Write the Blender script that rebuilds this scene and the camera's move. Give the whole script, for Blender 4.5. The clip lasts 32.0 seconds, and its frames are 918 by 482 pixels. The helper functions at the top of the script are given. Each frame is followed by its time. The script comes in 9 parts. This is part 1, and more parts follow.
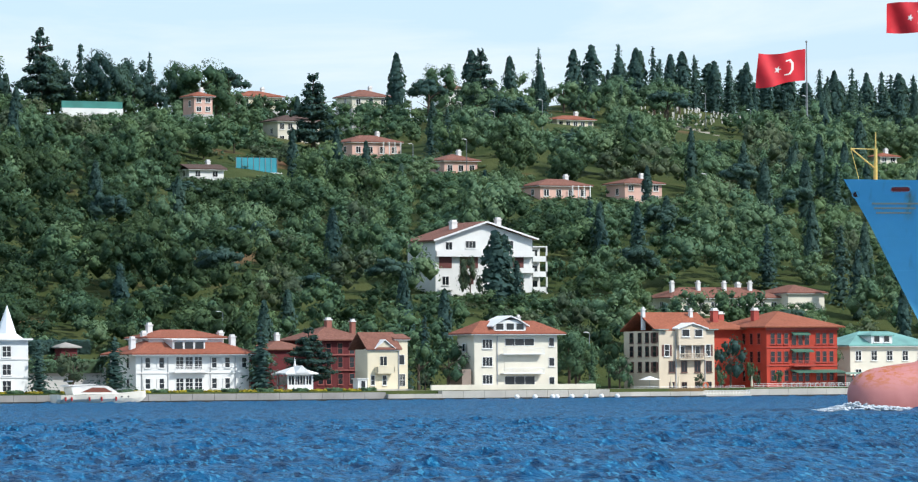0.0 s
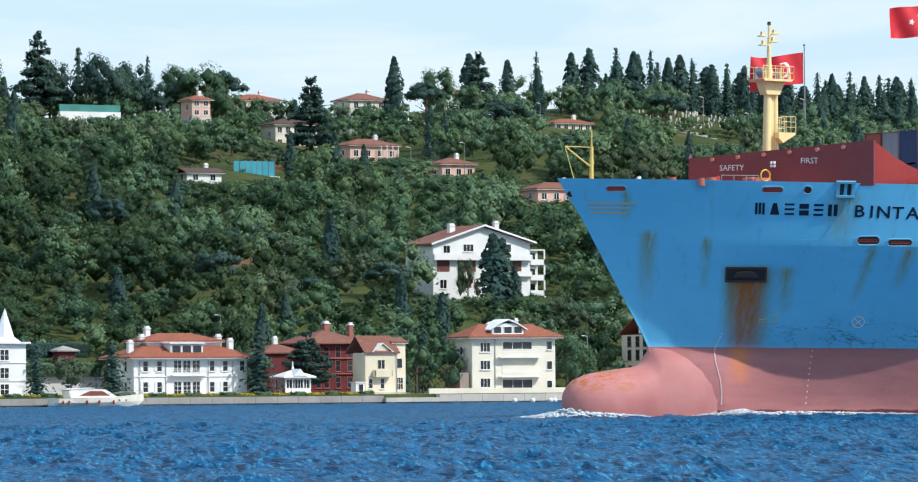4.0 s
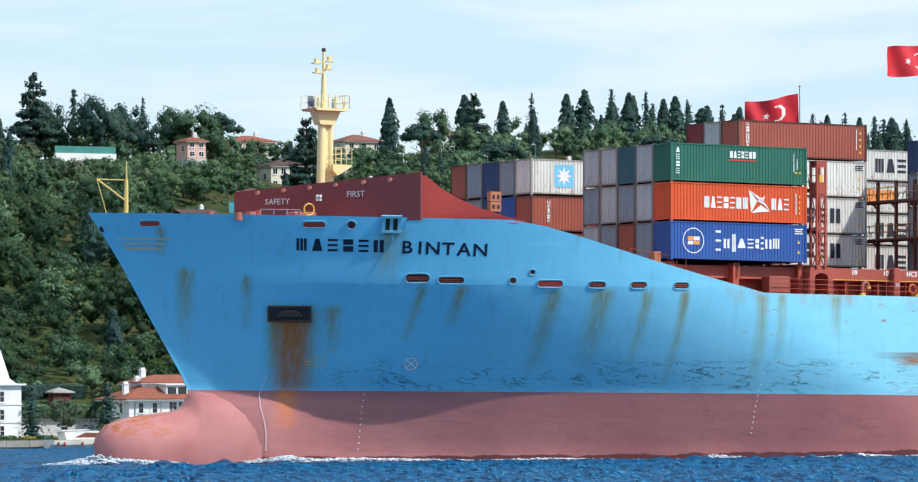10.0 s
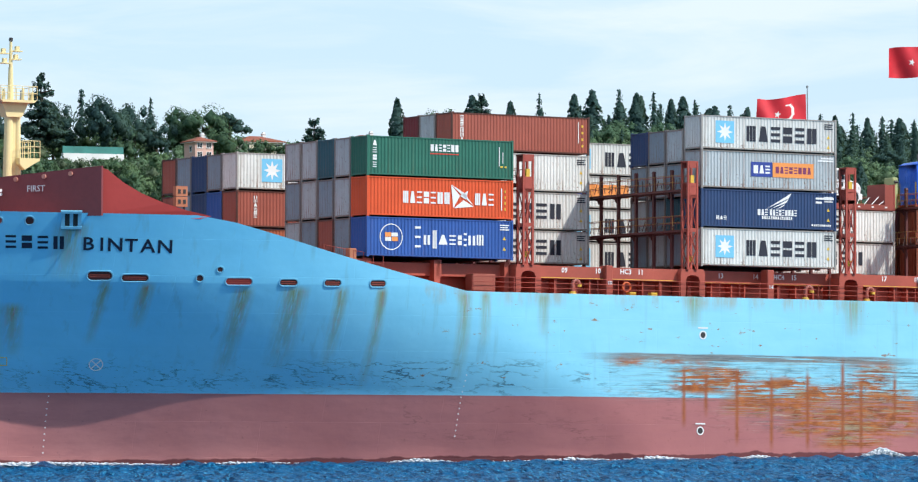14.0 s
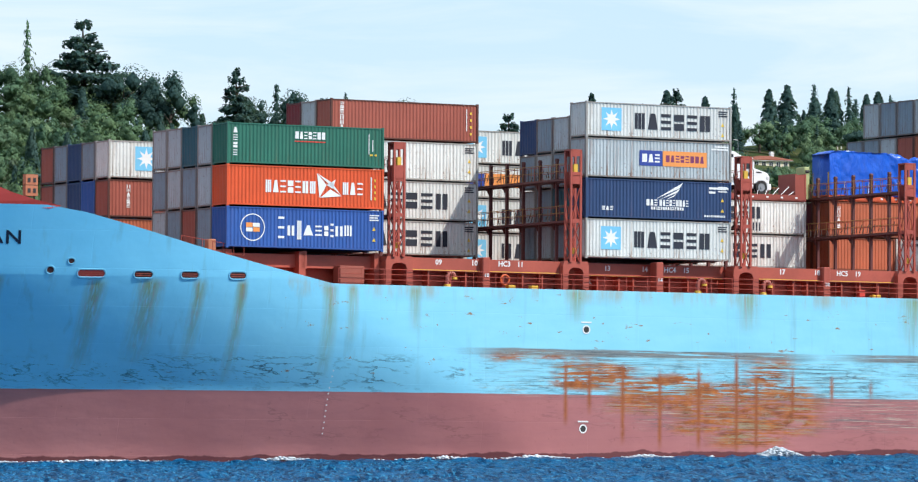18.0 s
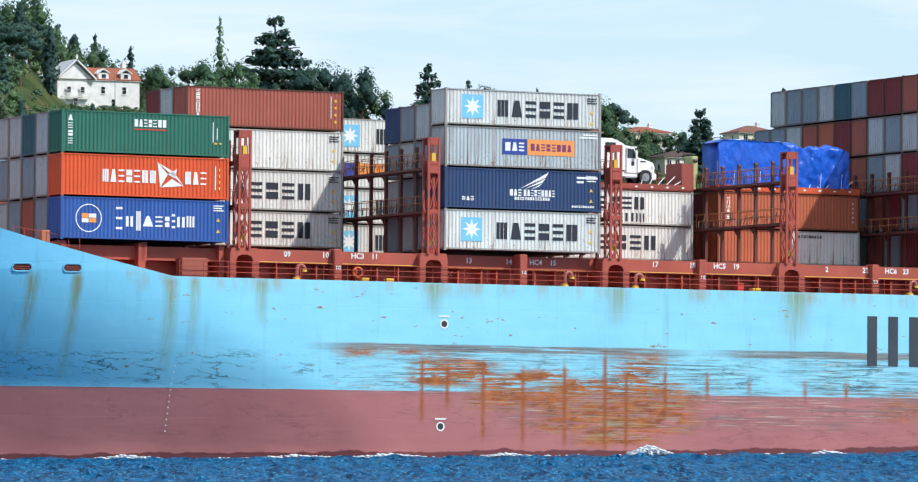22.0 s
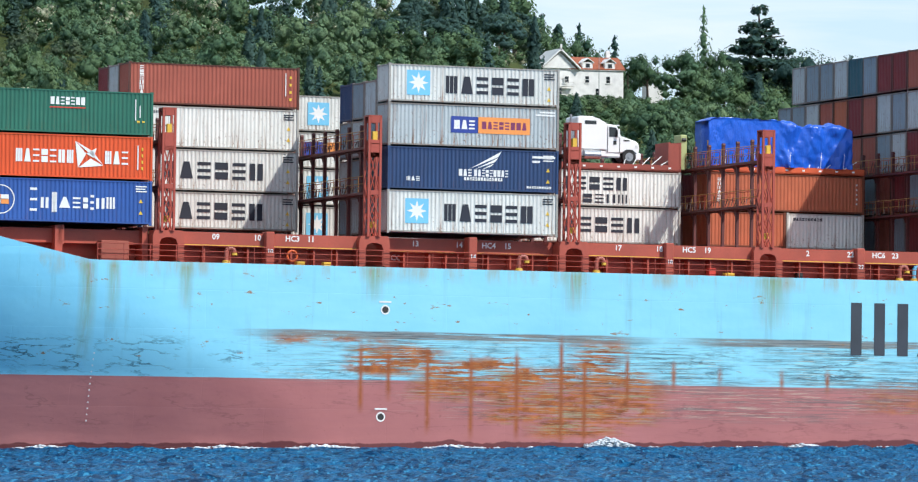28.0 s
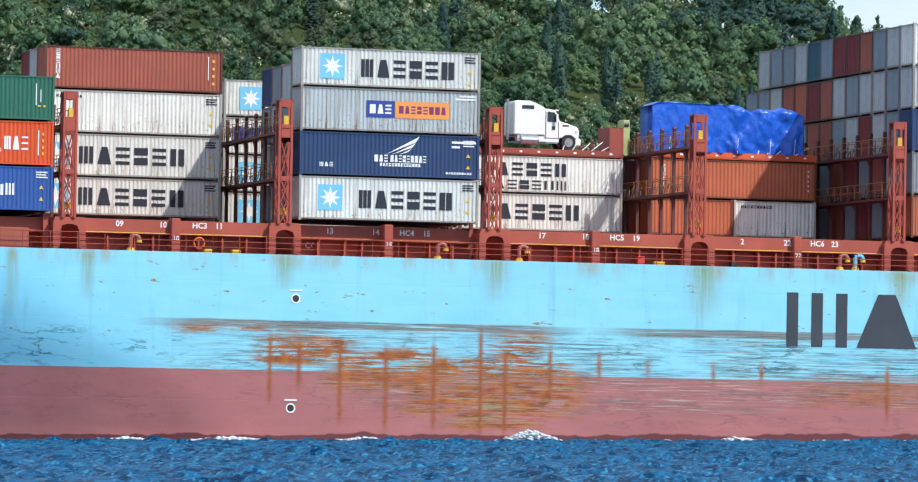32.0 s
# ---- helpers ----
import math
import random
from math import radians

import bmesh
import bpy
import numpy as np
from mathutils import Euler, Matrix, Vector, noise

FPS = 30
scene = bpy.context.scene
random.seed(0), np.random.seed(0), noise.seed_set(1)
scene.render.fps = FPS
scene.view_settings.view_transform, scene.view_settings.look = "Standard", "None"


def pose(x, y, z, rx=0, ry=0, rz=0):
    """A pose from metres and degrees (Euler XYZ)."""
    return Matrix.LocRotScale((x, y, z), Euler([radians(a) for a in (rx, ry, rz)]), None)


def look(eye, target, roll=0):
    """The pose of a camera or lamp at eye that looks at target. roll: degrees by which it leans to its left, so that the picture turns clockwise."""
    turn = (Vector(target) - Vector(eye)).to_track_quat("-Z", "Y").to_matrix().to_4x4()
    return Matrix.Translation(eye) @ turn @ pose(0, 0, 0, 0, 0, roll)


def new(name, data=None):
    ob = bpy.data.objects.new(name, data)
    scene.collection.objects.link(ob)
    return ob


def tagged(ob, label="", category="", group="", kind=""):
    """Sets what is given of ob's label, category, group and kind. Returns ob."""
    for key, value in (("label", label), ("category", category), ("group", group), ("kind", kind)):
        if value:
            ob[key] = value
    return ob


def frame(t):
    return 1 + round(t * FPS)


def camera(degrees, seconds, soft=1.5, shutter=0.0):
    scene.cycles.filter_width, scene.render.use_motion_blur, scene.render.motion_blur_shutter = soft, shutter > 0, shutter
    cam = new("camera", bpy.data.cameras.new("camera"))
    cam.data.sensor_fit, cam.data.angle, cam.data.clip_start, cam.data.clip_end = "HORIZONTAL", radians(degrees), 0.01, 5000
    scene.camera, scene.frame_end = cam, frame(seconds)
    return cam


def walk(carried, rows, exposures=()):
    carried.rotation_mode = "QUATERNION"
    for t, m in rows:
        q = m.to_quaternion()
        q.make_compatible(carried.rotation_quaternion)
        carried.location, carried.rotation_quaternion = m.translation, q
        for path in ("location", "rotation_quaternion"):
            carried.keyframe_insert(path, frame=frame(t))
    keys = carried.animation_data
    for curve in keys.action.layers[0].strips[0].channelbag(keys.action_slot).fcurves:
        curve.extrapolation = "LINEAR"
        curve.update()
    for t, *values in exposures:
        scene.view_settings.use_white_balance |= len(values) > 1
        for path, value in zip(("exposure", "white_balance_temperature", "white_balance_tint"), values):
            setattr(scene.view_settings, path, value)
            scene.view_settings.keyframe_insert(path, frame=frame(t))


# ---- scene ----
# The camera stands on the near shore, 2.2 m over the water, and pans with the ship.
EYE = Vector((0.0, 0.0, 2.2))
cam = camera(10.457, 32.0, soft=1.2)

# seconds, yaw to the left, pitch, roll (degrees)
PAN = [
    (0, -29.473, 1.662, -0.479),
    (1, -29.473, 1.651, -0.482),
    (2, -29.478, 1.651, -0.482),
    (2.5, -29.482, 1.651, -0.483),
    (4.5, -29.516, 1.770, -0.489),
    (5, -29.561, 2.185, -0.488),
    (5.5, -29.597, 2.176, -0.488),
    (6, -29.581, 2.153, -0.491),
    (6.5, -29.572, 2.153, -0.495),
    (7, -29.553, 2.145, -0.500),
    (7.5, -29.566, 2.172, -0.501),
    (8, -29.564, 2.168, -0.507),
    (8.5, -29.546, 2.168, -0.511),
    (9, -29.549, 2.173, -0.517),
    (9.5, -29.551, 2.173, -0.519),
    (10, -29.554, 2.173, -0.519),
    (10.5, -29.550, 2.176, -0.511),
    (11, -29.542, 2.178, -0.512),
    (11.5, -29.543, 2.178, -0.511),
    (12, -29.542, 2.179, -0.509),
    (12.5, -29.536, 2.178, -0.506),
    (13, -29.533, 2.177, -0.507),
    (13.5, -29.521, 2.179, -0.508),
    (14, -29.466, 2.177, -0.513),
    (14.5, -29.370, 2.175, -0.512),
    (16.5, -28.142, 2.154, -0.384),
    (17, -27.856, 2.148, -0.373),
    (17.5, -27.551, 2.142, -0.356),
    (18, -27.245, 2.138, -0.346),
    (18.5, -26.993, 2.135, -0.323),
    (19, -26.720, 2.128, -0.313),
    (19.5, -26.435, 2.124, -0.303),
    (20, -26.091, 2.122, -0.292),
    (20.5, -25.806, 2.114, -0.279),
    (21, -25.570, 2.110, -0.276),
    (21.5, -25.338, 2.108, -0.274),
    (22, -25.054, 2.101, -0.270),
    (22.5, -24.834, 2.099, -0.255),
    (23, -24.472, 2.092, -0.244),
    (23.5, -24.049, 2.085, -0.246),
    (24, -23.657, 2.077, -0.249),
    (24.5, -23.207, 2.067, -0.249),
    (25, -22.621, 2.060, -0.245),
    (25.5, -22.103, 2.050, -0.247),
    (27.5, -19.965, 2.000, -0.058),
    (28, -19.529, 1.991, -0.043),
    (28.5, -18.997, 1.972, -0.025),
    (29, -18.091, 1.953, -0.012),
    (29.5, -17.283, 1.931, 0.027),
    (30, -16.651, 1.918, 0.063),
    (30.5, -16.246, 1.906, 0.096),
    (31, -16.134, 1.900, 0.109),
    (31.5, -16.134, 1.901, 0.127),
    (32, -16.131, 1.896, 0.143),
]


def view(yaw, pitch, roll):
    return pose(EYE.x, EYE.y, EYE.z, 0, 0, yaw) @ pose(0, 0, 0, 90 + pitch) @ pose(0, 0, 0, 0, 0, roll)


walk(cam, [(t, view(y, p, r)) for t, y, p, r in PAN])

# ---- light ----
SUN_TO = Vector((0.46, -0.60, 0.70)).normalized()
world = bpy.data.worlds.new("sky")
scene.world = world
world.use_nodes = True


def build_world():
    nt = world.node_tree
    nt.nodes.clear()
    out = nt.nodes.new("ShaderNodeOutputWorld")
    bg = nt.nodes.new("ShaderNodeBackground")
    sky = nt.nodes.new("ShaderNodeTexSky")
    sky.sky_type, sky.sun_disc = "NISHITA", False
    sky.sun_elevation = math.asin(SUN_TO.z)
    sky.sun_rotation = math.atan2(SUN_TO.x, SUN_TO.y)
    sky.air_density, sky.dust_density, sky.ozone_density = 1.2, 0.3, 3.0
    tc = nt.nodes.new("ShaderNodeTexCoord")
    # thin high cloud: streaks that lie flat along the horizon
    mp = nt.nodes.new("ShaderNodeMapping")
    mp.inputs["Scale"].default_value = (9.0, 9.0, 62.0)
    n1 = nt.nodes.new("ShaderNodeTexNoise")
    n1.inputs["Scale"].default_value, n1.inputs["Detail"].default_value = 1.3, 7.0
    n1.inputs["Roughness"].default_value = 0.58
    n1.inputs["Distortion"].default_value = 0.5
    rp = nt.nodes.new("ShaderNodeValToRGB")
    rp.color_ramp.elements[0].position, rp.color_ramp.elements[1].position = 0.40, 0.66
    rp.color_ramp.elements[0].color = (0.05, 0.05, 0.05, 1)
    mix = nt.nodes.new("ShaderNodeMix")
    mix.data_type = "RGBA"
    mix.inputs["B"].default_value = (5.3, 6.05, 6.85, 1)
    mul = nt.nodes.new("ShaderNodeMath")
    mul.operation = "MULTIPLY"
    mul.inputs[1].default_value = 0.85
    nt.links.new(tc.outputs["Generated"], mp.inputs["Vector"])
    nt.links.new(mp.outputs["Vector"], n1.inputs["Vector"])
    nt.links.new(n1.outputs["Fac"], rp.inputs["Fac"])
    nt.links.new(rp.outputs["Color"], mul.inputs[0])
    nt.links.new(mul.outputs["Value"], mix.inputs["Factor"])
    clear = nt.nodes.new("ShaderNodeMix")
    clear.data_type = "RGBA"
    clear.inputs["Factor"].default_value = 0.65
    clear.inputs["B"].default_value = (3.5, 4.95, 6.7, 1)
    nt.links.new(sky.outputs["Color"], clear.inputs["A"])
    nt.links.new(clear.outputs["Result"], mix.inputs["A"])
    nt.links.new(mix.outputs["Result"], bg.inputs["Color"])
    bg.inputs["Strength"].default_value = 0.143
    nt.links.new(bg.outputs["Background"], out.inputs["Surface"])


build_world()
sun = new("sun", bpy.data.lights.new("sun", "SUN"))
sun.data.energy, sun.data.angle, sun.data.color = 3.9, radians(0.5), (1.0, 0.965, 0.92)
sun.matrix_world = look((0, 0, 60), Vector((0, 0, 60)) - SUN_TO)
scene.view_settings.exposure = 0.18

# ---- materials ----


class Mat:
    """A small builder of node materials round one Principled shader."""

    def __init__(self, name, rough=0.6, metal=0.0, spec=0.5):
        self.m = bpy.data.materials.new(name)
        self.m.use_nodes = True
        self.nt = self.m.node_tree
        self.p = self.nt.nodes["Principled BSDF"]
        self.p.inputs["Roughness"].default_value = rough
        self.p.inputs["Metallic"].default_value = metal
        self.p.inputs["Specular IOR Level"].default_value = spec
        self.tc = self.nt.nodes.new("ShaderNodeTexCoord")

    def n(self, kind, **kw):
        node = self.nt.nodes.new("ShaderNode" + kind)
        for k, v in kw.items():
            node.inputs[k].default_value = v
        return node

    def link(self, a, b):
        self.nt.links.new(a, b)

    def coord(self, scale=(1, 1, 1), at=(0, 0, 0), turn=(0, 0, 0), kind="Object"):
        mp = self.n("Mapping")
        mp.inputs["Scale"].default_value = scale
        mp.inputs["Location"].default_value = at
        mp.inputs["Rotation"].default_value = turn
        self.link(self.tc.outputs[kind], mp.inputs["Vector"])
        return mp.outputs["Vector"]

    def noise(self, scale, detail=4.0, rough=0.55, stretch=(1, 1, 1), at=(0, 0, 0), distort=0.0):
        n = self.n("TexNoise", Scale=scale, Detail=detail, Roughness=rough, Distortion=distort)
        self.link(self.coord(stretch, at), n.inputs["Vector"])
        return n.outputs["Fac"]

    def ramp(self, fac, lo, hi, a=(0, 0, 0, 1), b=(1, 1, 1, 1)):
        r = self.n("ValToRGB")
        e = r.color_ramp.elements
        e[0].position, e[1].position, e[0].color, e[1].color = lo, hi, a, b
        self.link(fac, r.inputs["Fac"])
        return r.outputs["Color"]

    def math(self, op, a, b=None, clamp=False):
        n = self.n("Math")
        n.operation, n.use_clamp = op, clamp
        for i, v in enumerate((a, b)):
            if v is None:
                continue
            if isinstance(v, (int, float)):
                n.inputs[i].default_value = v
            else:
                self.link(v, n.inputs[i])
        return n.outputs["Value"]

    def mix(self, fac, a, b, blend="MIX"):
        n = self.n("Mix")
        n.data_type, n.blend_type = "RGBA", blend
        for key, v in (("Factor", fac), ("A", a), ("B", b)):
            if isinstance(v, (int, float)):
                n.inputs[key].default_value = v
            elif isinstance(v, tuple):
                n.inputs[key].default_value = (*v[:3], 1)
            else:
                self.link(v, n.inputs[key])
        return n.outputs["Result"]

    def band(self, value, lo, hi, soft=0.1):
        """1 between lo and hi of value, with soft edges."""
        def edge(a, b, up):
            n = self.n("MapRange")
            n.inputs["From Min"].default_value, n.inputs["From Max"].default_value = a, b
            n.inputs["To Min"].default_value, n.inputs["To Max"].default_value = (0, 1) if up else (1, 0)
            self.link(value, n.inputs["Value"])
            return n.outputs["Result"]
        return self.math("MULTIPLY", edge(lo - soft, lo + soft, True), edge(hi - soft, hi + soft, False))

    def axes(self):
        s = self.n("SeparateXYZ")
        self.link(self.tc.outputs["Object"], s.inputs["Vector"])
        return s.outputs["X"], s.outputs["Y"], s.outputs["Z"]

    def color(self, out):
        if isinstance(out, tuple):
            self.p.inputs["Base Color"].default_value = (*out[:3], 1)
        else:
            self.link(out, self.p.inputs["Base Color"])
        return self

    def bump(self, height, strength=0.3, distance=0.02):
        b = self.n("Bump", Strength=strength, Distance=distance)
        self.link(height, b.inputs["Height"])
        self.link(b.outputs["Normal"], self.p.inputs["Normal"])
        return self

    def random(self):
        return self.n("ObjectInfo").outputs["Random"]

    def island(self):
        return self.n("NewGeometry").outputs["Random Per Island"]


def shade(c, k):
    return tuple(min(1.0, v * k) for v in c)


def plain(name, c, rough=0.6, metal=0.0, grain=3.0, vary=0.25, bump=0.0):
    """A worn plain surface: colour broken by two scales of noise."""
    k = Mat(name, rough, metal)
    big, fine = k.noise(grain * 0.12, 3.0), k.noise(grain * 2.5, 4.0)
    col = k.mix(k.ramp(big, 0.3, 0.7), shade(c, 1 - vary), shade(c, 1 + vary * 0.5))
    col = k.mix(k.math("MULTIPLY", k.ramp(fine, 0.45, 0.75), 0.35), col, shade(c, 1 - vary * 1.2))
    k.color(col)
    if bump:
        k.bump(fine, bump, 0.02)
    return k.m


def box_paint(name, c, rust=0.35):
    """Painted container steel: dents, faded patches, rust that runs from the rails."""
    k = Mat(name, 0.55, 0.0, 0.35)
    x, y, z = k.axes()
    tone = k.ramp(k.noise(0.5, 4.0), 0.3, 0.7)
    col = k.mix(tone, shade(c, 0.86), shade(c, 1.08))
    col = k.mix(k.math("MULTIPLY", k.random(), 0.3), col, shade(c, 0.75))
    streak = k.ramp(k.noise(2.2, 6.0, 0.7, (2.2, 2.2, 0.13)), 0.53, 0.66)
    spot = k.ramp(k.noise(5.0, 6.0, 0.75), 0.59, 0.64)
    low = k.n("MapRange")
    low.inputs["From Min"].default_value, low.inputs["From Max"].default_value = 0.0, 1.3
    low.inputs["To Min"].default_value, low.inputs["To Max"].default_value = 1.0, 0.30
    k.link(z, low.inputs["Value"])
    rusty = k.math("MULTIPLY", k.math("MULTIPLY", k.math("ADD", streak, spot, True), low.outputs["Result"]), rust, True)
    rustc = k.mix(k.noise(9.0), (0.10, 0.035, 0.012), (0.26, 0.11, 0.04))
    k.color(k.mix(rusty, col, rustc))
    k.bump(k.noise(1.4, 3.0), 0.25, 0.03)
    return k.m


BOX = {
    "grey": box_paint("container_grey", (0.67, 0.68, 0.64), 1.1),
    "pale": box_paint("container_pale_grey", (0.77, 0.78, 0.73), 1.2),
    "blue_grey": box_paint("container_blue_grey", (0.46, 0.51, 0.52), 1.6),
    "green": box_paint("container_green", (0.025, 0.15, 0.10), 0.3),
    "orange": box_paint("container_orange_red", (0.72, 0.095, 0.025), 0.2),
    "blue": box_paint("container_blue", (0.03, 0.10, 0.34), 0.25),
    "navy": box_paint("container_navy", (0.025, 0.06, 0.15), 0.25),
    "brown": box_paint("container_brown", (0.357, 0.096, 0.065), 0.25),
    "rust": box_paint("container_rust_orange", (0.45, 0.125, 0.06), 0.3),
    "maroon": box_paint("container_maroon", (0.20, 0.025, 0.03), 0.25),
    "teal": box_paint("container_teal", (0.03, 0.11, 0.14), 0.7),
    "steel": box_paint("container_steel_blue", (0.24, 0.31, 0.36), 1.3),
}
INK = {
    "dark": plain("lettering_dark", (0.012, 0.016, 0.030), 0.6),
    "white": plain("lettering_white", (0.8, 0.8, 0.78), 0.6, vary=0.1),
    "sky": plain("lettering_sky_blue", (0.17, 0.52, 0.75), 0.6, vary=0.1),
    "royal": plain("lettering_royal_blue", (0.02, 0.05, 0.28), 0.6, vary=0.1),
    "orange": plain("lettering_orange", (0.85, 0.30, 0.07), 0.6, vary=0.1),
    "yellow": plain("lettering_yellow", (0.75, 0.50, 0.05), 0.6, vary=0.1),
    "red": plain("lettering_red", (0.6, 0.05, 0.03), 0.6, vary=0.1),
    "plum": plain("lettering_plum", (0.20, 0.03, 0.10), 0.6, vary=0.1),
}
DECK_RED = plain("deck_red_paint", (0.42, 0.078, 0.046), 0.55, grain=2.0, vary=0.3)
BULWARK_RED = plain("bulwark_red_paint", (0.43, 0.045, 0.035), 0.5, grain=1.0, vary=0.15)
YELLOW = plain("yellow_paint", (0.72, 0.45, 0.05), 0.5)
CREAM_STEEL = plain("mast_cream_paint", (0.80, 0.66, 0.33), 0.45, grain=2.0, vary=0.12)
DARK = plain("dark_steel", (0.03, 0.028, 0.027), 0.6)
RUBBER = plain("black_rubber", (0.02, 0.02, 0.02), 0.75)
STEEL = plain("grey_steel", (0.35, 0.36, 0.37), 0.4, 0.6)

# ---- mesh helpers ----


def add_box(bm, x0, x1, y0, y1, z0, z1):
    v = [bm.verts.new((x, y, z)) for z in (z0, z1) for x, y in ((x0, y0), (x1, y0), (x1, y1), (x0, y1))]
    for q in ((3, 2, 1, 0), (4, 5, 6, 7), (0, 1, 5, 4), (1, 2, 6, 5), (2, 3, 7, 6), (3, 0, 4, 7)):
        bm.faces.new([v[i] for i in q])
    return v


def add_tube(bm, a, b, r0, r1=None, n=8, caps=True):
    a, b = Vector(a), Vector(b)
    r1 = r0 if r1 is None else r1
    turn = (b - a).to_track_quat("Z", "Y")
    rings = []
    for p, r in ((a, r0), (b, r1)):
        rings.append([bm.verts.new(p + turn @ Vector((r * math.cos(i * math.tau / n), r * math.sin(i * math.tau / n), 0))) for i in range(n)])
    for i in range(n):
        bm.faces.new((rings[0][i], rings[0][(i + 1) % n], rings[1][(i + 1) % n], rings[1][i]))
    if caps:
        bm.faces.new(rings[0][::-1])
        bm.faces.new(rings[1])


def add_prism(bm, outline, axis, lo, hi):
    """An outline of pairs, pushed along an axis (0, 1 or 2) from lo to hi."""
    def at(p, v):
        q = list(p)
        q.insert(axis, v)
        return bm.verts.new(q)
    a, b = [at(p, lo) for p in outline], [at(p, hi) for p in outline]
    n = len(outline)
    bm.faces.new(a)
    bm.faces.new(b[::-1])
    for i in range(n):
        bm.faces.new((a[i], b[i], b[(i + 1) % n], a[(i + 1) % n]))


def mesh_of(name, bm, material, smooth=False, bevel=0.0):
    if bevel:
        bmesh.ops.bevel(bm, geom=bm.edges[:], offset=bevel, segments=1, affect="EDGES")
    bmesh.ops.recalc_face_normals(bm, faces=bm.faces[:])
    me = bpy.data.meshes.new(name)
    bm.to_mesh(me)
    bm.free()
    for m in (material if isinstance(material, (list, tuple)) else [material]):
        me.materials.append(m)
    if smooth:
        me.polygons.foreach_set("use_smooth", [True] * len(me.polygons))
    return me


def part(name, bm, material, parent, label="", smooth=False, bevel=0.0, at=None):
    """Links a bmesh, or a ready mesh, as one object under a thing or a part."""
    me = mesh_of(name, bm, material, smooth, bevel) if isinstance(bm, bmesh.types.BMesh) else bm
    ob = new(name, me)
    ob.parent = parent
    if at is not None:
        ob.matrix_basis = at
    return tagged(ob, label)


def empty(name, label, category, m=None, group="", kind=""):
    ob = new(name)
    ob.empty_display_size = 0.5
    if m is not None:
        ob.matrix_basis = m
    return tagged(ob, label, category, group, kind)


def boxes(name, rows, material, parent, label="", bevel=0.0):
    bm = bmesh.new()
    for r in rows:
        add_box(bm, *r)
    return part(name, bm, material, parent, label, bevel=bevel)


def each_box(name, rows, material, parent, label=""):
    """One part for every box."""
    for r in rows:
        boxes(name, [r], material, parent, label)


def numpy_mesh(name, verts, faces, material, smooth=False, normals=None):
    """A mesh from arrays; faces all have the same number of corners. normals: one for each vertex, where leaves share the roundness of their bough."""
    k = faces.shape[1]
    me = bpy.data.meshes.new(name)
    me.vertices.add(len(verts))
    me.vertices.foreach_set("co", np.asarray(verts, np.float32).ravel())
    me.loops.add(faces.size)
    me.loops.foreach_set("vertex_index", np.asarray(faces, np.int32).ravel())
    me.polygons.add(len(faces))
    me.polygons.foreach_set("loop_start", np.arange(0, faces.size, k, dtype=np.int32))
    me.polygons.foreach_set("loop_total", np.full(len(faces), k, np.int32))
    if smooth:
        me.polygons.foreach_set("use_smooth", np.ones(len(faces), bool))
    me.materials.append(material)
    me.update()
    me.validate()
    if normals is not None:
        own = me.attributes.new("custom_normal", "FLOAT_VECTOR", "POINT")
        own.data.foreach_set("vector", np.asarray(normals, np.float32).ravel())
        me.update()
    return me


def text_part(name, words, size, material, parent, m, label="", align="CENTER", bold=0.0, squeeze=1.0):
    cu = bpy.data.curves.new(name, "FONT")
    cu.body, cu.size, cu.align_x, cu.align_y = words, size, align, "CENTER"
    cu.extrude, cu.offset = 0.004, bold
    cu.resolution_u = 2
    cu.materials.append(material)
    ob = new(name, cu)
    ob.parent = parent
    ob.matrix_basis = m @ Matrix.Diagonal((squeeze, 1, 1, 1))
    return tagged(ob, label)


_plains = {}


def plain_cache(name, c, rough=0.6, metal=0.0, vary=0.2, bump=0.0):
    if name not in _plains:
        _plains[name] = plain(name, c, rough, metal, vary=vary, bump=bump)
    return _plains[name]


def rail(name, a, b, height, parent, posts=8, bars=3, material=None, r=0.025):
    """A guard rail from a to b."""
    bm = bmesh.new()
    a, b = Vector(a), Vector(b)
    for i in range(posts + 1):
        p = a.lerp(b, i / posts)
        add_tube(bm, p, p + Vector((0, 0, height)), r, n=5)
    for j in range(1, bars + 1):
        h = Vector((0, 0, height * j / bars))
        add_tube(bm, a + h, b + h, r * 0.9, n=5)
    return part(name, bm, material or DECK_RED, parent)


# ---- land ----
SHORE = 750.0        # the far quay runs along x at this y
RIDGE_AZ = [8, 12, 16, 18.5, 19.4, 20.2, 20.5, 21.4, 22.2, 23.2, 24, 26, 28, 30, 32, 35, 40]
RIDGE_Z = [105, 104, 99, 95, 92, 88, 79, 75.5, 77, 76, 72, 70, 67, 75, 75, 72, 70]


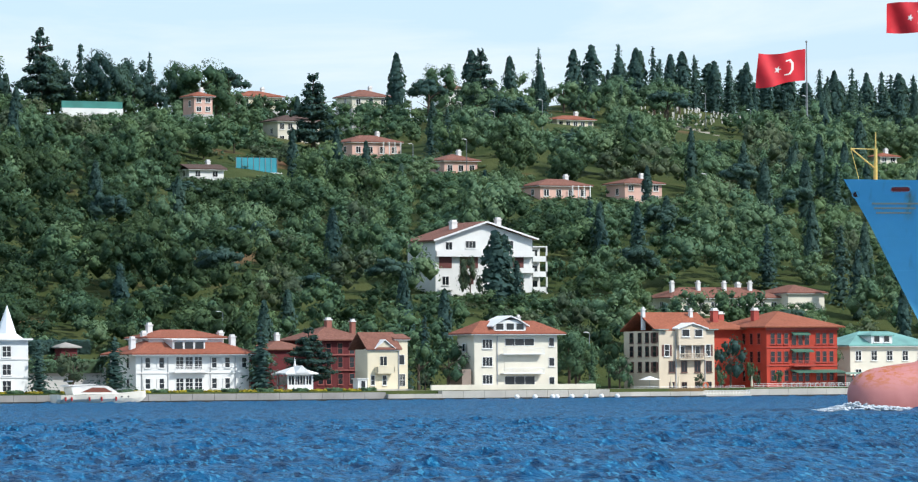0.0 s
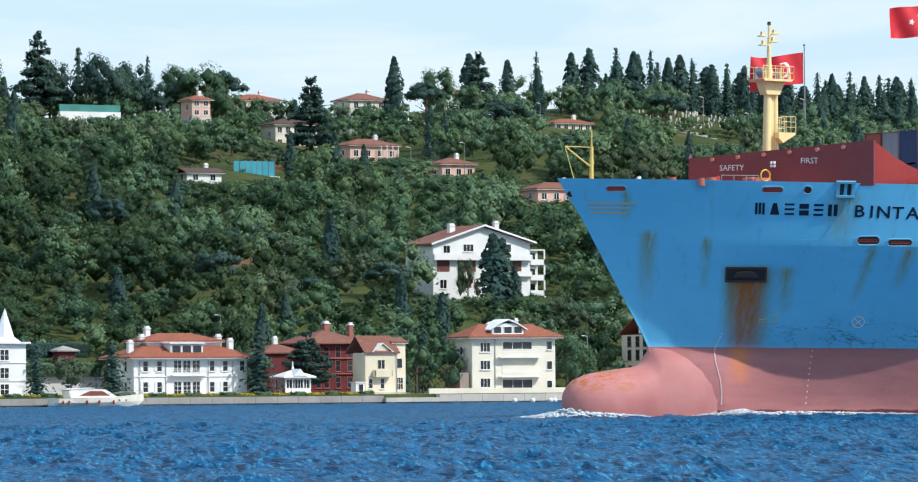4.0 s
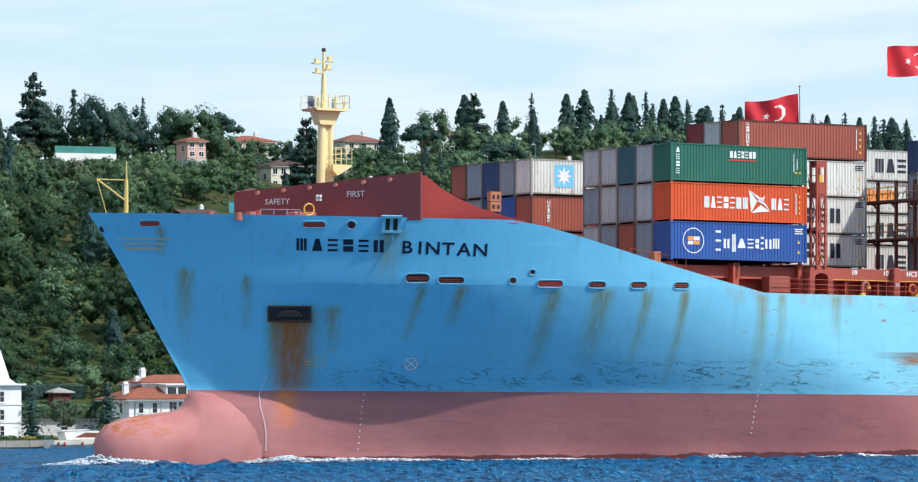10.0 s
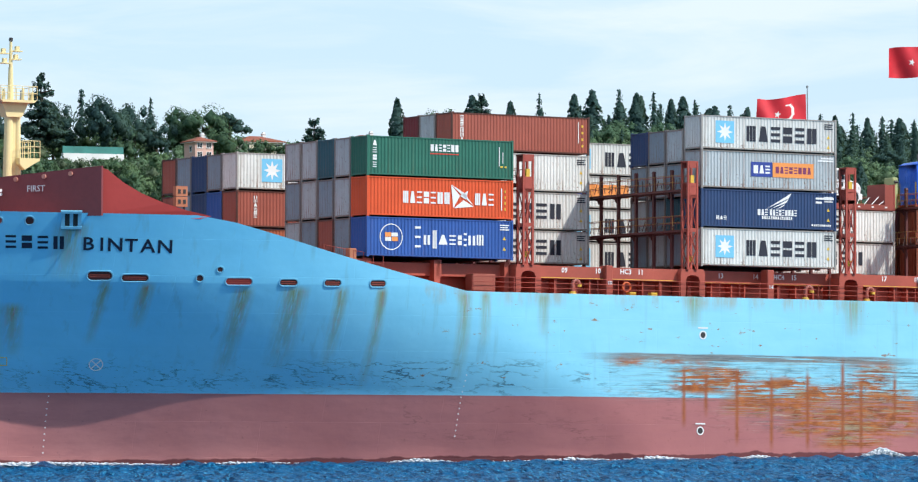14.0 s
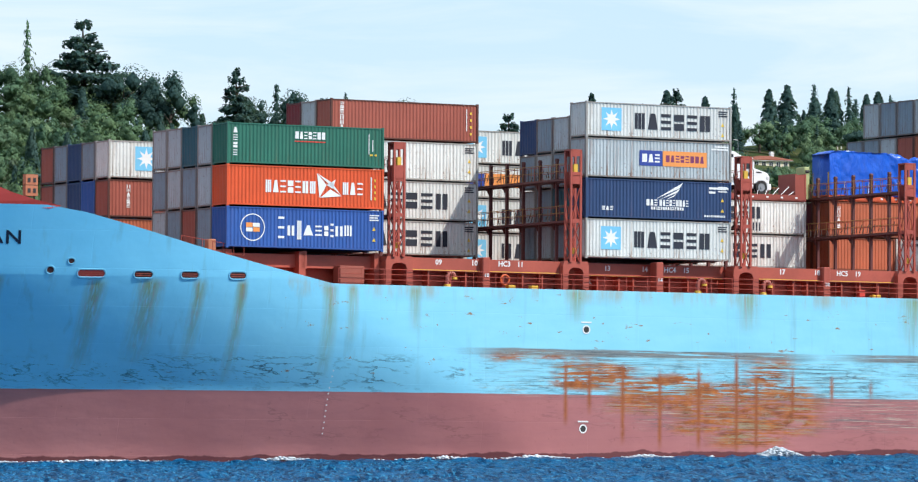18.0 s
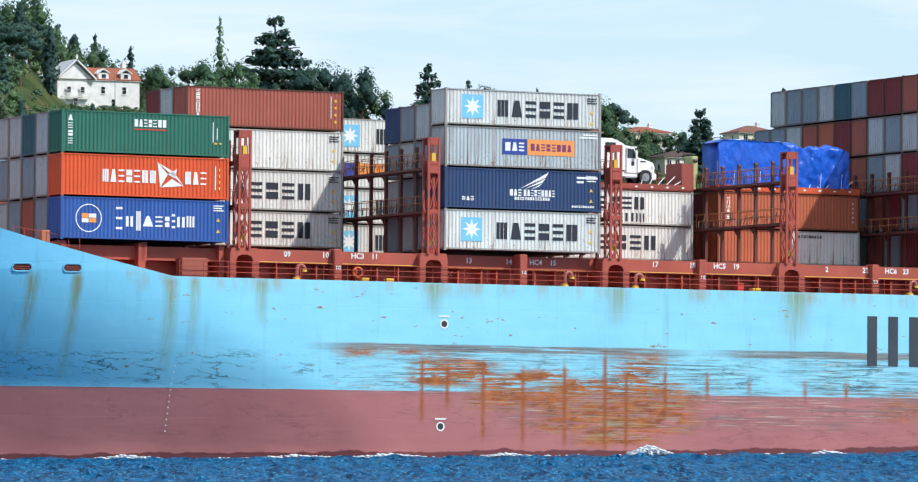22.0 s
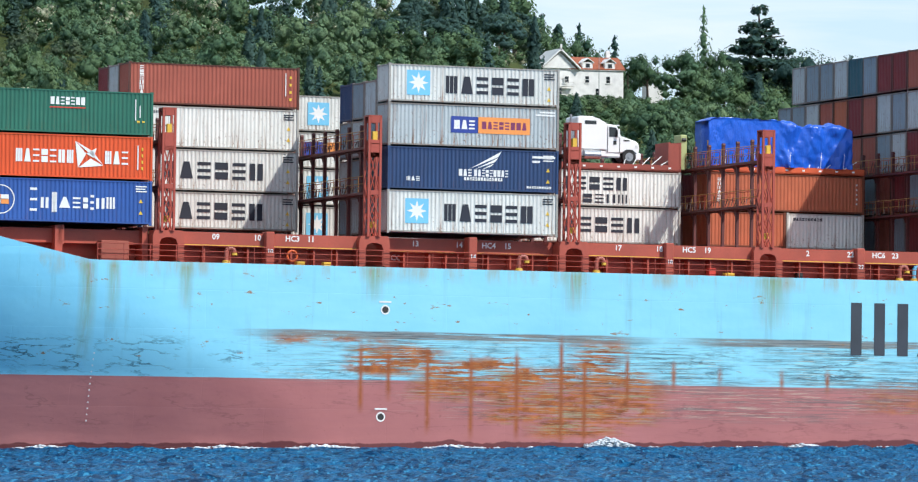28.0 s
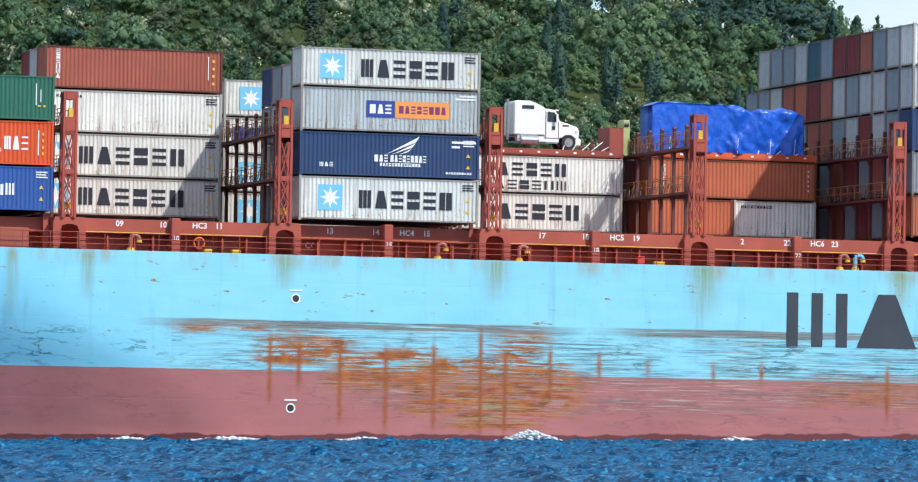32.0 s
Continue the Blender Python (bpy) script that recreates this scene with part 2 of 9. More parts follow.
def ground_z(x, y):
    """Height of the land: a flat strip along the quay, then a hillside up to a ridge."""
    x, y = np.asarray(x, float), np.asarray(y, float)
    top = np.interp(np.degrees(np.arctan2(x, y)), RIDGE_AZ, RIDGE_Z)
    s = (y - 778.0) / 345.0
    up = 1.6 + (top - 1.6) * np.clip(s, 0, 1) ** 0.8 - np.clip(s - 1, 0, None) * 8
    rough = 1.2 * np.sin(x * 0.051 + 1) * np.sin(y * 0.043) + 0.7 * np.sin(x * 0.13 + y * 0.09)
    return np.where(s <= 0, 1.6, up + rough * np.clip(s * 8, 0, 1))


def soil():
    k = Mat("hillside_soil", 0.95, 0.0, 0.1)
    n = k.ramp(k.noise(0.06, 5.0), 0.4, 0.6)
    col = k.mix(n, (0.035, 0.055, 0.018), (0.07, 0.085, 0.03))
    col = k.mix(k.ramp(k.noise(0.03, 4.0, at=(40, 0, 0)), 0.62, 0.70), col, (0.17, 0.10, 0.055))
    k.color(col)
    k.bump(k.noise(1.2, 6.0), 0.6, 0.4)
    return k.m


def land():
    xs = np.concatenate([np.linspace(-1800, 100, 30), np.linspace(120, 900, 131), np.linspace(930, 3200, 30)])
    ys = np.concatenate([[SHORE, SHORE + 0.01], np.linspace(760, 1180, 71), np.linspace(1200, 3400, 24)])
    gx, gy = np.meshgrid(xs, ys)
    gz = ground_z(gx, gy)
    gz[0] = -3.0
    v = np.stack([gx, gy, gz], -1).reshape(-1, 3)
    nx, ny = len(xs), len(ys)
    i, j = np.meshgrid(np.arange(nx - 1), np.arange(ny - 1))
    a = (j * nx + i).ravel()
    f = np.stack([a, a + 1, a + 1 + nx, a + nx], -1)
    ob = new("ground", numpy_mesh("ground", v, f, soil(), True))
    tagged(ob, "steep wooded hillside above a stone quay", "hillside", kind="structure")


land()


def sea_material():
    """Deep blue water: the chop's dark faces, light crests and ripples painted in streaks along the sightline."""
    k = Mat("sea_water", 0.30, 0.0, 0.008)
    sight_axis = k.coord(turn=(0, 0, radians(24)))

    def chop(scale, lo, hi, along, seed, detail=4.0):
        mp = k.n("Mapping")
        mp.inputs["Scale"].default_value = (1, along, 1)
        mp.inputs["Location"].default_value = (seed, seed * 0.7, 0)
        k.link(sight_axis, mp.inputs["Vector"])
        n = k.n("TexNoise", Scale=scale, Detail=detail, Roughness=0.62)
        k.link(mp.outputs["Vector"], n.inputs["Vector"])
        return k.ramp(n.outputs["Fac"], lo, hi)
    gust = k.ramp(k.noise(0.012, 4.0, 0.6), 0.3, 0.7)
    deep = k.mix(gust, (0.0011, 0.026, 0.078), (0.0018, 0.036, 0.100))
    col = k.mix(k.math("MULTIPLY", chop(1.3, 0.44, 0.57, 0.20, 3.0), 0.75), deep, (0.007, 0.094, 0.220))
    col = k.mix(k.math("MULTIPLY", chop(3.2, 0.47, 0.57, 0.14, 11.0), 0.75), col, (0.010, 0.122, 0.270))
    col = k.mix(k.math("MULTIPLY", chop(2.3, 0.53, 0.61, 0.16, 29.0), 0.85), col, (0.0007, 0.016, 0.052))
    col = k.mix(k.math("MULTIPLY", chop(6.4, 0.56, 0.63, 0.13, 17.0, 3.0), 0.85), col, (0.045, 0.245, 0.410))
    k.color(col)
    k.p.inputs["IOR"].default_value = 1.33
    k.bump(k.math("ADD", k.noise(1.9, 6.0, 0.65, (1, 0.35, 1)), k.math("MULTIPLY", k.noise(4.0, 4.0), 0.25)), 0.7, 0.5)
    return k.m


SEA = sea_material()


def waves(x, y, seed=3):
    """Chop: many short sines from windward, in metres, sharpened at the crests."""
    r = np.random.RandomState(seed)
    z = np.zeros_like(x)
    for _ in range(64):
        lam = 0.8 * 1.08 ** r.uniform(0, 24)
        a = r.normal(-0.9, 0.6)
        kx, ky = np.cos(a) * 2 * np.pi / lam, np.sin(a) * 2 * np.pi / lam
        z += 0.0042 * lam ** 0.9 * np.sin(kx * x + ky * y + r.uniform(0, 6.28))
    return z + 2.0 * np.maximum(z, 0) ** 1.5


def sea():
    az = np.radians(np.linspace(8.3, 39.6, 600))
    d = np.concatenate([np.linspace(84, 330, 300, endpoint=False), 330.0 * (980.0 / 330.0) ** np.linspace(0, 1, 110)])
    ga, gd = np.meshgrid(az, d)
    gx, gy = gd * np.sin(ga), gd * np.cos(ga)
    fade = np.clip((gd - 84) / 12, 0, 1)
    gz = waves(gx, gy) * fade
    v = np.stack([gx, gy, gz], -1).reshape(-1, 3)
    n, m = len(az), len(d)
    i, j = np.meshgrid(np.arange(n - 1), np.arange(m - 1))
    a = (j * n + i).ravel()
    f = np.stack([a, a + 1, a + 1 + n, a + n], -1)
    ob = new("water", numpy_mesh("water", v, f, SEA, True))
    tagged(ob, "choppy deep blue strait water with small waves", "water", kind="structure")
    bm = bmesh.new()
    vs = [bm.verts.new(p) for p in ((-4200, -1500, -0.55), (4200, -1500, -0.55), (4200, 4300, -0.55), (-4200, 4300, -0.55))]
    bm.faces.new(vs)
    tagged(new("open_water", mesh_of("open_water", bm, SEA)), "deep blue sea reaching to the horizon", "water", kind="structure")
    return ob


sea_sheet = sea()
# ---- trees ----


def shade_mix(k, col, f):
    """A colour made darker or lighter as a whole."""
    return k.mix(1.0, col, (f, f, f, 1.0)[:3], "MULTIPLY")


def foliage(name, dark, mid, light, spec=0.15, blossom=None):
    k = Mat(name, 0.75, 0.0, spec)
    tree = k.ramp(k.noise(0.13, 2.0, 0.5), 0.38, 0.62)
    col = k.mix(tree, dark, mid)
    col = k.mix(k.math("MULTIPLY", k.ramp(k.noise(0.045, 2.0, at=(17, 5, 0)), 0.45, 0.65), 0.7), col, light)
    leaf = k.island()
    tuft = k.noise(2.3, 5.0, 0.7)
    # shaded gaps between leaf tufts painted in as dark noise
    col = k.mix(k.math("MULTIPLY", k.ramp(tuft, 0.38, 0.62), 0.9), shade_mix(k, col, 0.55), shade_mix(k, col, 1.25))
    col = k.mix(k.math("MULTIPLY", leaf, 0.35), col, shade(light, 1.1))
    if blossom:
        col = k.mix(k.math("MULTIPLY", k.ramp(leaf, 0.52, 0.60), k.ramp(k.noise(0.5, 3.0), 0.40, 0.55)), col, blossom)
    k.color(col)
    k.bump(k.math("ADD", tuft, k.math("MULTIPLY", k.noise(7.0, 3.0, 0.6), 0.3)), 0.6, 0.40)
    # light that passes through the leaves
    tr = k.n("BsdfTranslucent")
    k.link(k.mix(0.5, col, (0.16, 0.26, 0.10)), tr.inputs["Color"])
    ms = k.n("MixShader")
    ms.inputs["Fac"].default_value = 0.28
    out = k.nt.nodes["Material Output"]
    k.link(k.p.outputs["BSDF"], ms.inputs[1])
    k.link(tr.outputs["BSDF"], ms.inputs[2])
    k.link(ms.outputs["Shader"], out.inputs["Surface"])
    return k.m


# distance haze painted into the greens: lighter and bluer than plain leaves
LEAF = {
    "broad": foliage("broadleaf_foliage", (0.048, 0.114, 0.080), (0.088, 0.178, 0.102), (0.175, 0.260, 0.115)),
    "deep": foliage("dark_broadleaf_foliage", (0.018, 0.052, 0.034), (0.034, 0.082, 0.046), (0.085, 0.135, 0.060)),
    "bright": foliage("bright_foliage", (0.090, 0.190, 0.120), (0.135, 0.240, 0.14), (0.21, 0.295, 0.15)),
    "dark": foliage("hazed_conifer_foliage", (0.036, 0.085, 0.088), (0.056, 0.118, 0.108), (0.085, 0.150, 0.115)),
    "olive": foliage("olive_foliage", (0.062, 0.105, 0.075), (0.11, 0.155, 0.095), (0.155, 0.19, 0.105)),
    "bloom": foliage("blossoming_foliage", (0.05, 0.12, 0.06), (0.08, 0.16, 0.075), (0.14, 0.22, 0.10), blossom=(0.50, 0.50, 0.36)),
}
BARK = plain("bark", (0.10, 0.075, 0.055), 0.9, grain=2.0, vary=0.4, bump=0.5)


def cards(points, normals, size, rng, stretch=1.0, soft=None):
    """Small folded leaf clumps at points, roughly facing the normals. soft: the roundness that they share."""
    n = len(points)
    nr = normals + rng.normal(0, 0.25, (n, 3))
    nr /= np.linalg.norm(nr, axis=1)[:, None]
    ref = rng.normal(0, 1, (n, 3))
    u = np.cross(nr, ref)
    u /= np.linalg.norm(u, axis=1)[:, None] + 1e-9
    w = np.cross(nr, u)
    s = (size * rng.uniform(0.6, 1.4, n))[:, None]
    bend = nr * s * 0.22
    v = np.stack([points - u * s - bend, points - w * s * 0.8 * stretch + bend * 0.6, points + u * s - bend, points + w * s * 0.8 * stretch + bend * 0.6], 1)
    f = np.arange(n * 4).reshape(n, 4)
    m = (normals if soft is None else soft) + rng.normal(0, 0.16, (n, 3))
    m = m / (np.linalg.norm(m, axis=1)[:, None] + 1e-9)
    return v.reshape(-1, 3), f, np.repeat(m, 4, axis=0)


def blob(c, r, rng, rows=4, cols=7):
    """A lumpy core that fills a bough, as quads."""
    th = np.linspace(0.15, np.pi - 0.15, rows)
    ph = np.linspace(0, 2 * np.pi, cols, endpoint=False)
    t, p = np.meshgrid(th, ph, indexing="ij")
    rr = rng.uniform(0.82, 1.0, t.shape)
    q = np.stack([np.sin(t) * np.cos(p) * rr, np.sin(t) * np.sin(p) * rr, np.cos(t) * rr], -1).reshape(-1, 3)
    f = []
    for i in range(rows - 1):
        for j in range(cols):
            f.append([i * cols + j, (i + 1) * cols + j, (i + 1) * cols + (j + 1) % cols, i * cols + (j + 1) % cols])
    m = q / np.asarray(r)
    return q * r + c, np.array(f), m / np.linalg.norm(m, axis=1)[:, None]


def join(pieces):
    vs, fs, ns, n = [], [], [], 0
    for v, f, m in pieces:
        vs.append(v)
        fs.append(f + n)
        ns.append(m)
        n += len(v)
    return np.concatenate(vs), np.concatenate(fs), np.concatenate(ns)


def round_crown(seed, lobes=13, per=34, size=0.27, tall=1.0, grow=1.0):
    """A crown of uneven boughs about 8 m wide and 7 m high, its foot at z = 1.5; boughs sit on a dome, small ones on large."""
    rng = np.random.RandomState(seed)
    cs, rs = [], []
    for i in range(lobes):
        a, d = rng.uniform(0, 6.28), 3.0 * math.sqrt((i + 0.5) / lobes)
        dome = 6.6 * tall * math.sqrt(max(0.05, 1 - (d / 3.9) ** 2))
        z = rng.uniform(0.62, 1.0) * dome + 0.5 if i % 3 else rng.uniform(2.2, 4.0)
        cs.append((d * math.cos(a), d * math.sin(a), max(z, 2.0)))
        rs.append((0.75 + 1.0 * rng.uniform() ** 1.5) * (1.0 if d < 2.2 else 0.85))
    pieces = []
    C, R = np.array(cs) * grow, np.array(rs) * (0.5 + 0.5 * grow)
    heart = np.array([0, 0, 3.4 * grow])
    for c, r in zip(C, R):
        n = int(per * (r / 1.25) ** 1.6)
        q = rng.normal(0, 1, (n, 3))
        q[:, 2] = np.where(q[:, 2] < -0.6, -q[:, 2], q[:, 2])
        q /= np.linalg.norm(q, axis=1)[:, None]
        bump = 1 + 0.13 * np.sin(q[:, 0] * 5 + c[0] * 3) * np.sin(q[:, 1] * 5 + c[1]) + 0.08 * np.sin(q[:, 2] * 7 + c[2])
        p = c + q * r * (bump * rng.uniform(0.72, 1.2, n))[:, None]
        inside = (np.linalg.norm(p[:, None] - C[None], axis=2) < 0.66 * R[None]).any(1)
        out = p - heart
        out /= np.linalg.norm(out, axis=1)[:, None]
        pieces.append(cards(p[~inside], q[~inside], size, rng, soft=(q * 0.6 + out * 0.4)[~inside]))
        pieces.append(blob(c, np.array([r, r, r * 0.9]) * 0.80, rng, 3, 6))
    return join(pieces)


def cypress_crown(seed, n=460, ragged=0.09):
    """A narrow dark column 10 m high and about 2.6 m wide."""
    rng = np.random.RandomState(seed)
    h = rng.uniform(0, 1, n) ** 0.85
    a = rng.uniform(0, 6.28, n)
    prof = 1.35 * np.sin(np.pi * np.clip(h * 0.86 + 0.12, 0, 1)) ** 0.7 * (1 - h * 0.35)
    prof *= 1 + ragged * np.sin(h * 17 + seed) + 0.14 * np.sin(a * 3 + h * 9 + seed) + rng.normal(0, ragged * 0.6, n)
    p = np.stack([prof * np.cos(a), prof * np.sin(a), 0.4 + h * 9.5], 1)
    q = np.stack([np.cos(a), np.sin(a), np.full(n, 0.35)], 1)
    pieces = [cards(p, q, 0.26, rng, 1.5)]
    for z in np.linspace(1.2, 8.2, 6):
        r = 1.05 * math.sin(math.pi * min(1, z / 10 * 0.86 + 0.12)) ** 0.7 * (1 - z / 10 * 0.35)
        pieces.append(blob(np.array([0, 0, z]), np.array([r, r, 1.1]), rng, 4, 6))
    return join(pieces)


def layered_crown(seed, tiers=9, n=60):
    """Cedar: uneven shelves of foliage that step out of a leader that shows between them, 10 m high."""
    rng = np.random.RandomState(seed)
    pieces = []
    for i in range(tiers):
        z = 1.9 + (9.5 - 1.9) * i / (tiers - 1) + rng.uniform(-0.3, 0.3)
        reach = (3.7 - 3.0 * (i / (tiers - 1)) ** 1.2) * rng.uniform(0.75, 1.3)
        arms = 6 if i < tiers - 3 else 4
        a0 = rng.uniform(0, 6.28)
        for k in range(arms):
            a = a0 + k * 6.28 / arms + rng.uniform(-0.4, 0.4)
            for d, size in ((0.42, 0.34), (0.78, 0.26)):
                d = reach * d * rng.uniform(0.85, 1.15)
                c = np.array([d * math.cos(a), d * math.sin(a), z + rng.uniform(-0.28, 0.25) + 0.10 * d])
                ext = np.array([size * reach, size * reach, 0.30 + 0.16 * rng.uniform()])
                q = rng.normal(0, 1, (max(6, int(n * size * reach)), 3))
                q /= np.linalg.norm(q, axis=1)[:, None]
                nr = q * np.array([0.5, 0.5, 1.0]) + np.array([0, 0, 0.5])
                pieces.append(cards(c + q * ext, nr, 0.19, rng))
                pieces.append(blob(c, ext * 0.72, rng, 3, 6))
    return join(pieces)


def pine_crown(seed):
    """Stone pine: a wide domed head on a tall bare stem, 10 m high."""
    rng = np.random.RandomState(seed)
    pieces = []
    for i in range(17):
        a, d = rng.uniform(0, 6.28), 3.2 * math.sqrt((i + 0.5) / 17)
        c = np.array([d * math.cos(a), d * math.sin(a), 8.2 - 0.17 * d * d + rng.uniform(-1.0, 0.3)])
        r = rng.uniform(0.8, 1.4)
        q = rng.normal(0, 1, (40, 3))
        q /= np.linalg.norm(q, axis=1)[:, None]
        pieces.append(cards(c + q * np.array([r, r, r * 0.6]), q, 0.27, rng))
        pieces.append(blob(c, np.array([r, r, r * 0.6]) * 0.82, rng, 4, 6))
    return join(pieces)


def spruce_crown(seed):
    """An open conifer, 10 m high: uneven drooping whorls that narrow to a point."""
    rng = np.random.RandomState(seed)
    pieces = []
    for i in range(15):
        z = 1.0 + i * 0.6 + rng.uniform(-0.12, 0.12)
        reach = (2.4 * (1 - i / 15.2) ** 0.85 + 0.15) * rng.uniform(0.78, 1.15)
        m = max(10, int(42 * reach / 2.3))
        a = rng.uniform(0, 6.28, m)
        d = reach * np.sqrt(rng.uniform(0.1, 1, m)) * (1 + 0.3 * np.sin(a * (3 + i % 3) + i * 2.1))
        p = np.stack([d * np.cos(a), d * np.sin(a), z - d * 0.22 + rng.normal(0, 0.14, m)], 1)
        nr = np.stack([np.cos(a) * 0.8, np.sin(a) * 0.8, np.full(m, 0.7)], 1)
        pieces.append(cards(p, nr, 0.25, rng))
        pieces.append(blob(np.array([0, 0, z]), np.array([reach * 0.55, reach * 0.55, 0.42]), rng, 3, 6))
    return join(pieces)


CROWN = {
    "bush": [round_crown(s, 5, 22, 0.32) for s in range(10, 14)],
    "round": [round_crown(s, 12, 32) for s in range(20, 27)],
    "grand": [round_crown(s, 19, 30, 0.28, grow=1.5) for s in range(80, 86)],
    "lofty": [round_crown(s, 22, 70, 0.20, grow=1.5) for s in range(90, 94)],
    "cypress": [cypress_crown(s) for s in range(40, 44)],
    "cedar": [layered_crown(s) for s in range(50, 53)],
    "pine": [pine_crown(s) for s in range(60, 63)],
    "spruce": [spruce_crown(s) for s in range(70, 74)],
}

# houses on the hill, for which the wood leaves room: x, y, half width
CLEAR = [(639.3, 1131, 6, 75), (572.3, 1052, 8, 57.2), (561.4, 992, 6, 50.4), (561.4, 946, 8, 43.0), (581.4, 945.6, 7, 43.0), (573.6, 1095, 7, 61.8),
         (540, 1080, 4, 68.3), (515.5, 1090, 10, 68.0), (501.4, 1001, 6, 48.8), (524.4, 1021, 8, 50.5), (639.3, 1072, 7, 65.8), (482.4, 841, 13, 20), (530.6, 824, 15, 17.6),
         (676, 1068, 8, 63), (436, 1140, 12, 79.6), (453, 1135, 4, 79), (594.9, 1156, 8, 76.8), (620, 1143, 7, 76.6), (695, 1104, 10, 72), (691, 1010, 4, 55.5)]


def headroom(x, y, wide):
    """The height that a tree may have where it stands below a house and its view."""
    g, room = float(ground_z(x, y)), 99.0
    for hx, hy, w, hz in CLEAR:
        d = math.hypot(hx, hy)
        ux, uy = hx / d, hy / d
        along = x * ux + y * uy
        across = abs(x * uy - y * ux)
        if across < w + wide and along < d + 10:
            room = min(room, 2.2 + (hz + 0.9 - 2.2) * along / d - g)
    return room


def wood():
    rng = np.random.RandomState(11)
    lots = {"broad": [], "deep": [], "bright": [], "dark": [], "olive": [], "bloom": []}
    step = 10.25
    y = 786.0
    while y < 1150:
        x = 120.0 + rng.uniform(0, step)
        while x < 860:
            az = math.degrees(math.atan2(x, y))
            seen = 10.4 < az < 35.3 and not (az < 23.2 and y < 885)
            if 9 < az < 38 and (seen or rng.uniform() < 0.05):
                px, py = x + rng.uniform(-2.6, 2.6), y + rng.uniform(-2.6, 2.6)
                z = float(ground_z(px, py))
                patch = noise.noise(Vector((px * 0.017, py * 0.017, 3.0)))
                patch2 = noise.noise(Vector((px * 0.011, py * 0.014, 9.0)))
                u = rng.uniform()
                wide = rng.uniform(0.95, 1.4) * (1 + 0.6 * rng.uniform() ** 2) * (0.72 if y > 1055 and az > 23.5 else 1.0)
                kind, shape = "broad", "round"
                if u < 0.06 + max(0, patch) * 0.34 or (az > 31.5 and y < 1010 and u < 0.3):
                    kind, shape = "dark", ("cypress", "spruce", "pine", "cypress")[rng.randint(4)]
                elif u > 0.86 - max(0, patch2) * 0.6:
                    kind = "bright"
                elif u > 0.72:
                    kind = "olive"
                elif az < 20.5 and u > 0.60:
                    kind = "bloom"
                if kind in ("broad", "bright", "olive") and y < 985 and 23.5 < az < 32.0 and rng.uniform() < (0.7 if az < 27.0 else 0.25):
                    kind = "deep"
                if az < 20.5 and y > 1040 and u < 0.45:
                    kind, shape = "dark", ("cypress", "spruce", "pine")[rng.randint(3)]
                # upper right slope: lighter leaf colour paints in the haze
                if 29.3 < az and y > 980 and kind in ("broad", "olive") and rng.uniform() < 0.75:
                    kind = "bright"
                if az > 30.2 and y > 1085 and u < 0.85:
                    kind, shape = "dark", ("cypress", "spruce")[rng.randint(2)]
                room = headroom(px, py, 2.4)
                if room < 7.0 and shape != "round":
                    shape, kind = "round", "broad"
                k = len(CROWN[shape])
                sc = wide * 1.05 if shape == "round" else min(wide, 1.25) * rng.uniform(0.95, 1.25)
                sz = sc * (rng.uniform(0.75, 1.2) if shape == "round" else rng.uniform(0.85, 1.12))
                tall = (7.2 if shape == "round" else 9.7) * sz
                if shape == "round" and sc > 1.25:
                    shape, sc, sz, tall = "grand", sc / 1.5, sz / 1.5, tall
                    k = len(CROWN[shape])
                turn, pick = rng.uniform(0, 6.28), rng.randint(k)
                if tall > room:
                    cut = max(room, 0.9) / tall
                    sz, sc = sz * cut, sc * cut ** 0.55
                if room < 8:
                    for _ in range(4):
                        bx, by = px + rng.uniform(-6, 6), py + rng.uniform(-6, 6)
                        low = headroom(bx, by, 1.5)
                        if low > 1.2:
                            b = min(rng.uniform(0.28, 0.5), low / 7.0)
                            lots[("bright", "olive", "broad")[rng.randint(3)]].append(("bush", rng.randint(4), bx, by, float(ground_z(bx, by)) - 0.8 * b, b * 1.2, b, rng.uniform(0, 6.28)))
                if room > 0.5 or pick % 2:
                    lots[kind].append((shape, pick, px, py, z - (0.9 if shape in ("round", "grand") else 0.2) * sz, sc, sz, turn))
            x += step * rng.uniform(0.85, 1.2) * (1.0 if seen else 1.3)
        y += step * (1.0 if y < 1000 else 1.05)
    label = {"deep": "dark green broadleaf wood on the lower slope", "broad": "dense mid-green broadleaf wood on the hillside", "bright": "bright green broadleaf trees scattered through the wood", "dark": "dark conifers and cypresses among the wood",
             "olive": "olive-green bushy trees on the slope", "bloom": "trees covered in pale blossom"}
    for kind, rows in lots.items():
        pieces = []
        for shape, i, px, py, z, sx, sz, turn in rows:
            v, f, q = CROWN[shape][i]
            c, s = math.cos(turn), math.sin(turn)
            w = np.empty_like(v)
            w[:, 0] = (v[:, 0] * c - v[:, 1] * s) * sx + px
            w[:, 1] = (v[:, 0] * s + v[:, 1] * c) * sx + py
            w[:, 2] = v[:, 2] * sz + z
            m = np.stack([q[:, 0] * c - q[:, 1] * s, q[:, 0] * s + q[:, 1] * c, q[:, 2] * sx / sz], 1)
            pieces.append((w, f, m / np.linalg.norm(m, axis=1)[:, None]))
        v, f, m = join(pieces)
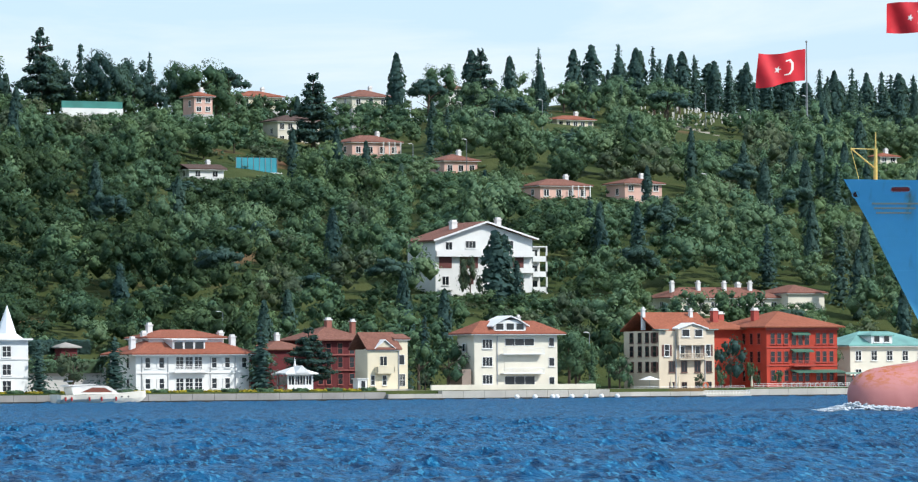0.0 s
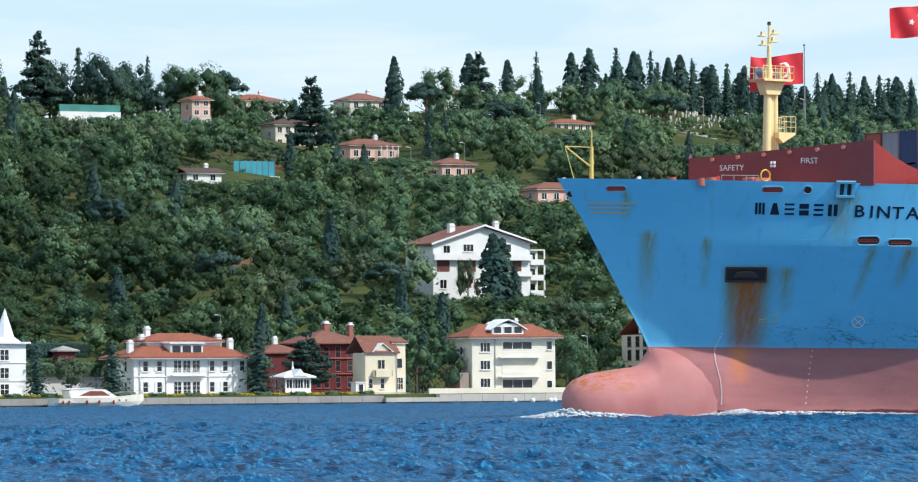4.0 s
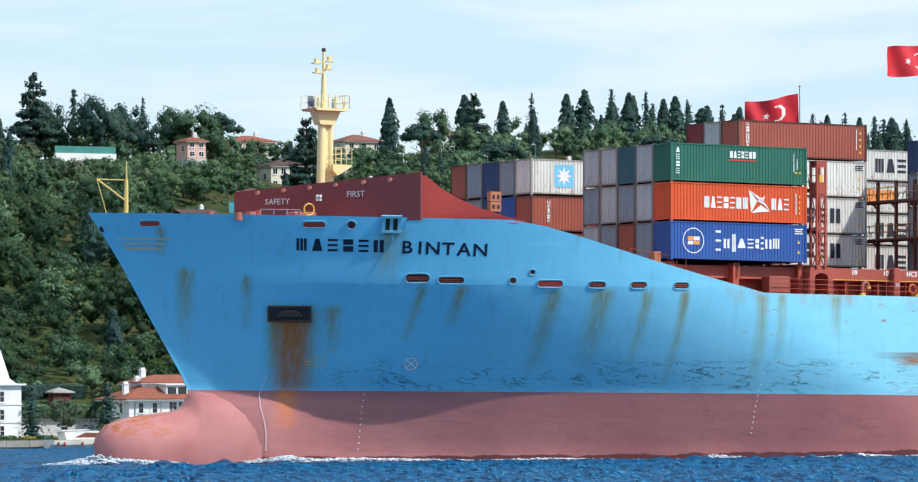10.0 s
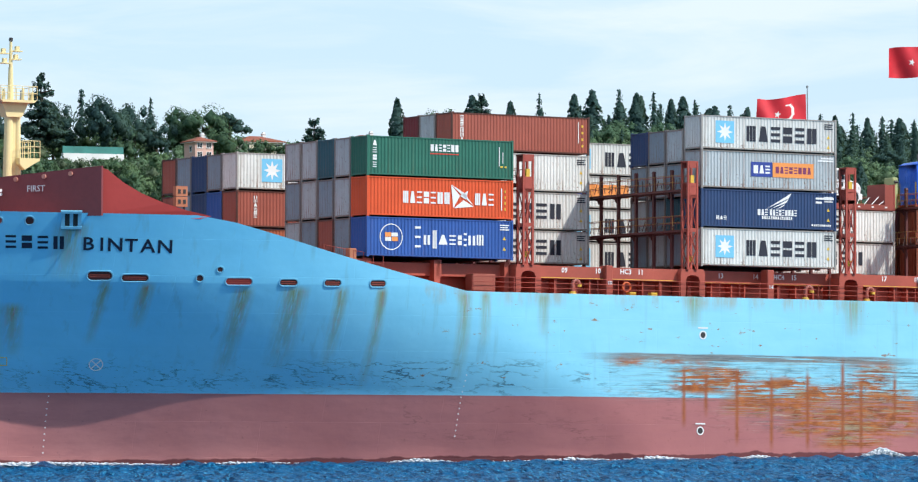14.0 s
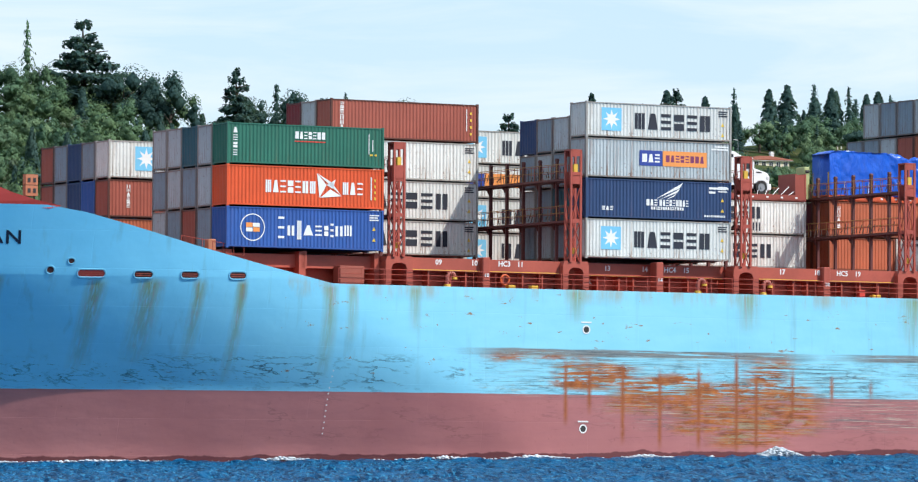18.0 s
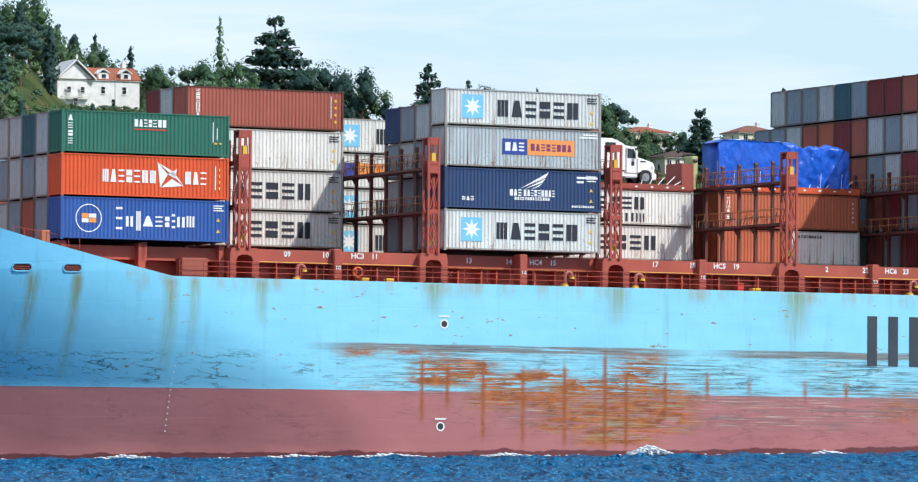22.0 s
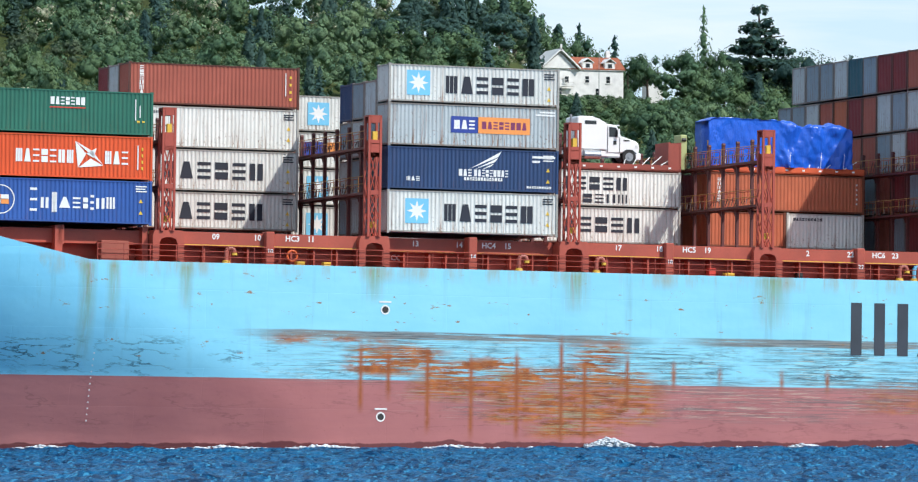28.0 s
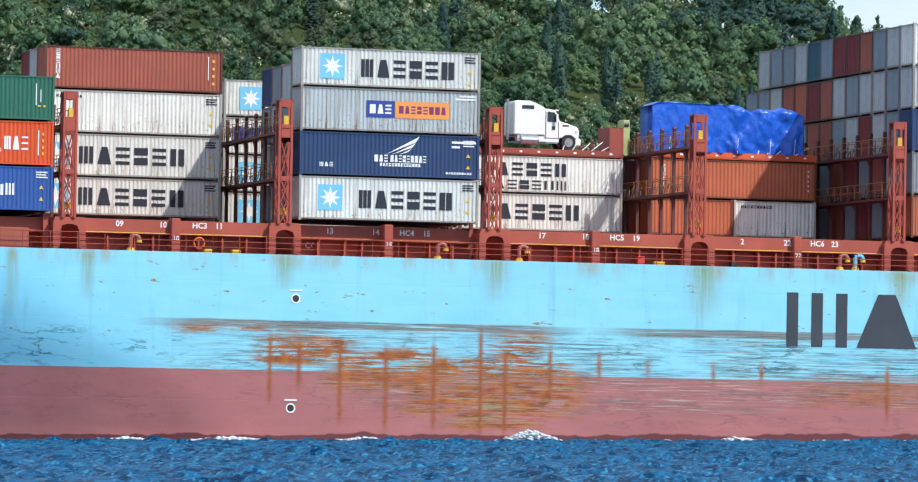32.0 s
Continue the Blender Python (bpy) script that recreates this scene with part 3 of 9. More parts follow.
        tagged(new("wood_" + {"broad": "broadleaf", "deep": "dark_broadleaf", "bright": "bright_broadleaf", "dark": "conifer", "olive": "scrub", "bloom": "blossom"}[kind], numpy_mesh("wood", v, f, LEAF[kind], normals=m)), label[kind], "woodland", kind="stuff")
    return {k: len(r) for k, r in lots.items()}


wood()

# single trees that stand out on the skyline and between the houses
_tree_meshes = {}


def tree(shape, leaf, x, y, height, width=1.0, seed=0, foot=None, name="tree", label=""):
    if shape == "round" and height > 10:
        shape = "lofty"
    key = (shape, leaf, seed % len(CROWN[shape]))
    if key not in _tree_meshes:
        v, f, m = CROWN[shape][key[2]]
        _tree_meshes[key] = numpy_mesh("crown", v, f, LEAF[leaf], normals=m)
        if shape not in _tree_meshes:
            bm = bmesh.new()
            top = {"round": 5.0, "lofty": 7.5, "cypress": 8.5, "cedar": 9.6, "pine": 8.0, "spruce": 9.2}[shape]
            r = {"round": 0.3, "lofty": 0.4, "cypress": 0.2, "cedar": 0.32, "pine": 0.3, "spruce": 0.2}[shape]
            add_tube(bm, (0, 0, -1.5), (0.1, 0, top * 0.5), r, r * 0.7, 8)
            add_tube(bm, (0.1, 0, top * 0.5), (0, 0.1, top), r * 0.7, 0.05, 8)
            if shape in ("round", "lofty", "cedar", "pine"):
                for i in range(6):
                    a = i * 1.05
                    z = top * (0.45 + 0.07 * i)
                    add_tube(bm, (0, 0, z), (2.1 * math.cos(a), 2.1 * math.sin(a), z + (1.2 if shape != "cedar" else 0.2)), r * 0.35, 0.03, 5)
            _tree_meshes[shape] = mesh_of("trunk", bm, BARK)
    z = float(ground_z(x, y)) if foot is None else foot
    k = height / {"round": 7.9, "lofty": 11.6, "cypress": 9.9, "cedar": 9.7, "pine": 9.4, "spruce": 9.6}[shape]
    m = pose(x, y, z, 0, 0, (seed * 77) % 360) @ Matrix.Diagonal((k * width, k * width, k, 1))
    ob = empty(name, label, "tree", m)
    part("trunk", _tree_meshes[shape], None, ob)
    part("crown", _tree_meshes[key], None, ob)
    return ob


def plant(shape, leaf, rows, width, name, label, shift=0):
    for i, (x, y, h) in enumerate(rows):
        tree(shape, leaf, x, y, h, width * (0.85 + 0.3 * ((i * 37) % 10) / 10), i + shift, name=name, label=label)


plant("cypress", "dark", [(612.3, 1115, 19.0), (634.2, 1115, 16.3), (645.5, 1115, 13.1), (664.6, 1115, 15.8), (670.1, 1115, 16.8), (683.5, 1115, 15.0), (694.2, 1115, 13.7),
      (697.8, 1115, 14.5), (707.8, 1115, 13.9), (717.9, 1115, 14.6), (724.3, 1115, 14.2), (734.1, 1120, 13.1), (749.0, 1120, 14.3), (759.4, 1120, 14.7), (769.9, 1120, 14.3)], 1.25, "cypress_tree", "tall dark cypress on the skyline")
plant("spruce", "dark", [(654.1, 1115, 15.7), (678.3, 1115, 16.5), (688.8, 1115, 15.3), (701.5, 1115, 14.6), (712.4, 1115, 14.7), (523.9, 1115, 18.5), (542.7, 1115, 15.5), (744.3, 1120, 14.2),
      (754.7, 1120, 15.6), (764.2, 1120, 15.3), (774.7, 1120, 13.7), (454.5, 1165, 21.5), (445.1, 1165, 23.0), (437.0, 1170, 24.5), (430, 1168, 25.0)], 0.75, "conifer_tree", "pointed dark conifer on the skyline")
plant("cypress", "dark", [(522.4, 1000, 12.5), (521.6, 985, 11.9), (528.3, 990, 14.0), (505.7, 960, 9.7), (577.7, 938, 8.9), (634.4, 1010, 9.2), (647.8, 985, 9.9), (639.6, 980, 9.3), (621.7, 960, 8.5),
      (613.8, 955, 8.2), (655.2, 990, 9.3), (516, 978, 10.0), (533, 985, 10.5), (630, 965, 9.0)], 1.0, "cypress_tree", "dark cypress on the wooded slope", 3)
plant("cedar", "dark", [(508.4, 1105, 21.0), (474.8, 1120, 25.4), (564.7, 1070, 19.6), (628.3, 1100, 18.1)], 1.05, "cedar_tree", "layered old cedar with flat shelves of foliage")
plant("pine", "dark", [(562.0, 1110, 16.0), (659.1, 1060, 13.3), (605, 1085, 14.0), (596, 1035, 12.0)], 1.0, "umbrella_pine", "dark umbrella pine with a domed head")
plant("round", "dark", [(523.6, 1100, 20.1), (481.0, 1110, 19.6), (491.1, 1105, 21.2), (513, 1108, 15.0), (517.5, 1110, 17.0), (530, 1106, 15.5), (536, 1110, 16.5), (541, 1108, 13.5)], 0.85, "evergreen_tree", "dark bushy evergreen on the skyline")
plant("spruce", "bright", [(460.0, 1120, 23.9)], 0.6, "poplar_tree", "tall pale green poplar")
plant("round", "broad", [(549.1, 1110, 15.9), (552.2, 1105, 17.1), (626.5, 1115, 15.7), (463.2, 1115, 15.7), (494.8, 1115, 16.9), (453.4, 1115, 14.4), (444.6, 1118, 13.0), (457.0, 1120, 13.5), (426, 1160, 22.5), (433, 1163, 22.0), (441, 1160, 21.5), (448, 1163, 19.5), (456, 1160, 18.0), (556, 1121, 11.0), (563, 1119, 12.0), (570, 1123, 9.0), (577, 1120, 8.6), (586, 1123, 8.6), (599, 1121, 8.6), (606, 1119, 9.0), (592, 1118, 8.0), (613, 1118, 8.5), (633.3, 1100, 9.9), (647.2, 1080, 9.5), (600, 1105, 9.0)], 0.9, "broadleaf_tree", "rounded green tree on the ridge")
plant("round", "broad", [(519, 1045, 5.0), (526, 1048, 5.5), (533, 1050, 5.0), (540, 1048, 4.5), (522, 1058, 5.0), (530, 1062, 5.0), (537, 1064, 4.5), (545, 1055, 5.0), (513, 1040, 6.0), (546, 1046, 4.0), (508, 1030, 5.0), (516, 1032, 4.0)], 1.2, "leafy_shrub", "rounded green shrub on the open slope", 1)
plant("round", "bright", [(616, 1094, 9.5), (625, 1096, 11.0), (631, 1098, 9.0), (661, 1092, 10.5), (668, 1096, 12.0), (675, 1092, 11.0), (682, 1098, 12.5), (655, 1104, 9.0), (690, 1104, 9.0)], 1.0, "broadleaf_tree", "leafy light green tree below the ridge", 2)
plant("spruce", "dark", [(699, 1128, 13.0), (709.5, 1127, 13.8), (720.5, 1128, 12.6), (731, 1127, 13.6), (741, 1128, 12.4), (751.5, 1127, 13.4), (761.5, 1128, 12.8), (772, 1127, 13.2), (780, 1128, 12.6)], 1.15, "conifer_tree", "dark conifer in a dense row on the ridge", 1)
plant("cypress", "dark", [(704, 1130, 12.0), (715, 1129, 12.8), (726, 1130, 11.8), (736.5, 1129, 12.6), (746.5, 1130, 11.6), (756.5, 1129, 12.4), (767, 1130, 11.8), (777, 1129, 12.2), (693, 1130, 12.4), (687, 1129, 11.8)], 1.9, "cypress_tree", "bushy cypress in a dense row on the ridge", 2)
plant("cypress", "dark", [(390.7, 1110, 16.2), (394.4, 1112, 15.9), (398.9, 1115, 16.8), (414.6, 1115, 16.3), (440.5, 1168, 22.5), (407, 1115, 15.0), (380, 1108, 15.0)], 1.1, "cypress_tree", "dark cypress on the high wooded ridge", 1)
plant("pine", "dark", [(396, 1085, 14.0), (400, 1100, 13.0), (370, 1060, 13.0), (352, 1040, 14.0)], 1.1, "umbrella_pine", "broad pine on the wooded ridge", 1)
tree("cypress", "dark", 478.2, 832, 14.6, 1.6, 1, name="evergreen_tree", label="dense dark evergreen in front of the white house")
tree("cypress", "dark", 480.4, 832.5, 13.6, 1.4, 2, name="evergreen_tree", label="second dark evergreen close beside the first")
tree("cypress", "dark", 482.3, 831, 9.0, 1.2, 1, name="cypress_tree", label="small dark cypress before the white house")
tree("round", "olive", 473.2, 833, 10.5, 0.5, 2, name="broadleaf_tree", label="olive-green tree beside the white house")
tree("round", "broad", 517.2, 810, 8.5, 0.9, 2, name="broadleaf_tree", label="green tree before the long low building")
tree("round", "broad", 524.5, 812, 9.0, 0.9, 5, name="broadleaf_tree", label="dark green tree before the long low building")
tree("round", "bright", 509.5, 812, 8.0, 1.0, 4, name="broadleaf_tree", label="light green tree below the long low building")
tree("spruce", "dark", 389.6, 758, 11.5, 1.35, 2, foot=1.6, name="fir_tree", label="blue-green fir beside the white mansion")
tree("spruce", "dark", 362.1, 758, 9.2, 1.5, 0, foot=1.6, name="fir_tree", label="dense dark fir on the quay lawn")
tree("spruce", "dark", 348.2, 758, 8.9, 1.4, 1, foot=1.6, name="fir_tree", label="dark fir beside the white turret")
tree("round", "olive", 355.0, 759, 7.6, 0.95, 2, foot=1.6, name="broadleaf_tree", label="olive-green leafy tree on the quay lawn")
tree("cedar", "dark", 401.5, 763, 10.5, 1.25, 1, foot=1.6, name="cedar_tree", label="spreading cedar behind the white pavilion")
tree("round", "dark", 411.5, 761, 4.5, 0.9, 4, foot=1.6, name="round_shrub", label="clipped dark shrub before the red house")
tree("round", "broad", 423.5, 764, 10.0, 0.85, 3, foot=1.6, name="broadleaf_tree", label="dark leafy tree between two houses")
tree("spruce", "dark", 427.0, 768, 13.0, 0.8, 2, foot=1.6, name="conifer_tree", label="dark conifer between two houses")
tree("round", "broad", 429.0, 763, 9.0, 0.9, 1, foot=1.6, name="broadleaf_tree", label="dark green tree between two houses")
tree("spruce", "dark", 420.8, 764, 9.5, 1.1, 1, foot=1.6, name="conifer_tree", label="dense dark conifer beside the cream house")
tree("round", "broad", 454.5, 765, 11.5, 0.8, 5, foot=1.6, name="broadleaf_tree", label="leafy tree beside the cream house")
tree("round", "broad", 458.5, 768, 10.0, 0.7, 6, foot=1.6, name="broadleaf_tree", label="leafy green tree on the waterfront")
tree("spruce", "broad", 457.0, 761, 8.0, 0.7, 0, foot=1.6, name="conifer_tree", label="green conifer by the waterfront terrace")
tree("round", "dark", 485.3, 760, 10.0, 0.68, 1, foot=1.6, name="broadleaf_tree", label="dense dark tree before the red villa")
tree("round", "broad", 489.2, 759, 5.2, 0.5, 2, foot=1.6, name="round_shrub", label="clipped green shrub by the red villa")
tree("round", "olive", 514.0, 782, 14.5, 0.62, 3, foot=1.6, name="broadleaf_tree", label="tall pale green tree behind the red villa")
tree("round", "broad", 511.5, 768, 8.0, 0.8, 4, foot=1.6, name="broadleaf_tree", label="green tree beside the red villa")
tree("round", "broad", 462.0, 775, 9.0, 1.0, 2, foot=1.6, name="broadleaf_tree", label="green tree behind the terrace")
for i, (x, y, high) in enumerate(((400, 786, 8.5), (406, 790, 9.5), (395, 791, 8.5), (412, 794, 9.5), (389, 788, 8.0), (384, 793, 9.0))):
    tree("round", "broad", x, y, high, 1.0, i, name="broadleaf_tree", label="dark green tree on the bank behind the mansion")
tree("round", "broad", 466.5, 771, 10.0, 0.75, 3, foot=1.6, name="broadleaf_tree", label="green tree beside the beige house")
tree("round", "bright", 463.8, 763, 6.5, 0.8, 1, foot=1.6, name="broadleaf_tree", label="small light green tree on the terrace")
tree("round", "broad", 396.0, 775, 9.0, 1.2, 2, foot=1.6, name="broadleaf_tree", label="green tree behind the mansion")
# ---- buildings along the far quay and on the hill ----


def stucco(name, c, vary=0.12):
    k = Mat(name, 0.85, 0.0, 0.2)
    big = k.ramp(k.noise(0.25, 4.0), 0.3, 0.7)
    col = k.mix(big, shade(c, 1 - vary), shade(c, 1.04))
    run = k.ramp(k.noise(0.9, 5.0, 0.6, (1.5, 1.5, 0.2)), 0.6, 0.8)
    col = k.mix(k.math("MULTIPLY", run, 0.22), col, shade(c, 0.6))
    k.color(col)
    k.bump(k.noise(4.0, 4.0), 0.2, 0.02)
    return k.m


def tiles(name, c):
    """Clay tiles: rows of ribs down the slope, mottled from tile to tile."""
    k = Mat(name, 0.85, 0.0, 0.2)
    w = k.n("TexWave", Scale=1.6, Distortion=0.3)
    k.link(k.coord((1, 0.4, 0.0)), w.inputs["Vector"])
    n = k.ramp(k.noise(2.4, 4.0, 0.7), 0.35, 0.7)
    col = k.mix(n, shade(c, 0.72), shade(c, 1.25))
    col = k.mix(k.math("MULTIPLY", k.ramp(k.noise(0.3, 3.0), 0.5, 0.7), 0.35), col, shade(c, 0.6))
    k.color(col)
    k.bump(w.outputs["Fac"], 0.5, 0.05)
    return k.m


def planks(name, c):
    k = Mat(name, 0.8, 0.0, 0.2)
    w = k.n("TexWave", Scale=2.2)
    w.bands_direction = "Z"
    k.link(k.coord(), w.inputs["Vector"])
    n = k.ramp(k.noise(0.6, 4.0), 0.3, 0.7)
    k.color(k.mix(n, shade(c, 0.85), shade(c, 1.1)))
    k.bump(w.outputs["Fac"], 0.4, 0.03)
    return k.m


WALL_MAT = {
    "white": stucco("white_stucco", (0.75, 0.76, 0.74)), "cream": stucco("cream_stucco", (0.74, 0.66, 0.49)), "ivory": stucco("ivory_stucco", (0.73, 0.69, 0.58)),
    "beige": stucco("beige_stucco", (0.68, 0.58, 0.44)), "red": planks("red_boarding", (0.46, 0.062, 0.038)), "wine": planks("wine_red_boarding", (0.13, 0.03, 0.033)),
    "pink": stucco("pink_stucco", (0.72, 0.46, 0.38)), "grey": stucco("grey_stucco", (0.5, 0.5, 0.48)), "boards": planks("white_boarding", (0.76, 0.76, 0.74)),
}
ROOF_MAT = {"red": tiles("orange_red_tiles", (0.29, 0.100, 0.062)), "brown": tiles("brown_red_tiles", (0.22, 0.098, 0.072)), "bright": tiles("bright_orange_tiles", (0.32, 0.105, 0.06)),
            "teal": plain("teal_sheet_roof", (0.16, 0.36, 0.32), 0.5), "dark": tiles("dark_tiles", (0.10, 0.065, 0.055))}
GLASS = Mat("window_glass", 0.08, 0.0, 0.6).color((0.018, 0.022, 0.026)).m
TRIM = plain("white_trim", (0.76, 0.76, 0.74), 0.5, vary=0.05)
SHUTTER = plain("white_shutter", (0.72, 0.72, 0.70), 0.6, vary=0.08)
SHUTTER_BROWN = plain("brown_shutter", (0.16, 0.075, 0.06), 0.6)
STONE = plain("grey_quay_stone", (0.33, 0.31, 0.28), 0.85, grain=1.5, vary=0.3, bump=0.4)
PALE_STONE = plain("pale_quay_stone", (0.50, 0.47, 0.41), 0.85, grain=1.5, vary=0.25, bump=0.4)
WET_STONE = plain("wet_quay_stone", (0.035, 0.035, 0.03), 0.5, grain=1.5, vary=0.3)
GREEN_AWNING = plain("green_awning", (0.06, 0.16, 0.11), 0.7)


def window(parent, face, x, y, z, w, h, cols=2, rows=2, shutters=None, frame_mat=None, sill=True):
    """A framed window on a wall that faces -y ('f') or -x ('s'); x, y, z is the middle of its outer face."""
    turn = pose(x, y, z) if face == "f" else pose(x, y, z, 0, 0, -90)
    fm = frame_mat or TRIM
    t = 0.09
    bm = bmesh.new()
    a, b = w / 2, h / 2
    loops = [[bm.verts.new((sx * (a + k), y, sz * (b + k))) for sx, sz in ((-1, -1), (1, -1), (1, 1), (-1, 1))] for k, y in ((t, 0.02), (t, -0.07), (0.0, -0.07), (0.0, 0.02))]
    for p, q in zip(loops, loops[1:] + loops[:1]):
        for i in range(4):
            bm.faces.new((p[i], p[(i + 1) % 4], q[(i + 1) % 4], q[i]))
    win = part("window", bm, fm, parent, at=turn)
    for i in range(1, cols):
        c = -a + w * i / cols
        boxes("glazing_bar", [(c - 0.035, c + 0.035, -0.055, 0.02, -b, b)], fm, win)
    for j in range(1, rows):
        c = -b + h * j / rows
        boxes("glazing_bar", [(-a, a, -0.05, 0.02, c - 0.03, c + 0.03)], fm, win)
    bm = bmesh.new()
    add_box(bm, -w / 2, w / 2, -0.03, 0.01, -h / 2, h / 2)
    part("pane", bm, GLASS, win)
    if sill:
        bm = bmesh.new()
        add_box(bm, -w / 2 - 0.18, w / 2 + 0.18, -0.2, 0.0, -h / 2 - t - 0.09, -h / 2 - t)
        part("sill", bm, fm, win)
    if shutters:
        for s in (-1, 1):
            bm = bmesh.new()
            c = s * (w / 2 + t + w * 0.27)
            add_box(bm, c - w * 0.25, c + w * 0.25, -0.08, 0.0, -h / 2, h / 2)
            for q in range(7):
                zz = -h / 2 + h * (q + 0.5) / 7
                add_box(bm, c - w * 0.2, c + w * 0.2, -0.1, -0.08, zz - 0.04, zz + 0.03)
            part("shutter", bm, shutters, win)
    return win


def hip_roof(bm, x0, x1, y0, y1, z, h, over, ridge=None):
    """A hipped roof; its ridge lies along the longer side."""
    x0, x1, y0, y1 = x0 - over, x1 + over, y0 - over, y1 + over
    run = min(x1 - x0, y1 - y0) / 2
    if x1 - x0 >= y1 - y0:
        a, b = (x0 + run, (y0 + y1) / 2), (x1 - run, (y0 + y1) / 2)
    else:
        a, b = ((x0 + x1) / 2, y0 + run), ((x0 + x1) / 2, y1 - run)
    base = [bm.verts.new((x, y, z)) for x, y in ((x0, y0), (x1, y0), (x1, y1), (x0, y1))]
    low = [bm.verts.new((x, y, z - 0.22)) for x, y in ((x0, y0), (x1, y0), (x1, y1), (x0, y1))]
    ra, rb = bm.verts.new((*a, z + h)), bm.verts.new((*b, z + h))
    if x1 - x0 >= y1 - y0:
        fs = ((base[0], base[1], rb, ra), (base[1], base[2], rb), (base[2], base[3], ra, rb), (base[3], base[0], ra))
    else:
        fs = ((base[0], base[1], ra), (base[1], base[2], rb, ra), (base[2], base[3], rb), (base[3], base[0], ra, rb))
    for f in fs:
        bm.faces.new(f)
    bm.faces.new(low[::-1])
    for i in range(4):
        bm.faces.new((low[i], low[(i + 1) % 4], base[(i + 1) % 4], base[i]))


def gable_roof(bm, x0, x1, y0, y1, z, h, over, along="x"):
    x0, x1, y0, y1 = x0 - over, x1 + over, y0 - over, y1 + over
    t = 0.22
    if along == "x":
        m = (y0 + y1) / 2
        add_prism(bm, [(y0, z - t), (y0, z), (m, z + h), (y1, z), (y1, z - t), (m, z + h - t)], 0, x0, x1)
    else:
        m = (x0 + x1) / 2
        add_prism(bm, [(x0, z - t), (x0, z), (m, z + h), (x1, z), (x1, z - t), (m, z + h - t)], 1, y0, y1)


def house(name, label, x0, x1, y0, depth, z0, z1, wall, category="house"):
    ob = empty(name, label, category, pose(0, 0, 0))
    w = boxes("wall", [(x0, x1, y0, y0 + depth, z0 - 1.5, z1)], WALL_MAT[wall], ob)
    return ob


def roof_part(ob, roof, x0, x1, y0, y1, z, h, over=0.6, kind="hip", along="x", trim=True):
    bm = bmesh.new()
    if kind == "hip":
        hip_roof(bm, x0, x1, y0, y1, z, h, over)
    else:
        gable_roof(bm, x0, x1, y0, y1, z, h, over, along)
    r = part("roof", bm, ROOF_MAT[roof], ob)
    if trim:
        boxes("eaves_board", [(x0 - over + 0.05, x1 + over - 0.05, y0 - over + 0.05, y1 + over - 0.05, z - 0.34, z - 0.225)], TRIM, r)
    return r


def chimney(ob, x, y, z0, z1, mat=None, s=0.45):
    c = boxes("chimney", [(x - s, x + s, y - s, y + s, z0, z1)], mat or WALL_MAT["white"], ob)
    boxes("chimney_cap", [(x - s - 0.12, x + s + 0.12, y - s - 0.12, y + s + 0.12, z1, z1 + 0.15), (x - s + 0.1, x + s - 0.1, y - s + 0.1, y + s - 0.1, z1 + 0.15, z1 + 0.5)], TRIM, c)


def balcony(ob, x0, x1, y, z, out=1.1, h=0.95, solid=True, mat=None):
    b = boxes("balcony", [(x0, x1, y - out, y, z - 0.18, z)], mat or TRIM, ob)
    if solid:
        boxes("parapet", [(x0, x1, y - out, y - out + 0.1, z, z + h), (x0, x0 + 0.1, y - out, y, z, z + h), (x1 - 0.1, x1, y - out, y, z, z + h)], mat or TRIM, b)
    else:
        bm = bmesh.new()
        n = max(3, int((x1 - x0) / 0.22))
        for i in range(n + 1):
            xx = x0 + (x1 - x0) * i / n
            add_box(bm, xx - 0.025, xx + 0.025, y - out, y - out + 0.05, z, z + h - 0.08)
        add_box(bm, x0, x1, y - out - 0.02, y - out + 0.08, z + h - 0.08, z + h)
        part("balustrade", bm, mat or TRIM, b)
    return b


# the white turreted house at the edge of the view
h = house("turret_house", "white waterfront house with a steep white spire", 331, 346.3, 758, 12, 1.6, 10.7, "white")
roof_part(h, "teal", 331, 341, 759, 769, 10.7, 2.0)
bm = bmesh.new()
vs = [bm.verts.new((343.6 + 2.9 * math.cos(a), 760.8 + 2.9 * math.sin(a), 10.75)) for a in (i * math.tau / 8 + 0.39 for i in range(8))]
mid = [bm.verts.new((343.6 + 1.7 * math.cos(a), 760.8 + 1.7 * math.sin(a), 11.6)) for a in (i * math.tau / 8 + 0.39 for i in range(8))]
tip = bm.verts.new((343.8, 760.8, 16.4))
for i in range(8):
    bm.faces.new((vs[i], vs[(i + 1) % 8], mid[(i + 1) % 8], mid[i]))
    bm.faces.new((mid[i], mid[(i + 1) % 8], tip))
bm.faces.new(vs[::-1])
part("spire", bm, plain_white := plain("white_metal_roof", (0.74, 0.76, 0.78), 0.5, vary=0.06), h, "white metal spire")
boxes("eaves_board", [(330.6, 346.9, 757.3, 758.3, 10.45, 10.75)], TRIM, h)
for z in (8.6, 5.6, 2.9):
    for x in (342.4, 337.5, 333.5):
        window(h, "f", x, 758, z, 1.5, 1.7, 2, 2)
    boxes("string_course", [(331, 346.45, 757.85, 758, z - 1.35, z - 1.2)], TRIM, h)

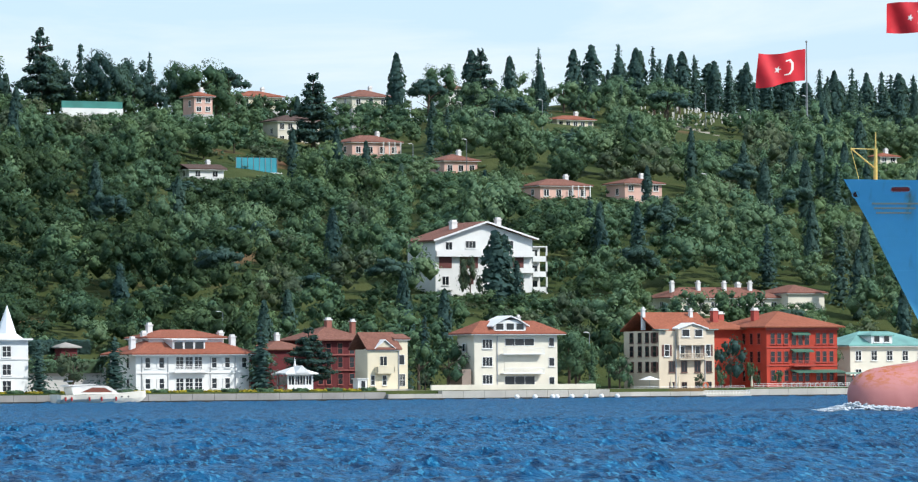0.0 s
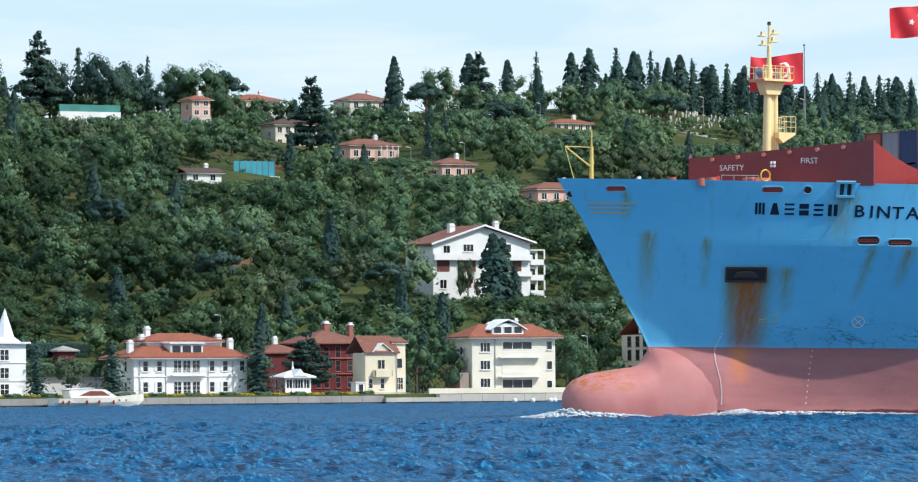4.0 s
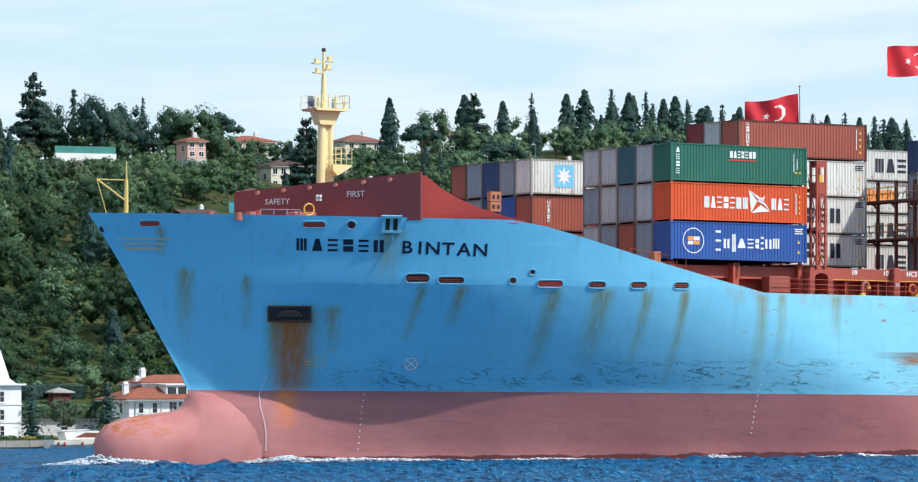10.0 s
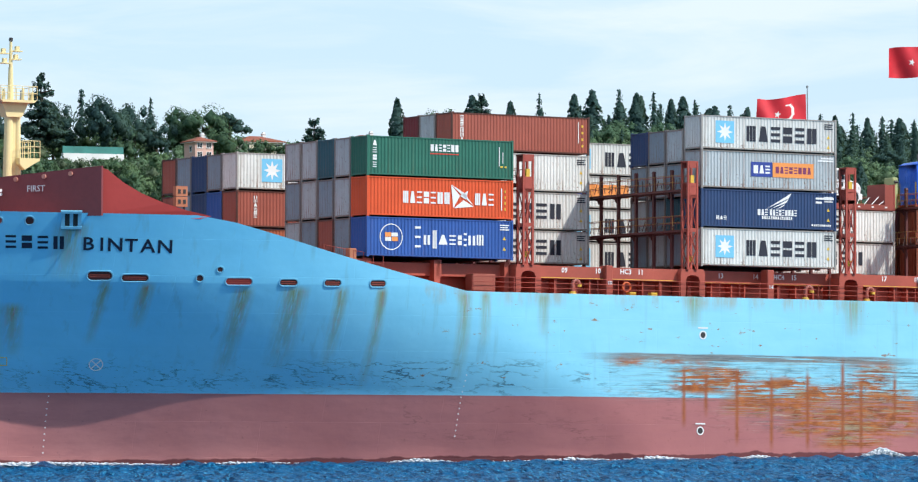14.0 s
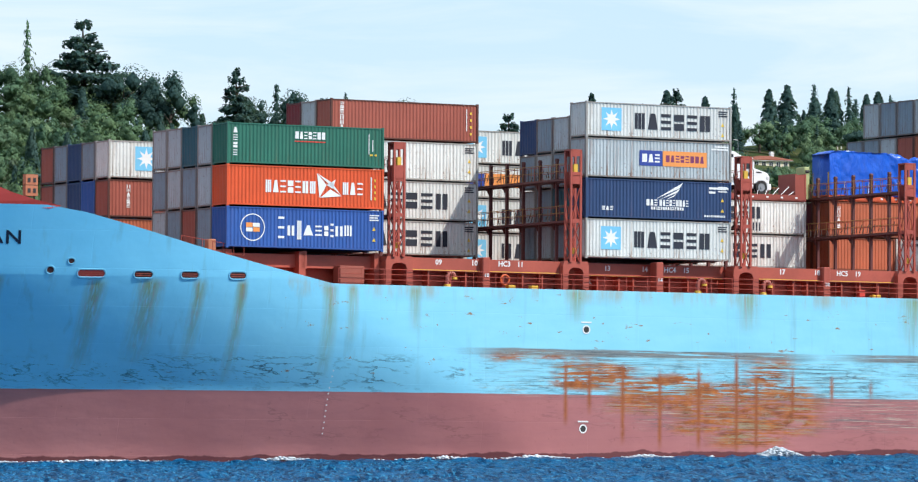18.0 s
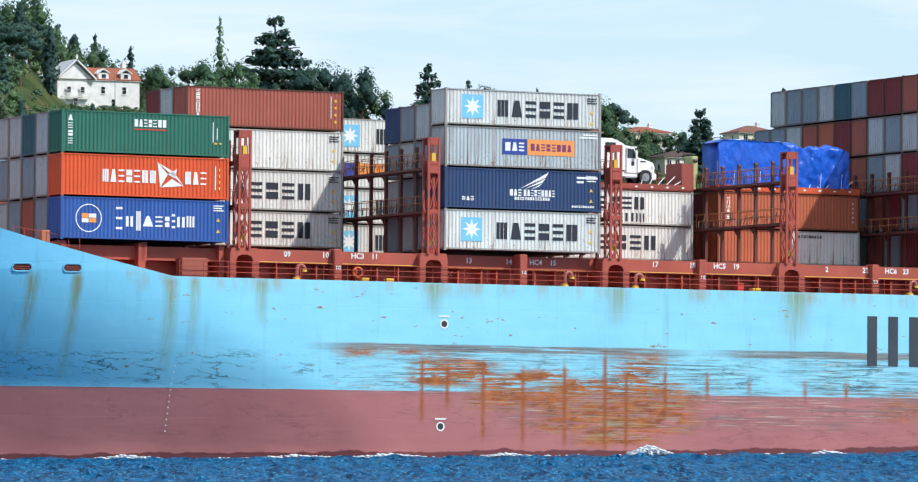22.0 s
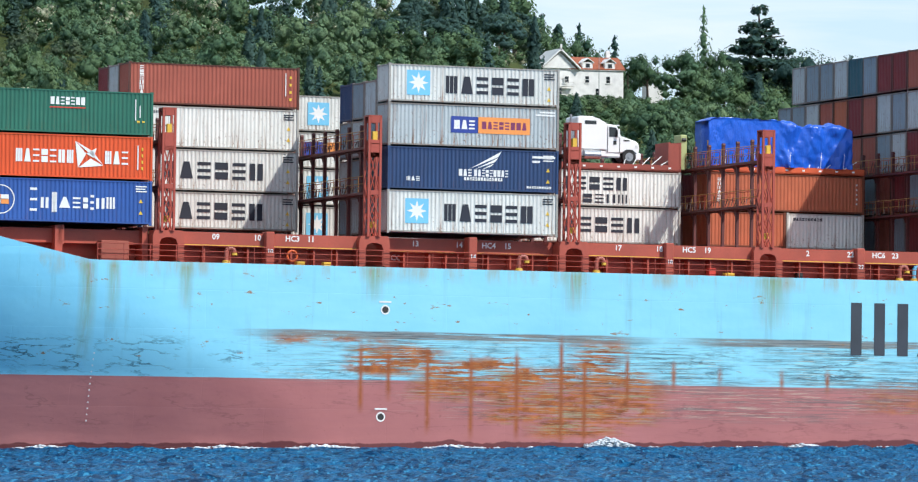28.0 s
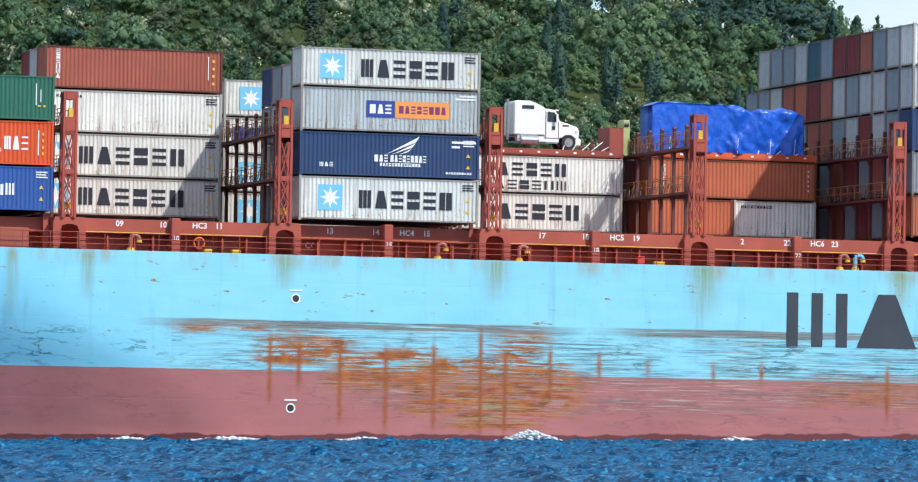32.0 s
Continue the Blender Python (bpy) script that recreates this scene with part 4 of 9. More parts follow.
# the white mansion
h = house("white_mansion", "white two-storey waterfront mansion with a red hipped roof", 367.0, 388.3, 760, 10, 1.7, 8.0, "white")
roof_part(h, "red", 367.0, 388.3, 760, 770, 8.2, 2.5, 1.3)
boxes("attic_storey", [(371.2, 385.2, 763.5, 771.5, 8.6, 10.9)], WALL_MAT["white"], h)
roof_part(h, "red", 371.2, 385.2, 763.5, 771.5, 11.0, 1.3, 0.6)
d = boxes("dormer", [(374.2, 380.3, 760.6, 764.5, 8.4, 10.4)], WALL_MAT["white"], h)
boxes("dormer_roof", [(373.9, 380.6, 760.2, 764.5, 10.4, 10.6)], TRIM, d)
for i in range(3):
    window(h, "f", 375.3 + i * 1.95, 760.6, 9.5, 1.6, 1.2, 1, 1)
for x, y, z in ((367.8, 763, 10.6), (371.4, 766, 11.6), (385.4, 765, 11.6), (386.4, 762.5, 10.9), (373.4, 768, 13.0)):
    chimney(h, x, y, z - 2.4, z)
for x in (369.2, 371.8, 381.7, 384.2):
    for z in (6.6, 3.1):
        window(h, "f", x, 760, z, 0.85, 1.65, 1, 2, SHUTTER)
window(h, "f", 387.4, 760, 6.6, 0.8, 1.6, 1, 2, SHUTTER)
for i in range(3):
    for z in (6.6, 2.9):
        window(h, "f", 375.2 + i * 1.75, 760, z, 1.35, 2.1, 2, 3, sill=False)
balcony(h, 373.8, 380.2, 760, 5.1, 1.0, 0.9, False)
boxes("cornice", [(366.8, 388.5, 759.7, 760, 7.55, 7.95), (366.9, 388.4, 759.85, 760, 4.8, 5.0)], TRIM, h)
boxes("downpipe", [(x, x + 0.14, 759.86, 760, 1.6, 7.6) for x in (368.0, 372.9, 380.9, 385.6)], plain_cache("pipe_grey", (0.4, 0.41, 0.42)), h)
window(h, "s", 367.0, 763, 6.6, 0.85, 1.65, 1, 2, SHUTTER)
window(h, "s", 367.0, 763, 3.1, 0.85, 1.65, 1, 2, SHUTTER)

# the white garden pavilion
h = empty("garden_pavilion", "small white latticed garden pavilion on the quay", "pavilion", pose(0, 0, 0))
boxes("base", [(393.3, 398.6, 755.6, 760, 1.4, 1.9)], TRIM, h)
for x in (393.5, 394.8, 396.9, 398.2):
    for y in (755.8, 759.6):
        boxes("post", [(x, x + 0.2, y, y + 0.2, 1.9, 4.6)], TRIM, h)
boxes("lattice", [(393.6, 398.3, 755.85, 755.95, 1.9, 2.75)], TRIM, h)
boxes("glazing", [(393.7, 398.2, 756.1, 759.5, 2.75, 4.2)], GLASS, h)
boxes("glazing_bars", [(393.7 + i * 0.55, 393.78 + i * 0.55, 755.9, 756.05, 2.7, 4.4) for i in range(9)] + [(393.6, 398.3, 755.9, 756.05, 4.2, 4.6)], TRIM, h)
bm = bmesh.new()
hip_roof(bm, 393.4, 398.5, 755.7, 759.9, 4.7, 1.1, 0.6)
add_prism(bm, [(394.6, 4.75), (397.3, 4.75), (395.95, 6.0)], 1, 755.0, 758)
add_tube(bm, (395.95, 757.8, 5.7), (395.95, 757.8, 7.4), 0.3, 0.03, 8)
part("roof", bm, TRIM, h, "white roof with a pointed finial")

# the wine-red timber house
h = house("red_timber_house", "dark red timber house with a tiled roof behind trees", 407.0, 417.4, 772, 11, 1.6, 10.5, "wine")
roof_part(h, "brown", 407.0, 417.4, 772, 783, 10.6, 2.4, 1.0, trim=False)
roof_part(h, "brown", 399.0, 407.0, 774, 783, 9.0, 1.6, 0.6, trim=False)
boxes("wing", [(399.0, 407.0, 774, 783, 1.6, 9.0)], WALL_MAT["wine"], h)
for x in (408.4, 410.0, 412.3, 414.6, 416.2):
    for z in (9.0, 6.6, 3.7):
        window(h, "f", x, 772, z, 0.9, 1.8, 1, 2, frame_mat=plain_cache("wine_trim", (0.30, 0.09, 0.08)))
boxes("string_course", [(406.9, 417.5, 771.7, 772, z, z + 0.25) for z in (5.1, 7.8)], plain_cache("wine_trim", (0.30, 0.09, 0.08)), h)
chimney(h, 412.6, 777, 11.5, 14.0, plain_cache("chimney_brick", (0.30, 0.11, 0.08)), 0.5)
chimney(h, 416.4, 775, 11.0, 13.7, plain_cache("chimney_brick", (0.30, 0.11, 0.08)), 0.4)
chimney(h, 403.0, 778, 9.5, 11.4, None, 0.4)

# the narrow cream house
h = house("cream_house", "narrow cream house with a gable and a small balcony", 409.6, 415.8, 757, 4.5, 1.4, 8.7, "cream")
boxes("wing", [(415.8, 418.3, 758.5, 763, 0.0, 10.6)], WALL_MAT["cream"], h)
boxes("plinth", [(409.5, 418.4, 756.8, 757.2, 0.0, 1.9)], PALE_STONE, h)
roof_part(h, "brown", 409.6, 415.8, 757, 763, 8.8, 2.9, 0.4, "gable", "x", trim=False)
roof_part(h, "brown", 415.8, 418.3, 758.5, 763, 10.6, 0.8, 0.4, "gable", "x")
bm = bmesh.new()
add_prism(bm, [(410.9, 8.6), (414.9, 8.6), (412.9, 10.1)], 1, 756.9, 760)
part("gable", bm, WALL_MAT["cream"], h)
bm = bmesh.new()
for a, b in (((410.6, 8.55), (412.9, 10.25)), ((412.9, 10.25), (415.2, 8.55))):
    add_prism(bm, [a, b, (b[0], b[1] + 0.16), (a[0], a[1] + 0.16)], 1, 756.6, 760)
add_box(bm, 409.4, 416.0, 756.75, 757, 8.45, 8.7)
part("gable_trim", bm, TRIM, h)
window(h, "f", 412.7, 757, 6.7, 1.3, 1.5, 2, 1, frame_mat=WALL_MAT["ivory"])
balcony(h, 411.0, 414.3, 757, 4.7, 1.1, 1.0, True, WALL_MAT["cream"])
window(h, "f", 412.9, 757, 3.4, 0.7, 1.6, 1, 2)
window(h, "f", 410.6, 757, 3.4, 0.7, 1.6, 1, 2)
window(h, "f", 416.9, 758.5, 6.9, 1.4, 1.6, 1, 1, sill=False)
window(h, "f", 416.9, 758.5, 3.4, 1.6, 2.0, 4, 2, sill=False)
boxes("downpipe", [(415.6, 415.75, 756.85, 757, 1.4, 8.5)], plain_cache("pipe_grey", (0.4, 0.41, 0.42)), h)
boxes("skylight", [(412.0, 413.0, 759.2, 759.9, 9.95, 10.25), (413.6, 414.6, 759.2, 759.9, 9.95, 10.25)], GLASS, h)
h = empty("guard_hut", "small white hut with a blue-grey window", "hut", pose(0, 0, 0))
boxes("wall", [(406.9, 408.7, 755.5, 757.3, 1.4, 3.6)], TRIM, h)
boxes("roof", [(406.7, 408.9, 755.3, 757.5, 3.6, 3.75)], TRIM, h)
window(h, "f", 407.9, 755.5, 2.7, 0.8, 1.2, 1, 1, sill=False)

# the ivory three-storey house
h = house("ivory_house", "ivory three-storey house with balconies and a red roof", 432.4, 449.2, 760, 6, 1.6, 11.2, "ivory")
roof_part(h, "red", 432.4, 449.2, 760, 766, 11.5, 2.2, 1.2)
d = boxes("dormer", [(436.2, 442.6, 759.6, 764, 11.6, 12.7)], WALL_MAT["white"], h)
bm = bmesh.new()
add_prism(bm, [(436.2, 12.7), (442.6, 12.7), (440.8, 13.75), (438.0, 13.75)], 1, 759.65, 764)
part("dormer_face", bm, WALL_MAT["white"], d)
bm = bmesh.new()
for a, b in (((435.6, 12.55), (437.9, 13.8)), ((437.9, 13.8), (439.4, 14.35)), ((439.4, 14.35), (440.9, 13.8)), ((440.9, 13.8), (443.2, 12.55))):
    add_prism(bm, [a, b, (b[0], b[1] + 0.2), (a[0], a[1] + 0.2)], 1, 759.2, 764)
part("dormer_trim", bm, TRIM, d)
for x in (437.3, 439.4, 441.4):
    window(h, "f", x, 759.6, 12.6, 1.5, 1.1, 1, 1)
for z in (9.6, 6.5, 3.4):
    window(h, "f", 435.0, 760, z, 1.9, 1.5, 3, 1)
window(h, "f", 441.5, 760, 9.9, 5.8, 1.2, 3, 1, sill=False)
balcony(h, 437.6, 445.9, 760, 7.9, 1.2, 1.0, False)
b = boxes("blind", [(438.4, 445.0, 759.93, 760, 4.9, 7.3)], WALL_MAT["ivory"], h, "closed pale roller blind")
balcony(h, 437.6, 445.9, 760, 4.5, 1.2, 0.9, False)
window(h, "f", 441.5, 760, 2.9, 6.0, 2.0, 3, 1, sill=False)
for z in (9.9, 6.4, 3.0):
    window(h, "f", 448.0, 760, z, 1.0, 1.4, 1, 1)
boxes("downpipe", [(436.9, 437.05, 759.86, 760, 1.6, 11)], plain_cache("pipe_grey", (0.4, 0.41, 0.42)), h)
chimney(h, 444.2, 765, 12.5, 14.3, None, 0.3)
window(h, "s", 432.0, 763, 9.0, 0.9, 1.3, 1, 1)
boxes("lean_to", [(430.2, 432.0, 760.5, 766, 1.6, 5.2)], plain_cache("lean_to_brown", (0.28, 0.22, 0.18)), h)

# the beige house with the stepped gables
h = house("beige_house", "tall beige waterfront house with brown shutters and a red roof", 469.0, 480.6, 758, 12, 0.9, 11.8, "beige")
roof_part(h, "bright", 469.0, 480.6, 759, 770, 12.0, 3.2, 0.5, "gable", "x", trim=False)
bm = bmesh.new()
add_box(bm, 472.6, 478.4, 757.2, 762, 9.2, 12.2)
add_prism(bm, [(472.6, 12.2), (478.4, 12.2), (475.5, 13.2)], 1, 757.2, 762)
part("bay", bm, WALL_MAT["beige"], h)
bm = bmesh.new()
gable_roof(bm, 472.6, 478.4, 757.2, 763, 12.25, 1.0, 0.35, "y")
part("bay_roof", bm, TRIM, h)
bm = bmesh.new()
for s, x in ((1, 469.0), (-1, 480.6)):
    add_prism(bm, [(x - 0.5 * s, 11.9), (x + 1.7 * s, 11.9), (x + 1.7 * s, 12.1), (x - 0.5 * s, 12.1)], 1, 757.3, 759.5)
part("side_eaves", bm, plain_cache("verdigris", (0.30, 0.38, 0.33)), h)
for x in (474.1, 476.8):
    window(h, "f", x, 757.2, 11.4, 1.5, 1.2, 1, 1)
for x, z in ((470.6, 8.3), (479.2, 8.3)):
    window(h, "f", x, 758, z, 0.9, 2.0, 1, 2, SHUTTER_BROWN)
l = boxes("loggia", [(472.9, 478.1, 757.9, 758.02, 6.9, 9.2)], plain_cache("loggia_shade", (0.30, 0.24, 0.19)), h)
window(h, "f", 473.8, 757.9, 8.0, 0.9, 2.0, 1, 1, sill=False)
window(h, "f", 477.0, 757.9, 8.0, 0.9, 2.0, 1, 1, sill=False)
boxes("loggia_post", [(475.3, 475.5, 757.0, 757.2, 6.9, 9.2), (472.7, 472.9, 757.0, 757.2, 6.9, 9.2), (478.0, 478.2, 757.0, 757.2, 6.9, 9.2)], TRIM, h)
balcony(h, 472.5, 478.4, 758, 6.8, 1.2, 0.95, False, WALL_MAT["beige"])
for x in (471.6, 474.2, 477.0, 479.4):
    window(h, "f", x, 758, 5.4, 1.1, 1.9, 2, 1, frame_mat=SHUTTER_BROWN)
    window(h, "f", x, 758, 2.0, 0.95, 1.2, 2, 1, frame_mat=SHUTTER_BROWN)
boxes("downpipe", [(x, x + 0.14, 757.85, 758, 0.9, 11.6) for x in (472.4, 478.5)], plain_cache("pipe_grey", (0.4, 0.41, 0.42)), h)
for y in (759.5, 762.0, 764.5, 767.3):
    for z in (10.6, 8.2, 5.4):
        window(h, "s", 469.0, y, z, 1.1, 1.7, 1, 2, SHUTTER_BROWN if y < 762 else None, frame_mat=SHUTTER_BROWN)
for x, z in ((468.8, 15.6), (478.8, 15.4)):
    chimney(h, x, 763, 12.0, z, None, 0.3)

# the red villa
h = house("red_villa", "large red boarded villa with green awnings and a tiled roof", 494.3, 509.6, 762, 17, 1.6, 12.4, "red")
roof_part(h, "bright", 494.3, 509.6, 762, 779, 12.6, 2.9, 1.1, trim=False)
boxes("wing", [(487.5, 494.3, 770, 780, 1.6, 12.2)], WALL_MAT["red"], h)
roof_part(h, "bright", 486.5, 494.3, 769.5, 781, 12.3, 2.0, 0.8, trim=False)
RED_TRIM = plain_cache("red_trim", (0.42, 0.07, 0.05))
for x in (495.6, 497.0, 498.5, 505.4, 506.8, 508.3):
    for z in (10.4, 7.1, 3.7):
        window(h, "f", x, 762, z, 0.85, 1.9, 1, 2, frame_mat=RED_TRIM)
for x in (500.2, 501.6, 503.0):
    for z in (10.3, 7.0, 3.7):
        window(h, "f", x, 762, z, 0.95, 2.1, 1, 2, frame_mat=RED_TRIM, sill=False)
for y in (764.5, 767, 769.5, 773, 776):
    for z in (10.4, 7.1, 3.7):
        window(h, "s", 494.3, y, z, 0.9, 1.9, 1, 2, frame_mat=RED_TRIM)
for x0, x1, z, out in ((499.6, 503.4, 11.6, 0.8), (499.4, 503.8, 8.5, 1.2), (499.2, 509.7, 4.75, 2.4)):
    bm = bmesh.new()
    add_prism(bm, [(762.0, z), (762 - out, z - 0.42), (762 - out, z - 0.62), (762.0, z - 0.15)], 0, x0, x1)
    part("awning", bm, GREEN_AWNING, h, "dark green awning")
balcony(h, 499.4, 504.0, 762, 5.5, 1.3, 0.9, False, RED_TRIM)
boxes("cornice", [(494.1, 509.8, 761.7, 762, 11.9, 12.3), (494.2, 509.7, 761.85, 762, 8.7, 8.9), (494.2, 509.7, 761.85, 762, 5.4, 5.6)], RED_TRIM, h)
for x, y, z in ((489.5, 772, 15.6), (497.0, 770, 15.6), (492.0, 774, 15.0)):
    chimney(h, x, y, 12.5, z, RED_TRIM, 0.55)
bm = bmesh.new()
add_box(bm, 509.8, 513.5, 760, 766, 1.6, 3.6)
k2 = part("veranda", bm, plain_cache("veranda_glass", (0.10, 0.09, 0.08)), h)
boxes("veranda_roof", [(509.7, 513.9, 759.5, 766.4, 3.9, 4.2)], plain_cache("green_sheet", (0.22, 0.34, 0.28)), k2)
boxes("veranda_post", [(x, x + 0.15, 759.9, 760.05, 1.6, 3.9) for x in (509.9, 511.6, 513.3)], RED_TRIM, k2)

# the house with the green sheet roof
h = house("green_roofed_house", "cream house with a pale green sheet-metal roof", 521.2, 540, 775, 12, 1.6, 9.0, "ivory")
roof_part(h, "teal", 521.2, 540, 775, 787, 9.3, 2.6, 0.8)
d = boxes("dormer", [(525.8, 530.5, 774.8, 779, 9.4, 11.2)], WALL_MAT["white"], h)
bm = bmesh.new()
hip_roof(bm, 525.8, 530.5, 774.8, 779.5, 11.2, 0.7, 0.3)
part("dormer_roof", bm, ROOF_MAT["teal"], d)
for x in (527, 529.2):
    window(h, "f", x, 774.8, 10.4, 1.2, 1.1, 1, 1)
for x in (523, 526.5, 530, 533.5, 537):
    for z in (7.3, 3.9):
        window(h, "f", x, 775, z, 1.2, 1.7, 2, 2)


# ---- houses on the hillside ----
def villa(name, label, x, y, w, d, h, wall, roof, roof_h, wins, z=None, kind="hip", porch=False):
    z = float(ground_z(x, y)) if z is None else z
    ob = house(name, label, x - w / 2, x + w / 2, y, d, z, z + h, wall)
    boxes("footing", [(x - w / 2 - 0.2, x + w / 2 + 0.2, y - 0.2, y + d, z - 6, z - 0.05)], WALL_MAT["grey"], ob)
    roof_part(ob, roof, x - w / 2, x + w / 2, y, y + d, z + h + 0.1, roof_h, 0.7, kind)
    n, rows = wins
    for r in range(rows):
        for i in range(n):
            window(ob, "f", x - w / 2 + w * (i + 0.5) / n, y, z + h * (r + 0.55) / rows, min(1.2, w / n * 0.5), min(1.4, h / rows * 0.5), 2, 1)
    window(ob, "s", x - w / 2, y + d * 0.4, z + h * 0.6, 1.1, 1.3, 2, 1)
    if porch:
        for i in range(4):
            boxes("porch_post", [(x + w * 0.1 + i * w * 0.12, x + w * 0.1 + i * w * 0.12 + 0.18, y - 1.2, y - 1.0, z, z + h)], TRIM, ob)
    chimney(ob, x + w * 0.25, y + d * 0.6, z + h, z + h + roof_h + 0.7)
    return ob


villa("hill_house", "white hilltop house with a balcony and brown roof", 639.3, 1131.9, 8.0, 8, 4.4, "white", "brown", 1.3, (3, 2), 75.0)
villa("pink_villa", "pink villa with a brown tiled roof on the slope", 572.3, 1052.5, 13.0, 9, 4.2, "pink", "brown", 1.7, (4, 1), 56.6, porch=True)
villa("pink_villa", "pale pink villa half hidden by trees", 561.4, 992.2, 8.6, 8, 4.0, "pink", "brown", 1.5, (3, 1), 49.6)
villa("pink_villa", "pink bungalow with a white porch on the slope", 561.4, 946.0, 12.5, 8, 3.6, "pink", "brown", 1.5, (4, 1), 42.5, porch=True)
villa("pink_villa", "two-storey pink villa on the slope", 581.4, 945.6, 9.6, 8, 4.6, "pink", "brown", 1.3, (3, 2), 42.2)
villa("long_house", "long cream house with arcades behind a pine", 573.6, 1094.9, 11.5, 8, 6.2, "ivory", "dark", 1.5, (5, 2), 61.8)
villa("hilltop_house", "low house with a long orange roof on the ridge", 594.9, 1156, 12.0, 9, 3.2, "cream", "red", 1.6, (4, 1), 74.6)
villa("hilltop_house", "low house with brown roof and chimneys on the ridge", 620.0, 1143, 11.0, 9, 3.0, "ivory", "brown", 1.9, (3, 1), 74.6)
villa("pink_cottage", "small bright pink cottage among trees", 540.0, 1080, 4.9, 6, 4.3, "pink", "red", 1.1, (2, 2), 68.3)
villa("bungalow", "yellow bungalow with a red roof below the ridge", 639.3, 1071.8, 10.5, 7, 2.6, "cream", "red", 1.1, (5, 1), 65.8)
villa("shed", "white shed with a low grey roof", 501.4, 1001.5, 8.6, 6, 2.4, "white", "dark", 1.1, (2, 1), 48.8, "gable")
villa("distant_house", "small house with a red roof among cypresses", 691, 1010, 5.0, 5, 1.8, "ivory", "red", 0.9, (2, 1), 55.5)
def apartment_house():
    """White house on the slope: a wide low gable towards the water, balconies, red shutters, a stack of loggias at one end."""
    x0, x1, y0, y1, mid = 470.6, 492.2, 842.0, 853.0, 481.6
    ob = house("white_apartment_house", "large white gabled house with red shutters behind dark trees", x0, x1, y0, y1 - y0, 17.0, 28.4, "white")
    bm = bmesh.new()
    add_prism(bm, [(x0, 28.4), (x1, 28.4), (x1, 30.7), (mid, 33.7), (x0, 30.3)], 1, y0, y1)
    part("gable", bm, WALL_MAT["white"], ob)
    for a, b in (((x0 - 0.9, 30.15), (mid, 33.85)), ((mid, 33.85), (x1 + 0.9, 30.55))):
        bm = bmesh.new()
        add_prism(bm, [a, b, (b[0], b[1] + 0.28), (a[0], a[1] + 0.28)], 1, y0 - 1.0, y1 + 0.5)
        part("roof_slope", bm, ROOF_MAT["brown"], ob, "brown low-pitched roof")
        bm = bmesh.new()
        add_prism(bm, [(a[0], a[1] - 0.05), (b[0], b[1] - 0.05), (b[0], b[1] + 0.3), (a[0], a[1] + 0.3)], 1, y0 - 1.1, y0 - 1.0)
        part("fascia", bm, TRIM, ob)
    balcony(ob, x0 - 0.4, x1, y0, 27.4, 1.1, 0.95)
    balcony(ob, 484.5, x1, y0, 24.3, 0.9, 0.8)
    red = plain_cache("shutter_red", (0.13, 0.035, 0.03))
    for xa, xb, za, zb in ((471.4, 474.2, 25.0, 27.2), (476.0, 480.0, 25.0, 27.2), (485.6, 490.2, 25.0, 27.2), (487.4, 489.8, 21.9, 23.7), (476.0, 479.0, 21.9, 23.8)):
        boxes("roller_shutter", [(xa, xb, y0 - 0.05, y0 + 0.02, za, zb)], red, ob, "dark red roller shutter")
    for x, z, w, h in ((478.4, 29.6, 2.2, 1.3), (486.6, 29.6, 2.6, 1.5), (473.6, 29.3, 1.4, 1.4), (472.8, 22.6, 1.4, 1.6), (486.0, 19.4, 1.8, 1.8), (490.2, 19.4, 1.4, 1.8), (478.0, 19.3, 1.6, 1.7)):
        window(ob, "f", x, y0, z, w, h, 3 if w > 2 else 2, 1)
    # open loggias at the end
    boxes("loggia_back", [(x1, 495.4, y0 + 2.6, y1 - 1, 17.0, 29.4)], WALL_MAT["white"], ob)
    for z in (20.6, 23.6, 26.6, 29.4):
        boxes("loggia_slab", [(x1, 495.5, y0 - 0.2, y0 + 2.6, z - 0.22, z)], WALL_MAT["white"], ob)
        if z < 29:
            boxes("parapet", [(x1, 495.5, y0 - 0.2, y0 - 0.08, z, z + 0.85)], WALL_MAT["white"], ob)
            # dark panel added for the shade inside each open loggia
            boxes("dark_door", [(x1 + 0.5, 494.8, y0 + 2.54, y0 + 2.6, z, z + 2.1)], GLASS, ob)
    boxes("loggia_post", [(495.2, 495.5, y0 - 0.2, y0 + 0.1, 17.0, 29.2)], WALL_MAT["white"], ob)
    chimney(ob, 487.4, 847, 31.0, 34.6, None, 0.5)
    chimney(ob, 477.4, 847, 31.5, 34.0, None, 0.6)


apartment_house()
h = villa("long_low_building", "long low building with a brown tiled roof", 526.5, 826, 25.0, 9, 3.6, "ivory", "brown", 2.0, (9, 1), 15.5)
boxes("end_block", [(539.0, 547.5, 823, 834, 12, 20.0)], WALL_MAT["ivory"], h)
roof_part(h, "brown", 539.0, 547.5, 823, 834, 20.1, 1.6, 0.6)
for i in range(4):
    chimney(h, 516 + i * 6.0, 829, 19.5, 22.0, None, 0.35)
